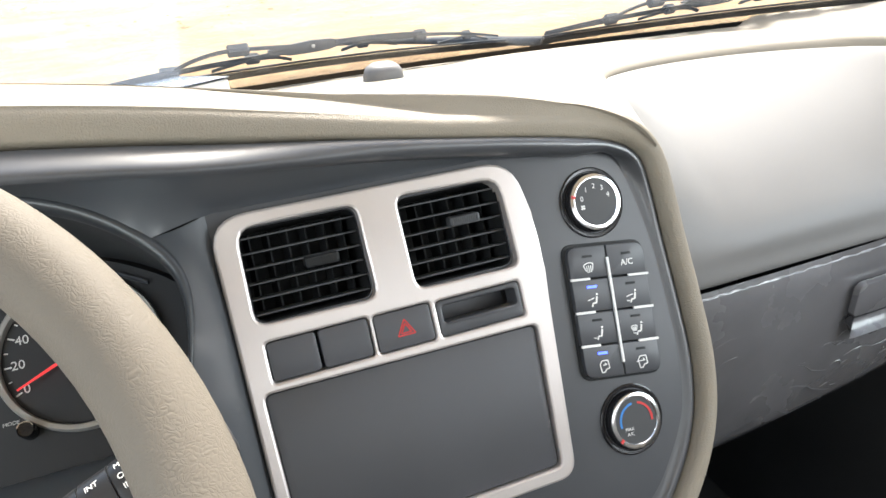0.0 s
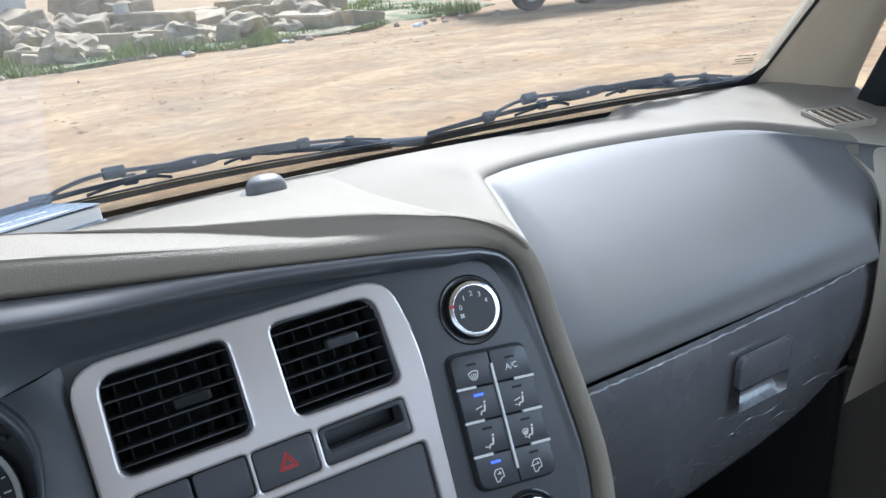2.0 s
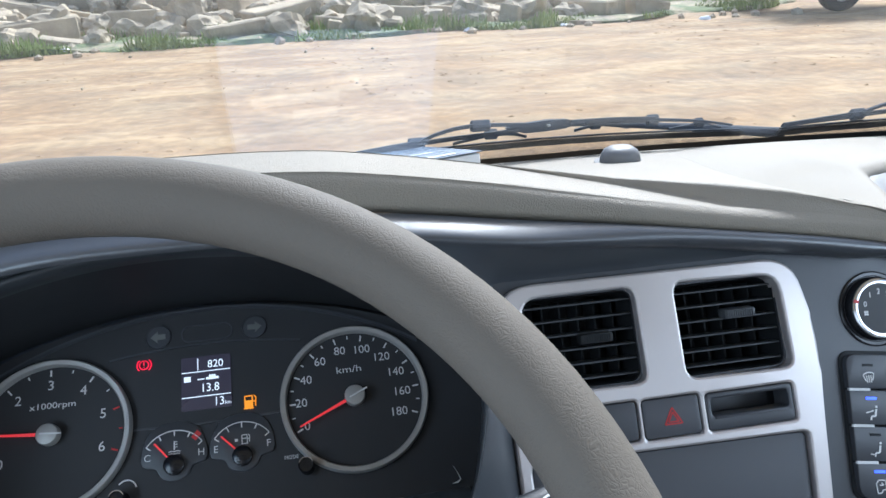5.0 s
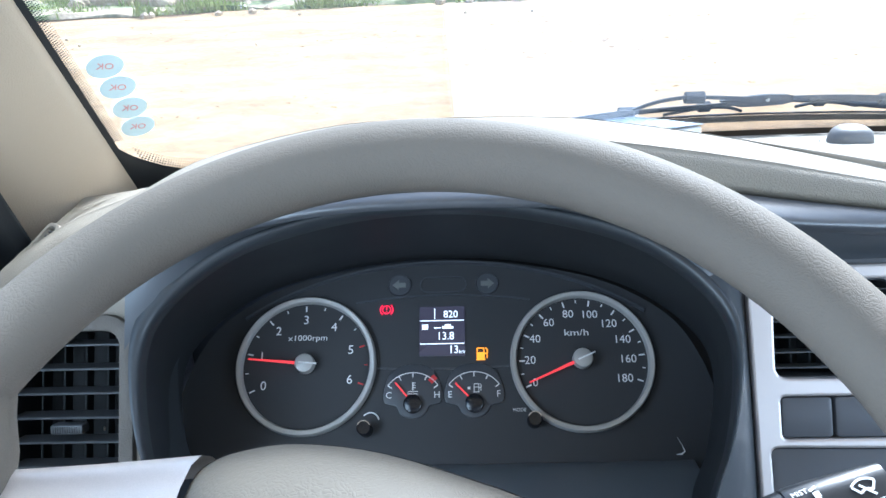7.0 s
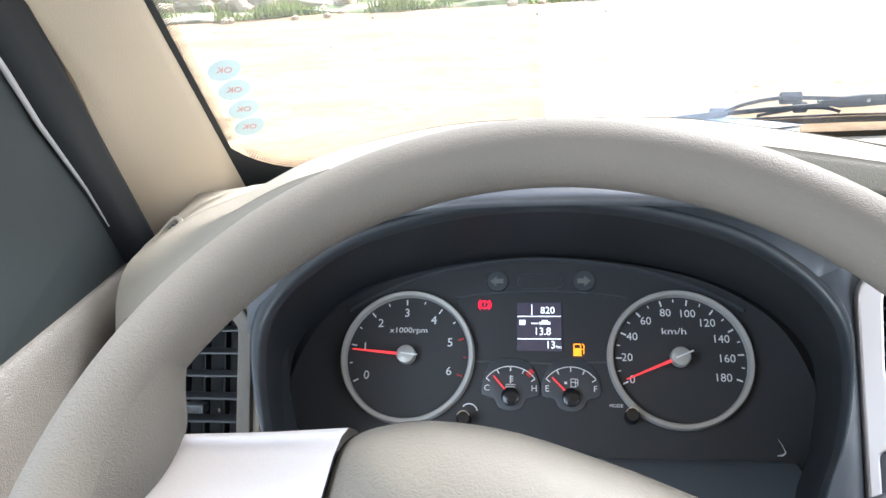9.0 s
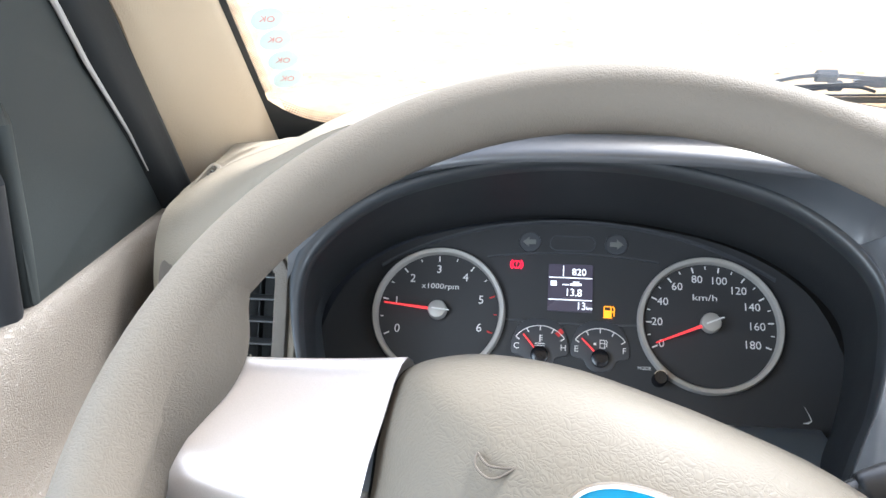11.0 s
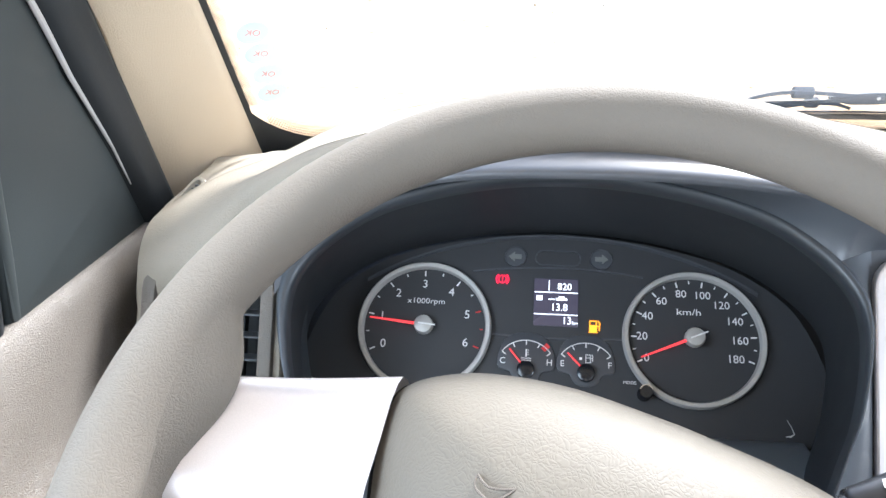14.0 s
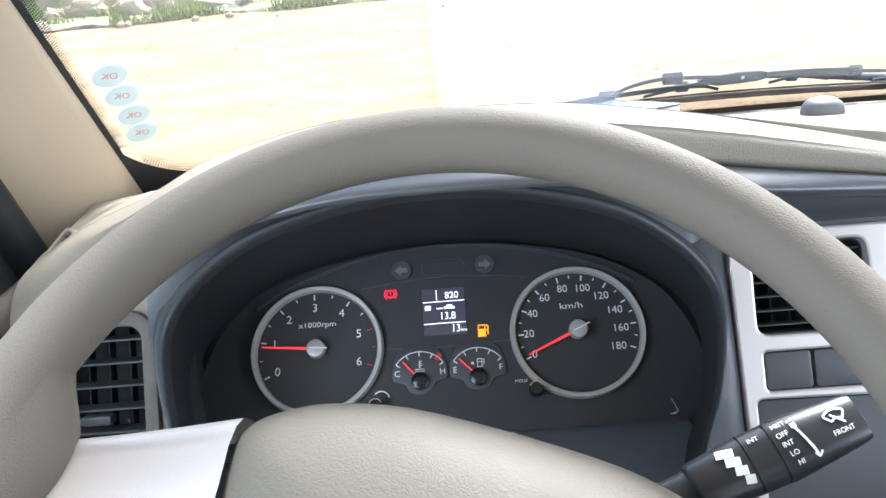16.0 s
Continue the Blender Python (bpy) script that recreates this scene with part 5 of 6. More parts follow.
def climate_panel():
    cp = thing("climate_panel", STACK, "black eight-button climate panel with two blue lamps lit", "climate panel")
    TL, TR, BL, BR = Vector((0.1235, 0.0205)), Vector((0.1858, 0.0120)), Vector((0.1175, -0.0735)), Vector((0.1790, -0.0830))

    def at(a, b):
        return (TL * (1 - a) + TR * a) * (1 - b) + (BL * (1 - a) + BR * a) * b

    bm = bmesh.new()
    plate(bm, soften([tuple(at(*q)) for q in ((-0.025, -0.018), (1.025, -0.018), (1.025, 1.018), (-0.025, 1.018))], [0.009] * 4, 4), [], -0.001, 0.0012, 0.0005)
    part("backing", bm, BLACK_DEEP, cp)
    rows, cols = 4, 2
    for r in range(rows):
        for c in range(cols):
            a0, a1, b0, b1 = c / 2 + 0.008, (c + 1) / 2 - 0.008, r / 4 + 0.006, (r + 1) / 4 - 0.006
            q = [at(a0, b0), at(a1, b0), at(a1, b1), at(a0, b1)]
            corner = [0.0008] * 4
            if r == 0:
                corner[0 if c == 0 else 1] = 0.0075
            if r == 3:
                corner[3 if c == 0 else 2] = 0.0075
            bm = bmesh.new()
            plate(bm, soften([tuple(v) for v in q], corner, 3), [], 0.0, 0.0052, 0.0008)
            b = part("button", bm, BLACK, cp)
            lit = c == 0 and r in (1, 3)
            p0, p1 = at((a0 + a1) / 2 - 0.06, b0 + 0.055 if r else b0 + 0.075), at((a0 + a1) / 2 + 0.06, b0 + 0.055 if r else b0 + 0.075)
            bm = bmesh.new()
            bar(bm, *p0, *p1, 0.0017, 0.0052, 0.0004)
            part("indicator", bm, BLUE_LAMP if lit else BLACK_DEEP, b, "lit blue indicator" if lit else "")
            ctr = at((a0 + a1) / 2, b0 + 0.155)
            bm = bmesh.new()
            z = 0.0053
            x, y = ctr
            w = 0.0007
            if (r, c) == (0, 1):
                bm.free()
                letters("symbol", "A/C", 0.0062, b, WHITE_INK, x, y + 0.001, z, -5)
                continue
            if (r, c) == (0, 0) or (r, c) == (2, 1):
                k = 1.0 if c == 0 else 0.62
                ox = 0 if c == 0 else -0.0024
                oy = 0 if c == 0 else 0.0012
                arc_strip(bm, x + ox, y + oy - 0.004 * k, 0.0068 * k, w, 55, 125, z)
                bar(bm, x + ox - 0.0039 * k, y + oy + 0.0016 * k, x + ox - 0.0024 * k, y + oy - 0.0028 * k, w, z)
                bar(bm, x + ox + 0.0039 * k, y + oy + 0.0016 * k, x + ox + 0.0024 * k, y + oy - 0.0028 * k, w, z)
                for i in (-1, 0, 1):
                    bar(bm, x + ox + i * 0.0014 * k, y + oy - 0.0040 * k, x + ox + i * 0.0016 * k, y + oy + 0.0010 * k, w * 0.9, z)
            if c == 0 and r in (1, 2) or c == 1 and r in (1, 2):
                ox = 0.001 if r == 2 and c == 1 else 0.0
                for s in ((0.0030, 0.0036, 0.0030, 0.0040), ):
                    bar(bm, x + ox + s[0] - 0.0006, y + s[1], x + ox + s[0] + 0.0008, y + s[1], 0.0014, z)
                bar(bm, x + ox + 0.0028, y + 0.0022, x + ox + 0.0014, y - 0.0024, 0.0013, z)
                bar(bm, x + ox + 0.0014, y - 0.0024, x + ox - 0.0012, y - 0.0020, 0.0011, z)
                bar(bm, x + ox - 0.0012, y - 0.0020, x + ox - 0.0022, y - 0.0044, 0.0010, z)
                if r == 1:
                    bar(bm, x - 0.0048, y + 0.0006, x + 0.0006, y + 0.0014, w, z)
                if not (r == 1 and c == 0):
                    bar(bm, x + ox - 0.0050, y - 0.0022, x + ox - 0.0026, y - 0.0030, w, z)
            if r == 3:
                pts = [(-0.0030, -0.0040), (-0.0034, 0.0020), (-0.0014, 0.0042), (0.0034, 0.0036), (0.0036, -0.0022), (0.0008, -0.0024), (-0.0006, -0.0042)]
                for i in range(len(pts)):
                    bar(bm, x + pts[i][0], y + pts[i][1], x + pts[(i + 1) % len(pts)][0], y + pts[(i + 1) % len(pts)][1], w, z)
                bar(bm, x - (0.0010 if c == 0 else 0.0050), y + 0.0010, x + 0.0018, y + 0.0006, w, z)
                bar(bm, x + 0.0018, y + 0.0006, x + 0.0006, y + 0.0022, w, z)
            part("symbol", bm, WHITE_INK, b)
    bm = bmesh.new()
    p0, p1 = at(0.495, 0.10), at(0.495, 0.895)
    bar(bm, *p0, *p1, 0.0016, 0.0045, 0.0022)
    part("divider", bm, WHITE_INK, cp, "pale vertical divider strip")
    for i in (1, 2, 3):
        for a0, a1 in ((0.0, 0.24), (0.74, 1.0)):
            bm = bmesh.new()
            bar(bm, *at(a0, i / 4), *at(a1, i / 4), 0.0017, 0.0045, 0.0018)
            part("dash_mark", bm, WHITE_INK, cp, "pale dash between the buttons")
    return cp


climate_panel()


# ---------- glovebox ----------
def glovebox():
    g = thing("glovebox", pose(0, 0, 0), "closed grey glovebox still wrapped in clear film", "glovebox")
    top = [(0.545, -0.074, 1.205), (0.65, -0.076, 1.207), (0.80, -0.074, 1.209), (0.93, -0.066, 1.211), (0.985, -0.056, 1.212)]
    bot = [(0.548, -0.055, 0.998), (0.65, -0.056, 1.006), (0.80, -0.052, 1.020), (0.90, -0.046, 1.040), (0.985, -0.030, 1.075)]
    bm = bmesh.new()
    rows = []
    for a, b in zip(catmull(top, 14), catmull(bot, 14)):
        r = []
        for j in range(20):
            t = j / 19
            p = a + (b - a) * t
            bulge = 0.010 * math.sin(math.pi * t)
            edge = 0.006 * (max(0, 1 - t * 14) + max(0, 1 - (1 - t) * 14))
            if 0.713 < p[0] < 0.796 and 1.121 < p[2] < 1.181:
                bulge -= 0.004 if p[2] < 1.146 else 0.0
            r.append((p[0], p[1] - bulge + edge, p[2]))
        rows.append(r)
    loft(bm, rows)
    part("lid", bm, FILM_GREY, g, "grey lid under wrinkled film")
    bm = bmesh.new()
    plate(bm, rrect(0.074, 0.034, 0.006, 4), [], -0.004, 0.0022, 0.0012)
    part("latch", bm, FILM_GREY, g, "grey pull latch flap", m=pose(0.7545, -0.0838, 1.1615, 92))
    bm = bmesh.new()
    rows = []
    for j in range(9):
        t = j / 8
        y = -0.0855 + 0.013 * math.sin(math.pi * t) ** 0.8
        rows.append([(0.7200 + 0.069 * i / 10, y if 0 < i < 10 else -0.0852, 1.1440 - 0.023 * t) for i in range(11)])
    loft(bm, rows)
    part("latch_pocket", bm, FILM_GREY, g, "hollow finger pocket under the latch")
    # loose film: a welt along the top edge and creases
    bm = bmesh.new()
    rng = random.Random(4)
    line = []
    for i in range(90):
        t = i / 89
        p = catmull(top, 22)[int(t * 88)]
        line.append((p[0], p[1] - 0.004 - 0.001 * rng.random(), p[2] + 0.001 + 0.0015 * rng.random()))
    tube(bm, line, [0.0005 + 0.0009 * rng.random() for _ in line], 7)
    part("film_edge", bm, material("clear_film_edge", (0.30, 0.31, 0.33), 0.12, coat=1.0, blotch=0.4, blotch_scale=60), g, "shiny torn edge of the film")
    bm = bmesh.new()
    for i in range(34):
        x0, z0 = 0.56 + 0.30 * rng.random() ** 1.3, 1.05 + 0.13 * rng.random()
        if 0.72 < x0 < 0.83 and z0 > 1.09:
            continue
        n, sl, ln = 7, rng.uniform(-0.35, 0.15), rng.uniform(0.02, 0.08)
        pts = []
        for j in range(n):
            x = x0 + ln * j / (n - 1)
            z = z0 + sl * ln * j / (n - 1) + 0.004 * math.sin(j * rng.uniform(0.6, 1.1))
            t = (1.206 - z) / 0.195
            pts.append((x, -0.074 + 0.018 * t - 0.010 * math.sin(math.pi * max(0, min(1, t))) - 0.0003, z))
        tube(bm, pts, [0.0005 * math.sin(math.pi * (j + 0.5) / n) + 0.0001 for j in range(n)], 5, 0.6)
    part("film_creases", bm, material("film_crease", (0.15, 0.15, 0.155), 0.2, coat=0.8), g, "creases in the clear film")
    return g


glovebox()

# ---------- on the dashboard ----------
def manual():
    b = thing("owner_manual", pose(0.130, 0.291, 1.3270, -9, 0, 18), "blue glossy paper manual lying on the dashboard under the windscreen", "book")
    w, d = 0.213, 0.148
    bm = bmesh.new()
    box(bm, (0, 0.0, 0.0080), (w - 0.004, d - 0.004, 0.0130), 0.001, 1)
    part("page_block", bm, PAPER, b, "white page edges")
    bm = bmesh.new()
    box(bm, (0, 0, 0.0008), (w, d, 0.0012), 0.0004, 1)
    part("back_cover", bm, BOOK_BLUE, b)
    # front cover, its near corner lifting a little
    bm = bmesh.new()
    rows, under = [], []
    for i in range(17):
        x = -w / 2 + w * i / 16
        r, q = [], []
        for j in range(13):
            y = -d / 2 + d * j / 12
            lift = 0.0016 * max(0.0, (x / w + 0.1)) * max(0.0, 0.5 - y / d)
            r.append((x, y, 0.0158 + lift))
            q.append((x, y, 0.0150 + lift))
        rows.append(r)
        under.append(q)
    loft(bm, rows)
    loft(bm, under)
    part("cover", bm, BOOK_BLUE, b, "blue glossy front cover with white print")
    letters("print", "SÁCH HƯỚNG DẪN SỬ DỤNG", 0.0108, b, WHITE_INK, 0.0, -0.022, 0.0176, 180)
    for x0, x1, y, h in ((-0.084, 0.005, -0.0055, 0.0105), (-0.044, 0.003, 0.0105, 0.0105), (0.022, 0.080, -0.064, 0.0050)):
        bm = bmesh.new()
        bar(bm, x0, y, x1, y, h, 0.0174)
        part("print_bar", bm, WHITE_INK, b, "white printed bar")
    return b


manual()


def dome():
    d = thing("sunlight_sensor", pose(0.418, 0.300, 1.3165, 3), "small grey dome sensor on the dashboard top", "sensor")
    bm = bmesh.new()
    rows = []
    for k, h in ((1.0, 0.0), (0.985, 0.006), (0.93, 0.0115), (0.82, 0.0158), (0.6, 0.0190), (0.3, 0.0203), (0.01, 0.0205)):
        rows.append([(0.0222 * k * math.copysign(abs(math.cos(a)) ** 0.8, math.cos(a)), 0.018 * k * math.copysign(abs(math.sin(a)) ** 0.8, math.sin(a)), h) for a in [2 * math.pi * i / 40 for i in range(40)]])
    loft(bm, rows, closed=True)
    part("cap", bm, GREY_SMOOTH, d)
    bm = bmesh.new()
    plate(bm, rrect(0.055, 0.046, 0.018, 6), [], -0.003, 0.0022, 0.001)
    part("base", bm, GREY_SMOOTH, d)
    return d


dome()


def stickers():
    oval = material("pale_blue_sticker", (0.52, 0.65, 0.66), 0.5, blotch=0.05)
    faded = material("faded_red_print", (0.60, 0.26, 0.24), 0.6, blotch=0.1)
    pts = [(-0.2452, 1.4617), (-0.2464, 1.4432), (-0.2479, 1.4237), (-0.2511, 1.4053)]
    for x, z in pts:
        xv = Vector((1, 0.38 - x, 0)).normalized()
        zv = xv.cross(Vector((0, -0.86, 1))).normalized()
        yv = zv.cross(xv)
        at = Vector((x, glass_y(x, z), z)) + zv * 0.0025
        s = thing("sticker", Matrix(((xv.x, yv.x, zv.x, at.x), (xv.y, yv.y, zv.y, at.y), (xv.z, yv.z, zv.z, at.z), (0, 0, 0, 1))) @ pose(0, 0, 0, 0, 0, 14), "pale blue oval inspection sticker marked OK on the windscreen", "sticker", "oval stickers on the windscreen")
        bm = bmesh.new()
        disc(bm, (0, 0, 0), 0.0132, 0.0132, 0.0004, 36)
        bmesh.ops.scale(bm, vec=(1, 0.86, 1), verts=bm.verts)
        part("paper", bm, oval, s)
        letters("print", "OK", 0.0085, s, faded, 0, 0, 0.0006, -22, squash=-1.0)
    # etched maker's marks near the far corner, as plain bars
    m = thing("glass_mark", Matrix.Translation((0.989, glass_y(0.989, 1.392) - 0.003, 1.392)) @ pose(0, 0, 0, 130, 0, -28), "small dark printed mark on the windscreen corner", "glass mark")
    bm = bmesh.new()
    for a, b, y in ((-0.010, -0.004, 0.009), (-0.002, 0.005, 0.009), (0.008, 0.013, 0.009), (-0.012, 0.010, 0.003), (-0.010, 0.013, -0.001), (-0.012, 0.011, -0.005)):
        bar(bm, a, y, b, y, 0.0011, 0.0, 0.0002)
    part("print", bm, BLACK_MATT, m)


stickers()


def side_grille(m, w, d, label, mat, fin):
    g = thing("defog_grille", m, label, "vent grille", "side defogger grilles")
    bm = bmesh.new()
    plate(bm, rrect(w, d, 0.004, 3), [rrect(w - 0.006, d - 0.006, 0.003, 3)], -0.006, 0.0015, 0.0006)
    part("frame", bm, mat, g)
    bm = bmesh.new()
    box(bm, (0, 0, -0.012), (w - 0.008, d - 0.008, 0.002))
    part("duct", bm, BLACK_DEEP, g)
    n = 5
    bm = bmesh.new()
    box(bm, (0, 0, 0), (0.0020, d - 0.010, 0.006), 0.0006, 1)
    sl = finish(bm, "slat")
    for i in range(n):
        part("slat", sl, fin, g, m=pose(-w / 2 + 0.004 + (w - 0.008) * (i + 0.5) / n, 0, -0.002, 0, -32))
    return g


side_grille(pose(0.990, 0.022, 1.3420, 9, 0, -16), 0.060, 0.052, "beige slatted defogger grille at the dashboard corner", BEIGE, PILLAR)
side_grille(pose(-0.2800, 0.010, 1.3530, 28, -16, 0) @ pose(0, 0, 0, 0, 0, 52), 0.028, 0.014, "small dark-slotted defogger grille by the pillar", BEIGE, BLACK_MATT)
air_vent(pose(1.015, -0.088, 1.262, 64, 0, -8), 0.075, 0.085, "black slatted air vent at the passenger end", 6, False, 5)


# ---------- stalk ----------
STALK = material("black_stalk_plastic", (0.018, 0.019, 0.021), 0.3, bump=0.08, bump_scale=1200, blotch=0.08)


def stalk():
    base = Vector((0.0377, 0.0147, -0.1006))
    xv = Vector((0.0705, 0.0225, 0.0140)).normalized()
    zv = (Vector((0, 0, 1)) - xv * xv.z).normalized()
    side = zv.cross(xv)
    m = Matrix(((xv.x, side.x, zv.x, base.x), (xv.y, side.y, zv.y, base.y), (xv.z, side.z, zv.z, base.z), (0, 0, 0, 1)))
    s = thing("wiper_stalk", WHEEL @ m @ Matrix.Diagonal((0.911, 0.911, 0.911, 1)), "black wiper stalk with white printed settings", "control stalk")
    E = 2.6

    def body(prof, mat, name, lab=""):
        bm = bmesh.new()
        rows = [[(x, w * math.copysign(abs(math.cos(a)) ** (2 / E), math.cos(a)), h * math.copysign(abs(math.sin(a)) ** (2 / E), math.sin(a))) for a in [2 * math.pi * i / 32 for i in range(32)]] for x, w, h in prof]
        loft(bm, rows, closed=True, cap=True)
        return part(name, bm, mat, s, lab)

    body([(-0.02, 0.0085, 0.0085), (0.070, 0.0092, 0.0090), (0.0735, 0.0096, 0.0094), (0.0745, 0.0112, 0.0104), (0.0765, 0.0118, 0.0108), (0.1012, 0.0136, 0.0118)], STALK, "stem")
    body([(0.0998, 0.0128, 0.0110), (0.1018, 0.0128, 0.0110), (0.1020, 0.0137, 0.0119), (0.1138, 0.0139, 0.0121)], STALK, "collar")
    body([(0.1130, 0.0130, 0.0112), (0.1145, 0.0131, 0.0113), (0.1147, 0.0139, 0.0122), (0.1165, 0.0142, 0.0124), (0.126, 0.0138, 0.0118), (0.140, 0.0126, 0.0092), (0.1535, 0.0113, 0.0062), (0.1565, 0.0106, 0.0052), (0.1572, 0.0090, 0.0038)], STALK, "knob")
    sizes = [(0.0765, 0.0118, 0.0108), (0.1012, 0.0136, 0.0118), (0.1165, 0.0142, 0.0124), (0.126, 0.0138, 0.0118), (0.140, 0.0126, 0.0092), (0.1535, 0.0113, 0.0062)]

    def top(x, y):
        w, h = interp(x, [(p[0], p[1]) for p in sizes]), interp(x, [(p[0], p[2]) for p in sizes])
        return h * (1 - min(0.98, abs(y) / w) ** E) ** (1 / E)

    def lie(x, y, turn=0.0):
        dx = math.degrees(math.atan2(top(x + 0.001, y) - top(x - 0.001, y), 0.002))
        dy = math.degrees(math.atan2(top(x, y + 0.001) - top(x, y - 0.001), 0.002))
        return pose(x, y, top(x, y) + 0.0003, dy, -dx, 0) @ pose(0, 0, 0, 0, 0, turn)

    for i in range(4):
        k = i / 3
        bm = bmesh.new()
        w = 0.0080 - 0.0036 * k
        bar(bm, -w / 2, 0.0, w / 2, 0.0, 0.0040, 0.0)
        part("speed_mark", bm, WHITE_INK, s, "white block of the speed wedge", m=lie(0.0930 + 0.0050 * k, 0.0072 - 0.0046 * i, -14))
    for t, x, y in (("INT", 0.1072, 0.0078), ("MIST", 0.1203, 0.0092), ("OFF", 0.1197, 0.0046), ("INT", 0.1200, 0.0003), ("LO", 0.1205, -0.0042), ("HI", 0.1212, -0.0085), ("FRONT", 0.1455, -0.0035)):
        ob = letters("print", t, 0.0033, s, WHITE_INK, x, y, 0.0)
        ob.matrix_local = lie(x, y)
    pts = [(0.1262, 0.0058), (0.1272, 0.0025), (0.1280, -0.0008), (0.1288, -0.0045), (0.1296, -0.0082)]
    for a, b in zip(pts, pts[1:]):
        mx, my = (a[0] + b[0]) / 2, (a[1] + b[1]) / 2
        bm = bmesh.new()
        bar(bm, a[0] - mx, a[1] - my, b[0] - mx, b[1] - my, 0.0011, 0.0)
        part("arrow_shaft", bm, WHITE_INK, s, m=lie(mx, my))
    bm = bmesh.new()
    bar(bm, -0.0016, 0.0020, 0.0, -0.0004, 0.0010, 0.0)
    bar(bm, 0.0018, 0.0018, 0.0, -0.0004, 0.0010, 0.0)
    part("arrow_head", bm, WHITE_INK, s, m=lie(0.1298, -0.0090))
    bm = bmesh.new()
    bar(bm, -0.0013, 0, 0.0013, 0, 0.0024, 0.0)
    bar(bm, -0.0018, 0.0022, 0.0012, 0.0032, 0.0010, 0.0)
    part("symbol", bm, WHITE_INK, s, m=lie(0.1262, 0.0066))
    bm = bmesh.new()
    arc_strip(bm, 0, -0.0050, 0.0082, 0.0009, 50, 130, 0.0)
    arc_strip(bm, 0, -0.0050, 0.0040, 0.0009, 50, 130, 0.0)
    for a, b in (((-0.0052, 0.0012), (-0.0026, -0.0020)), ((0.0052, 0.0012), (0.0026, -0.0020)), ((0.0030, -0.0040), (-0.0018, 0.0012))):
        bar(bm, *a, *b, 0.0009, 0.0)
    part("wiper_symbol", bm, WHITE_INK, s, "white wiper symbol", m=lie(0.1450, 0.0034))
    return s


stalk()

# ---------- wipers outside ----------
def wiper(x0, z0, x1, z1, label, clip):
    w = thing("windscreen_wiper", pose(0, 0, 0), label, "wiper", "windscreen wipers")
    L = x1 - x0

    def P(u, h, o=0.012):
        x = x0 + u
        z = z0 + (z1 - z0) * u / L + h * 0.76
        return Vector((x, glass_y(x, z) + o, z))

    def strap(pts, wide, name, deep=0.0045, o=0.013, mat=WIPER):
        """A pressed-steel strip through (share of the length, height) pairs."""
        path = [tuple(q) for q in catmull([(u * L, h) for u, h in pts], 4)]
        rows = []
        for i, (u, h) in enumerate(path):
            t = i / (len(path) - 1)
            d = 0.5 * (wide[0] + (wide[1] - wide[0]) * t)
            rows.append([P(u, h - d, o), P(u, h + d, o), P(u, h + d * 0.8, o + deep), P(u, h - d * 0.8, o + deep)])
        bm = bmesh.new()
        loft(bm, rows, closed=True, cap=True)
        return part(name, bm, mat, w, smooth=False)

    def pivot(u, h, wd, hg):
        bm = bmesh.new()
        box(bm, (0, 0, 0), (wd, hg, 0.011), 0.0018, 1)
        return part("pivot_clip", bm, WIPER, w, "black clip", m=Matrix.Translation(P(u * L, h, 0.019)) @ pose(0, 0, 0, 130, 0, math.degrees(math.atan2(z1 - z0, L))), smooth=False)

    strap([(0.0, -0.0005), (0.3, 0.0), (0.6, 0.0), (1.0, 0.0)], (0.0125, 0.0110), "rubber_blade", 0.005, 0.004, RUBBER)
    strap([(0.005, 0.0062), (0.3, 0.0070), (0.6, 0.0070), (0.995, 0.0065)], (0.0036, 0.0032), "backing_strip", 0.004, 0.009)
    strap([(0.015, 0.011), (0.10, 0.0145), (0.16, 0.017), (0.225, 0.019)], (0.009, 0.0135), "end_yoke")
    strap([(0.21, 0.0185), (0.30, 0.0215), (0.39, 0.0235), (0.47, 0.027)], (0.0095, 0.0080), "lower_yoke")
    strap([(0.235, 0.022), (0.27, 0.032), (0.315, 0.0395), (0.37, 0.0410), (0.48, 0.0350)], (0.0070, 0.0070), "primary_yoke", 0.005, 0.016)
    strap([(0.31, 0.0120), (0.35, 0.0170), (0.40, 0.0220), (0.45, 0.0205), (0.485, 0.0125)], (0.0055, 0.0055), "claw_yoke", 0.004, 0.011)
    strap([(0.585, 0.0350), (0.68, 0.0352), (0.785, 0.0325)], (0.0075, 0.0080), "upper_far_yoke")
    strap([(0.625, 0.0300), (0.70, 0.0285), (0.790, 0.0260)], (0.0055, 0.0055), "far_yoke", 0.004, 0.016)
    strap([(0.600, 0.0180), (0.645, 0.0262), (0.68, 0.0250), (0.730, 0.0180)], (0.0055, 0.0055), "claw_yoke", 0.004, 0.011)
    strap([(0.780, 0.0300), (0.84, 0.0275), (0.90, 0.0235), (0.975, 0.0145)], (0.0070, 0.0040), "tip_yoke")
    strap([(0.830, 0.0105), (0.865, 0.0160), (0.90, 0.0200), (0.950, 0.0110)], (0.0035, 0.0035), "claw_yoke", 0.004, 0.011)
    for u, h, wd, hg in ((0.225, 0.0180, 0.020, 0.012), (clip, 0.0400, 0.024, 0.012), (0.40, 0.0215, 0.016, 0.010), (0.65, 0.0255, 0.014, 0.010), (0.785, 0.0285, 0.016, 0.011), (0.90, 0.0200, 0.012, 0.008)):
        pivot(u, h, wd, hg)
    # broad pressed plate that carries the arm's end
    bm = bmesh.new()
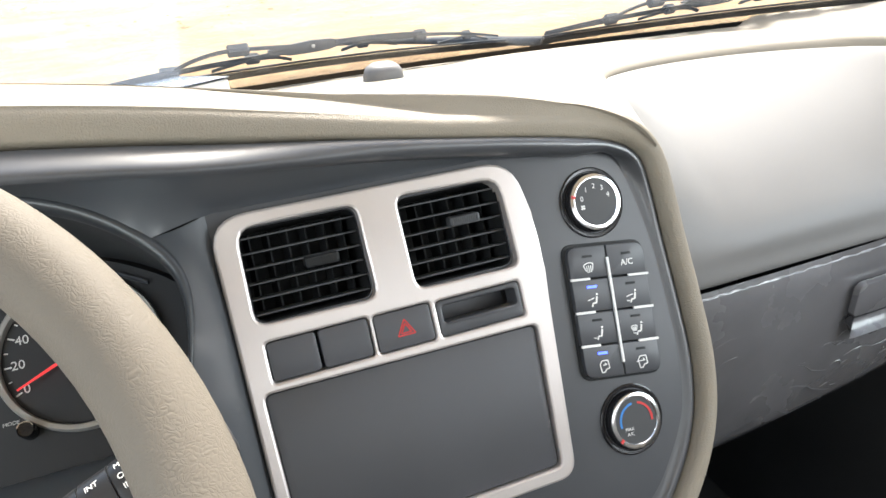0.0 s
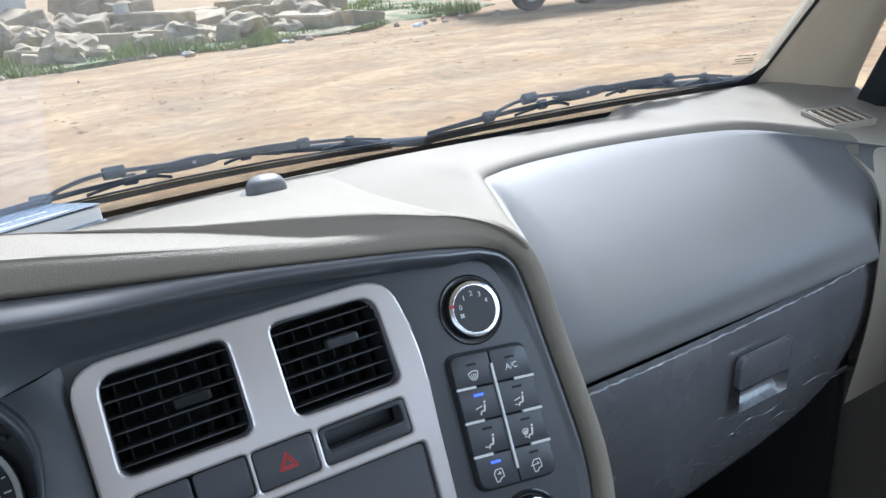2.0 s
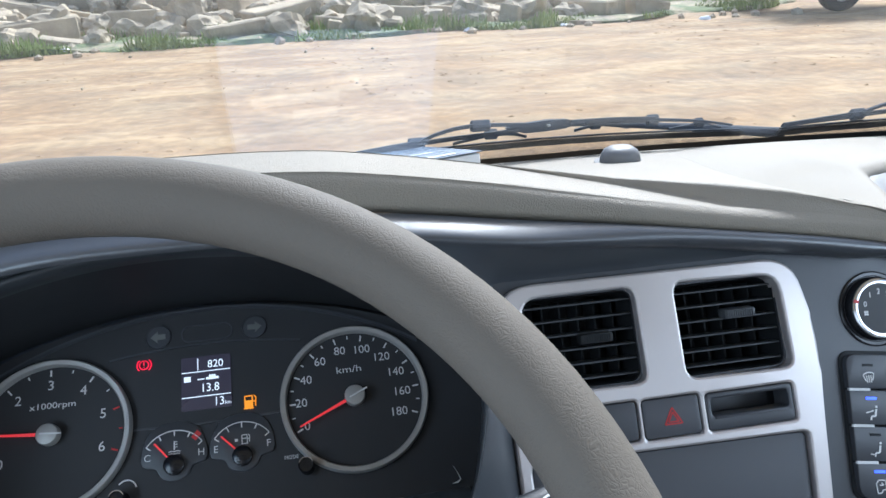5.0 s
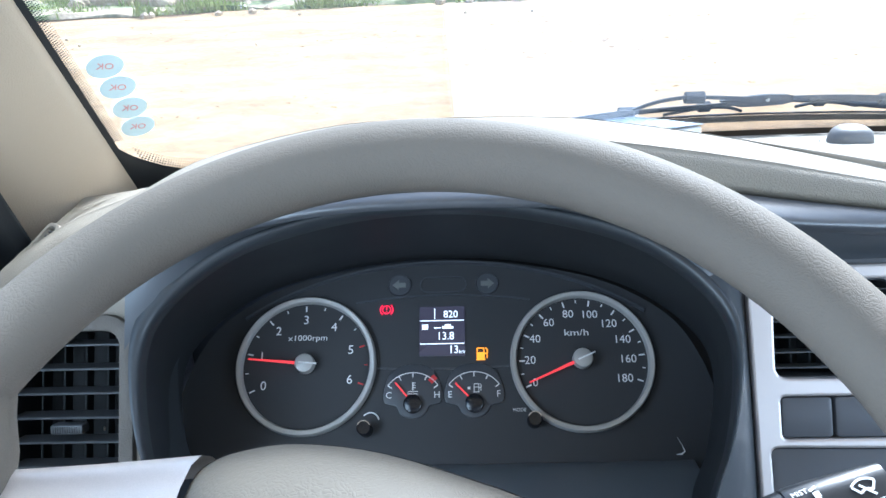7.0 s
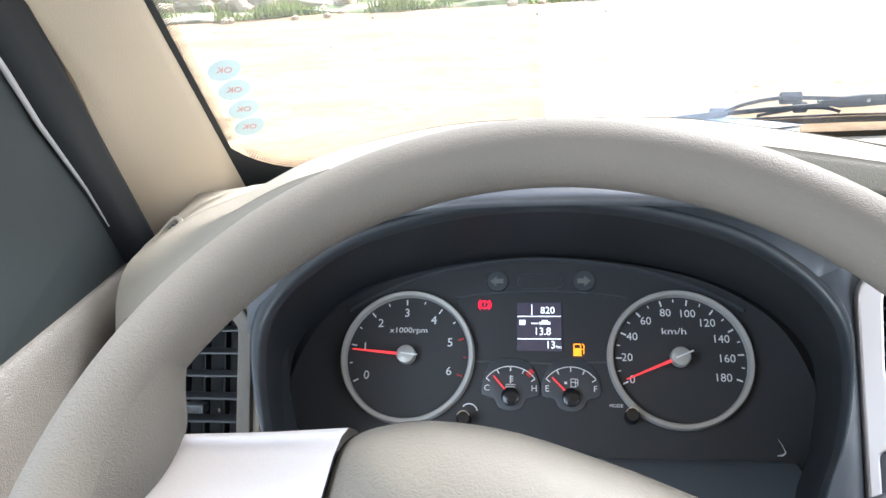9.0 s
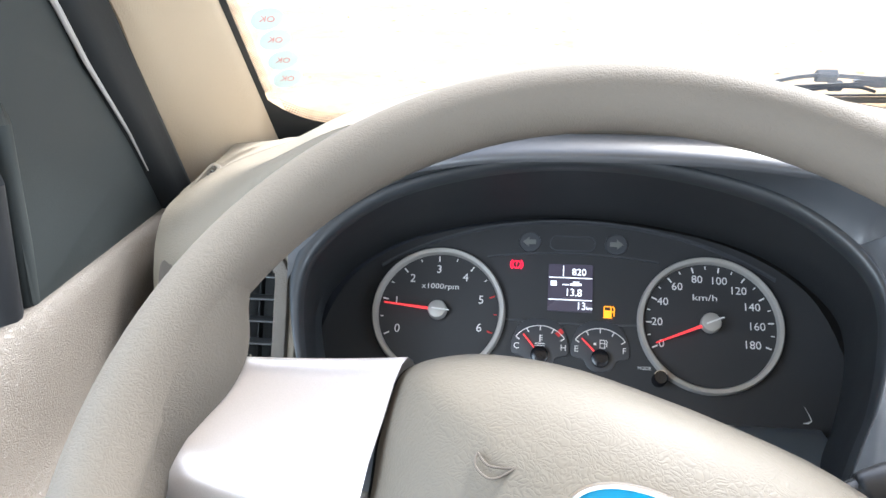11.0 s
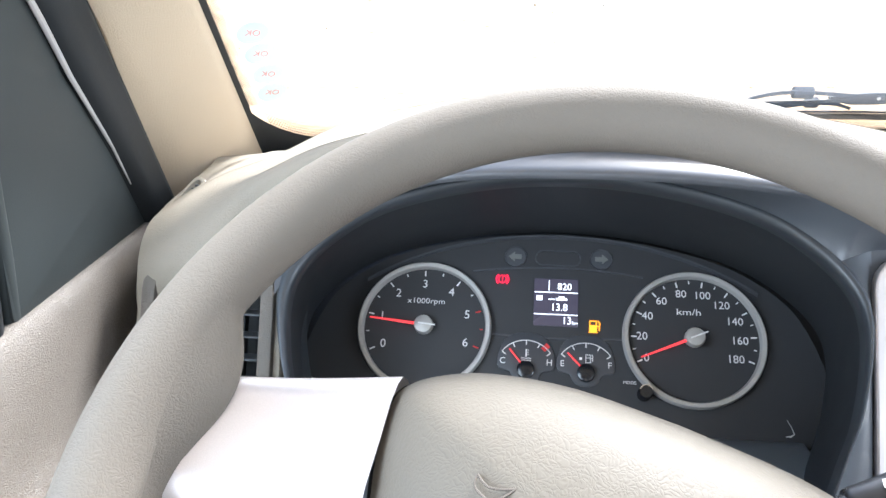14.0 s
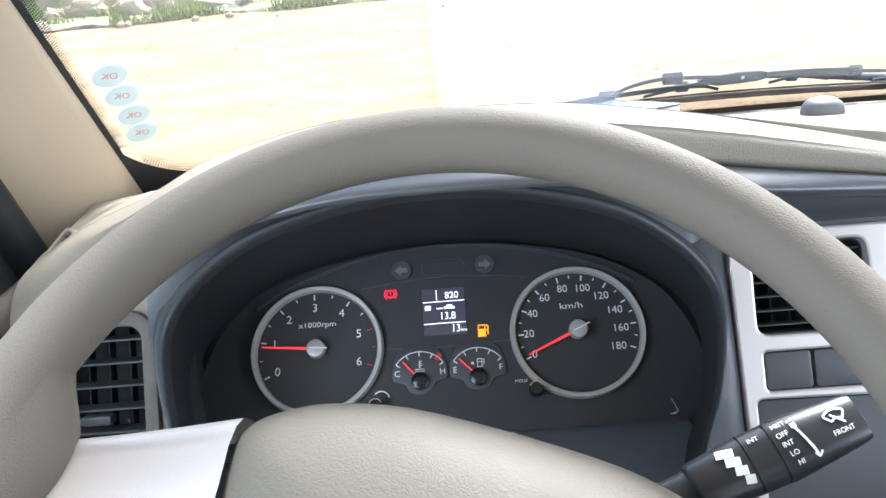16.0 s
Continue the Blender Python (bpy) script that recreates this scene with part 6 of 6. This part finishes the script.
    low = [(0.435, 0.0270), (0.455, 0.0225), (0.485, 0.0175), (0.53, 0.0180), (0.575, 0.0205), (0.590, 0.0240)]
    top = [(0.435, 0.0310), (0.455, 0.0345), (0.485, 0.0375), (0.53, 0.0405), (0.575, 0.0395), (0.590, 0.0360)]
    loft(bm, [[P(a[0] * L, a[1], 0.018), P(b[0] * L, b[1], 0.018), P(b[0] * L, b[1] - 0.001, 0.026), P(a[0] * L, a[1] + 0.001, 0.026)] for a, b in zip(low, top)], closed=True, cap=True)
    plate_part = part("arm_plate", bm, WIPER, w, "broad black arm plate", smooth=False)
    bm = bmesh.new()
    disc(bm, (0, 0, 0), 0.0022, 0.0018, 0.002, 12)
    part("rivet", bm, RING, plate_part, "small steel rivet", m=Matrix.Translation(P(0.535 * L, 0.031, 0.0175)) @ pose(0, 0, 0, 130))
    bm = bmesh.new()
    tube(bm, [P(0.56 * L, 0.028, 0.027), P(0.68 * L, 0.022, 0.028), P(0.88 * L, 0.008, 0.028), P(L + 0.06, -0.006, 0.022)], [0.004, 0.0045, 0.007, 0.0095], 10, 0.7)
    part("arm", bm, WIPER, w, "black wiper arm")
    return w


wiper(0.085, 1.3225, 0.612, 1.3175, "black framed wiper parked along the windscreen base", 0.37)
wiper(0.655, 1.3175, 1.013, 1.3580, "black framed wiper parked along the windscreen base", 0.34)

# ---------- doors ----------
def door(name, side, label):
    x0 = -0.33 if side < 0 else MID * 2 + 0.33
    d = thing(name, pose(0, 0, 0), label, "door", kind="structure")
    o = side
    # trim panel: ledge and face
    bm = bmesh.new()
    rows = []
    for y in [0.22 - 1.4 * i / 40 for i in range(41)]:
        zb = 1.318
        swell = 0.012 * math.exp(-((y + 0.25) / 0.2) ** 2)
        arm = max(0.0, min(1.0, (-0.05 - y) / 0.22))
        p = [(0.035, zb - 0.01), (0.008, zb + 0.001), (-0.004, zb - 0.003), (-0.008 - 0.012 * arm, zb - 0.03), (-0.010 - 0.030 * arm, zb - 0.075), (-0.012 - 0.045 * arm - swell, zb - 0.11), (-0.012 - 0.05 * arm - swell, zb - 0.15), (-0.012 - 0.045 * arm, zb - 0.23), (0.0, zb - 0.36), (0.01, zb - 0.85)]
        rows.append([(x0 + o * a, y, z) for _, a, z in catmull([(0, a, z) for a, z in p], 3)])
    loft(bm, rows)
    part("trim_panel", bm, GREY, d, "beige-grey grained door trim")
    # black mirror-corner panel
    bm = bmesh.new()
    tri = [(-0.137, 1.317), (0.036, 1.317), (0.010, 1.365), (-0.034, 1.448), (-0.049, 1.486), (-0.192, 1.79), (-0.245, 1.79), (-0.112, 1.50)]
    plate(bm, soften(tri, [0.006, 0.004, 0.01, 0.01, 0.01, 0.004, 0.004, 0.02], 3), [], -0.004, 0.004, 0.0015)
    part("corner_panel", bm, CORNER, d, "black triangular mirror-corner panel", m=Matrix(((0, 0, -o, x0 + o * 0.006), (1, 0, 0, 0), (0, 1, 0, 0), (0, 0, 0, 1))))
    bm = bmesh.new()
    tube(bm, [(x0 - o * 0.001, 0.013, 1.357), (x0 - o * 0.001, -0.001, 1.391), (x0 - o * 0.001, -0.032, 1.448), (x0 - o * 0.001, -0.049, 1.487), (x0 - o * 0.001, -0.200, 1.79)], [0.0005, 0.0012, 0.0018, 0.0022, 0.0024], 8)
    part("edge_strip", bm, DOOR_PAINT, d, "pale strip of door frame")
    # rounded rear edge of the corner panel, then the window channel
    bm = bmesh.new()
    tube(bm, [(x0 + o * 0.008, -0.133, 1.310), (x0 + o * 0.007, -0.126, 1.36), (x0 + o * 0.006, -0.117, 1.43), (x0 + o * 0.006, -0.111, 1.50), (x0 + o * 0.008, -0.125, 1.54)], [0.0060, 0.0065, 0.0065, 0.0060, 0.005], 16, 1.0)
    part("corner_roll", bm, CORNER, d, "rounded edge of the corner panel")
    bm = bmesh.new()
    tube(bm, [(x0 + o * 0.014, -0.156, 1.290), (x0 + o * 0.010, -0.138, 1.40), (x0 + o * 0.008, -0.126, 1.50), (x0 + o * 0.008, -0.170, 1.62), (x0 + o * 0.008, -0.235, 1.80)], [0.013, 0.012, 0.011, 0.011, 0.011], 14, 0.9)
    part("window_channel", bm, RUBBER, d, "black rubber window channel")
    # door seal along the pillar
    bm = bmesh.new()
    rows = []
    for z in [1.296 + 0.62 * i / 24 for i in range(25)]:
        y = 0.050 - 0.41 * (z - 1.34) - 0.05 * max(0.0, z - 1.5)
        wv = 0.030 + 0.06 * min(0.1, max(0.0, z - 1.38))
        rows.append([(x0 + o * 0.006, y - wv - 0.004, z), (x0 - o * 0.001, y - wv, z), (x0 - o * 0.0075, y - wv * 0.86, z), (x0 - o * 0.0105, y - wv * 0.52, z), (x0 - o * 0.0100, y - wv * 0.40, z), (x0 - o * 0.0125, y - wv * 0.12, z), (x0 - o * 0.0120, y + 0.001, z), (x0 + o * 0.01, y + 0.012, z)])
    loft(bm, rows)
    part("door_seal", bm, SEAL, d, "black rubber door seal", angle=120)
    # glass and frame behind
    bm = bmesh.new()
    plate(bm, [(-1.0, 1.31), (-0.11, 1.31), (-0.03, 1.50), (-0.13, 1.80), (-1.0, 1.80)], [], -0.002, 0.002)
    g = part("window_pane", bm, SIDE_GLASS, d, "clear side window glass", m=Matrix(((0, 0, -o, x0 + o * 0.03), (1, 0, 0, 0), (0, 1, 0, 0), (0, 0, 0, 1))))
    g.visible_shadow = False
    bm = bmesh.new()
    tube(bm, [(x0 + o * 0.02, -0.13, 1.81), (x0 + o * 0.03, -0.5, 1.84), (x0 + o * 0.03, -1.05, 1.82), (x0 + o * 0.02, -1.08, 1.3)], 0.03, 10)
    part("upper_frame", bm, BLACK, d, "black upper window frame")
    bm = bmesh.new()
    box(bm, (x0 + o * 0.06, -0.33, 0.86), (0.03, 1.0, 0.9), 0.005)
    box(bm, (x0 + o * 0.05, -1.17, 1.6), (0.05, 0.2, 0.66), 0.01)
    box(bm, (x0 + o * 0.04, 0.34, 0.90), (0.05, 0.36, 0.56), 0.01)
    part("outer_skin", bm, GREY_SMOOTH, d)
    return d


door("door_1", -1, "closed driver's door with grey trim and black mirror corner")
door("door_2", 1, "closed passenger door with grey trim and black mirror corner")


def footwell():
    c = thing("trim", pose(0, 0, 0), "dark footwell side panel", "trim panel", kind="structure")
    bm = bmesh.new()
    box(bm, (1.03, 0.18, 0.75), (0.02, 0.36, 0.62), 0.004)
    part("panel", bm, RUBBER, c)
    t = thing("paper_tag", pose(0.965, 0.03, 1.000, 20, 10, -12), "small green plastic tag hanging under the glovebox", "tag")
    bm = bmesh.new()
    plate(bm, rrect(0.055, 0.022, 0.003, 3), [], 0, 0.0012)
    part("card", bm, material("green_tag", (0.10, 0.42, 0.36), 0.4, blotch=0.1), t)
    bm = bmesh.new()
    tube(bm, [(0.02, 0.0, 0.001), (0.03, 0.02, 0.03), (0.03, 0.03, 0.06)], 0.0008, 6)
    part("string", bm, BLACK_MATT, t)


footwell()

# ---------- yard beyond the windscreen ----------
VERGE = material("weedy_soil", (0.12, 0.15, 0.055), 0.95, grain=0.3, grain_scale=10, bump=0.8, bump_scale=8, blotch=0.25, blotch_scale=1.5, second=(0.40, 0.31, 0.21), second_scale=0.9)
def rubble():
    rng = random.Random(11)
    spots = []
    for i in range(210):
        x = rng.uniform(-10, 8.5)
        y = 16.7 + rng.random() ** 1.1 * 7.5 + 0.06 * abs(x)
        spots.append((x, y, rng.uniform(0.25, 0.85) * (1.25 if rng.random() < 0.2 else 1)))
    for x, y, s in spots:
        bm = bmesh.new()
        if rng.random() < 0.45:
            box(bm, (0, 0, 0), (s * rng.uniform(1.6, 3.6), s * rng.uniform(0.7, 1.1), s * rng.uniform(0.5, 0.8)), 0.05 * s, 1)
            bmesh.ops.subdivide_edges(bm, edges=bm.edges[:], cuts=2, use_grid_fill=True)
            amp = 0.09
        else:
            bmesh.ops.create_icosphere(bm, subdivisions=3, radius=s * 0.6)
            bmesh.ops.scale(bm, vec=(rng.uniform(0.9, 1.5), rng.uniform(0.7, 1.1), rng.uniform(0.6, 0.9)), verts=bm.verts)
            amp = 0.3
        seed = rng.uniform(0, 90)
        for v in bm.verts:
            far = Vector((seed, 0, 0))
            v.co += v.co.normalized() * s * amp * (noise.noise(v.co * 2.2 / s + far) + 0.45 * noise.noise(v.co * 6.0 / s + far))
        ob = part("concrete_lump", bm, CONCRETE, m=pose(x, y, s * 0.22 + 0.10 * max(0.0, y - 17.5) * (1 if x < 4 else 0.3), rng.uniform(-14, 14), rng.uniform(-14, 14), rng.uniform(0, 360)), smooth=False)
        tagged(ob, "broken pale concrete lump on rough grass", "rubble", "rubble heap")


rubble()


def verge():
    bm = bmesh.new()
    rows = []
    for i in range(90):
        x = -16 + 29 * i / 89
        lim = 15.8 + 0.7 * noise.noise((x * 0.5, 0, 4)) + (0.35 * (x - 6) if x > 6 else 0)
        rows.append([(x, lim + (34 - lim) * (j / 24) ** 2, 0.012 if j == 0 else 0.05 + 0.10 * noise.noise((x * 0.8, j * 0.7, 2)) + 0.05 * min(1, j / 6)) for j in range(25)])
    loft(bm, rows)
    tagged(part("verge", bm, VERGE), "uneven weedy verge beyond the dirt yard", "verge", kind="structure")


verge()


def grass():
    rng = random.Random(5)
    verts, faces = [], []
    for i in range(42000):
        x = rng.uniform(-14, 12)
        lim = 15.7 + 0.7 * noise.noise((x * 0.5, 0, 4)) + (0.35 * (x - 6) if x > 6 else 0)
        y = lim + rng.random() ** 1.2 * 8
        if noise.noise((x * 0.6, y * 0.6, 9)) < -0.05:
            continue
        h, a = rng.uniform(0.05, 0.16) * (2.4 if noise.noise((x * 0.9, y * 0.9, 5)) > 0.12 else 1.0), rng.uniform(0, 6.28)
        w = rng.uniform(0.015, 0.04)
        n = len(verts)
        lx, ly = rng.uniform(-0.1, 0.1), rng.uniform(-0.1, 0.1)
        verts += [(x - w * math.cos(a), y - w * math.sin(a), 0.02), (x + w * math.cos(a), y + w * math.sin(a), 0.02), (x + lx, y + ly, h + 0.05)]
        faces.append((n, n + 1, n + 2))
    me = bpy.data.meshes.new("grass")
    me.from_pydata(verts, [], faces)
    tagged(part("grass", me, GRASS), "rough green grass along the yard's edge", "grass", kind="stuff")


grass()


def litter():
    rng = random.Random(9)
    white = material("white_litter", (0.7, 0.7, 0.7), 0.6, blotch=0.1)
    for x, y, s in ((1.3, 16.9, 0.16), (-3.2, 17.2, 0.2), (-0.2, 16.4, 0.12), (5.5, 15.7, 0.1), (3.4, 15.9, 0.1), (8.6, 15.3, 0.13), (-5, 16.2, 0.15)):
        bm = bmesh.new()
        bmesh.ops.create_icosphere(bm, subdivisions=2, radius=s)
        for v in bm.verts:
            v.co *= 1 + 0.6 * noise.noise(v.co * 12 + Vector((x, y, 0)))
            v.co.z = max(-0.02, v.co.z * 0.5)
        tagged(part("litter", bm, white, m=pose(x, y, 0.03)), "crumpled white plastic litter on the dirt", "litter", "litter")
    for i in range(62):
        s = rng.uniform(0.015, 0.04) if i < 12 else rng.uniform(0.05, 0.14)
        bm = bmesh.new()
        bmesh.ops.create_icosphere(bm, subdivisions=1, radius=s)
        for v in bm.verts:
            v.co *= 1 + 0.4 * noise.noise(v.co * 20 + Vector((i, 0, 0)))
        tagged(part("stone", bm, CONCRETE, m=pose(rng.uniform(-7, 11), rng.uniform(9.0, 15.5) if i < 12 else rng.uniform(15.2, 17.8), s * 0.2), smooth=False), "small stone lying on the dirt", "stone", "stones on the dirt")


litter()


def clods():
    """Loose clods and crumbs strewn over the dirt."""
    rng = random.Random(21)
    verts, faces = [], []
    for i in range(2600):
        x, y = rng.uniform(-9, 14), 4.0 + 11.6 * rng.random() ** 0.8
        if noise.noise((x * 0.35, y * 0.9, 12)) < rng.uniform(-0.1, 0.4):
            continue
        r = 0.012 + 0.030 * rng.random() ** 3
        z = ground_z(x, y)
        n = len(verts)
        a0 = rng.uniform(0, 6.28)
        for k in range(6):
            a = a0 + k * 1.047
            verts.append((x + r * rng.uniform(1.4, 2.6) * math.cos(a), y + r * rng.uniform(1.4, 2.6) * math.sin(a), z - 0.006))
        for k in range(3):
            a = a0 + k * 2.094
            verts.append((x + r * 0.7 * math.cos(a), y + r * 0.7 * math.sin(a), z + 0.003 + r * rng.uniform(0.1, 0.35)))
        faces += [(n, n + 1, n + 6), (n + 1, n + 2, n + 7), (n + 1, n + 7, n + 6), (n + 2, n + 3, n + 7), (n + 3, n + 4, n + 8), (n + 3, n + 8, n + 7), (n + 4, n + 5, n + 8), (n + 5, n, n + 6), (n + 5, n + 6, n + 8), (n + 6, n + 7, n + 8)]
    me = bpy.data.meshes.new("clods")
    me.from_pydata(verts, [], faces)
    tagged(part("dirt_clods", me, DIRT), "loose dry clods of sandy dirt", "dirt clods", kind="stuff")


clods()


def far_truck():
    t = thing("parked_truck", pose(12.1, 15.7, 0, 0, 0, -6), "large parked truck with dark tyres, lower part showing", "truck")
    tyre = material("truck_tyre", (0.025, 0.025, 0.026), 0.8, bump=0.3, bump_scale=30)
    for x in (0.0, 1.75, 3.05, 4.3, 7.5):
        bm = bmesh.new()
        lathe(bm, [(0.28, -0.14), (0.46, -0.15), (0.50, -0.11), (0.51, 0.0), (0.50, 0.11), (0.46, 0.15), (0.28, 0.14)], 40)
        w = part("wheel", bm, tyre, t, "dusty black truck tyre", m=pose(x, 0, 0.5, 90))
        bm = bmesh.new()
        lathe(bm, [(0.0, 0.06), (0.12, 0.08), (0.14, 0.05), (0.27, 0.02), (0.29, 0.13)], 32)
        part("rim", bm, RING, w)
    bm = bmesh.new()
    box(bm, (3.5, 0.9, 0.85), (9.5, 1.2, 0.3), 0.03)
    part("chassis", bm, BLACK_MATT, t)
    bm = bmesh.new()
    box(bm, (3.5, 1.0, 1.9), (9.8, 2.2, 1.7), 0.04)
    part("body", bm, material("truck_paint", (0.25, 0.28, 0.32), 0.5, blotch=0.1), t)
    bm = bmesh.new()
    box(bm, (-0.95, 0.1, 0.62), (0.7, 0.6, 0.5), 0.06, 3)
    part("fuel_tank", bm, BLACK_MATT, t)


far_truck()


def far_wall():
    h = thing("low_building", pose(-6.5, 24.5, 0), "low pale building with an orange base behind the rubble", "building")
    bm = bmesh.new()
    box(bm, (0, 0, 1.8), (15, 0.3, 2.8), 0.02)
    part("wall", bm, WHITEWALL, h)
    bm = bmesh.new()
    box(bm, (0, -0.2, 0.45), (15.2, 0.3, 0.90), 0.03)
    part("plinth", bm, material("orange_brick_plinth", (0.42, 0.2, 0.1), 0.85, blotch=0.2, blotch_scale=3, grain=0.1, grain_scale=20), h, "orange brick base")
    bm = bmesh.new()
    box(bm, (0, 0, 3.3), (15.6, 1.0, 0.16), 0.03)
    part("roof", bm, material("roof_sheet", (0.3, 0.32, 0.34), 0.6, blotch=0.1), h)
    for x in (-5.5, -2.0, 1.5, 5.0):
        bm = bmesh.new()
        plate(bm, rrect(1.3, 1.2, 0.02, 2), [rrect(1.12, 1.02, 0.01, 2)], 0, 0.06)
        w = part("window", bm, WHITE_INK, h, m=pose(x, -0.19, 2.3, 90))
        bm = bmesh.new()
        plate(bm, rrect(1.13, 1.03, 0.01, 2), [], 0.01, 0.02)
        part("pane", bm, BLACK_GLOSS, w)
    for i, (x, y, c) in enumerate(((-0.4, 20.6, (0.55, 0.02, 0.03)), (-3.1, 21.5, (0.62, 0.66, 0.68)), (3.0, 20.8, (0.6, 0.58, 0.52)))):
        bm = bmesh.new()
        tube(bm, [(0, 0, 0), (0.02, 0, 0.5), (0, 0.02, 1.0)], [0.22, 0.2, 0.18], 12)
        tagged(part("barrel", bm, material("barrel_paint_" + "abc"[i], c, 0.6, blotch=0.15), m=pose(x, y, 0)), ("red", "pale grey", "cream")[i] + " painted barrel standing among rubble", "barrel", "barrels")
    rng = random.Random(3)
    for i in range(7):
        bm = bmesh.new()
        box(bm, (0, 0, 0), (rng.uniform(2.2, 3.6), 0.22, 0.2), 0.02, 1)
        tagged(part("concrete_beam", bm, CONCRETE, m=pose(-6 + 2.1 * i + rng.uniform(-0.5, 0.5), 19.4 + rng.uniform(-0.6, 0.9), 0.12 + 0.12 * (i % 2), 0, rng.uniform(-4, 4), rng.uniform(-16, 16))), "long broken concrete beam lying in grass", "rubble", "concrete beams")


far_wall()
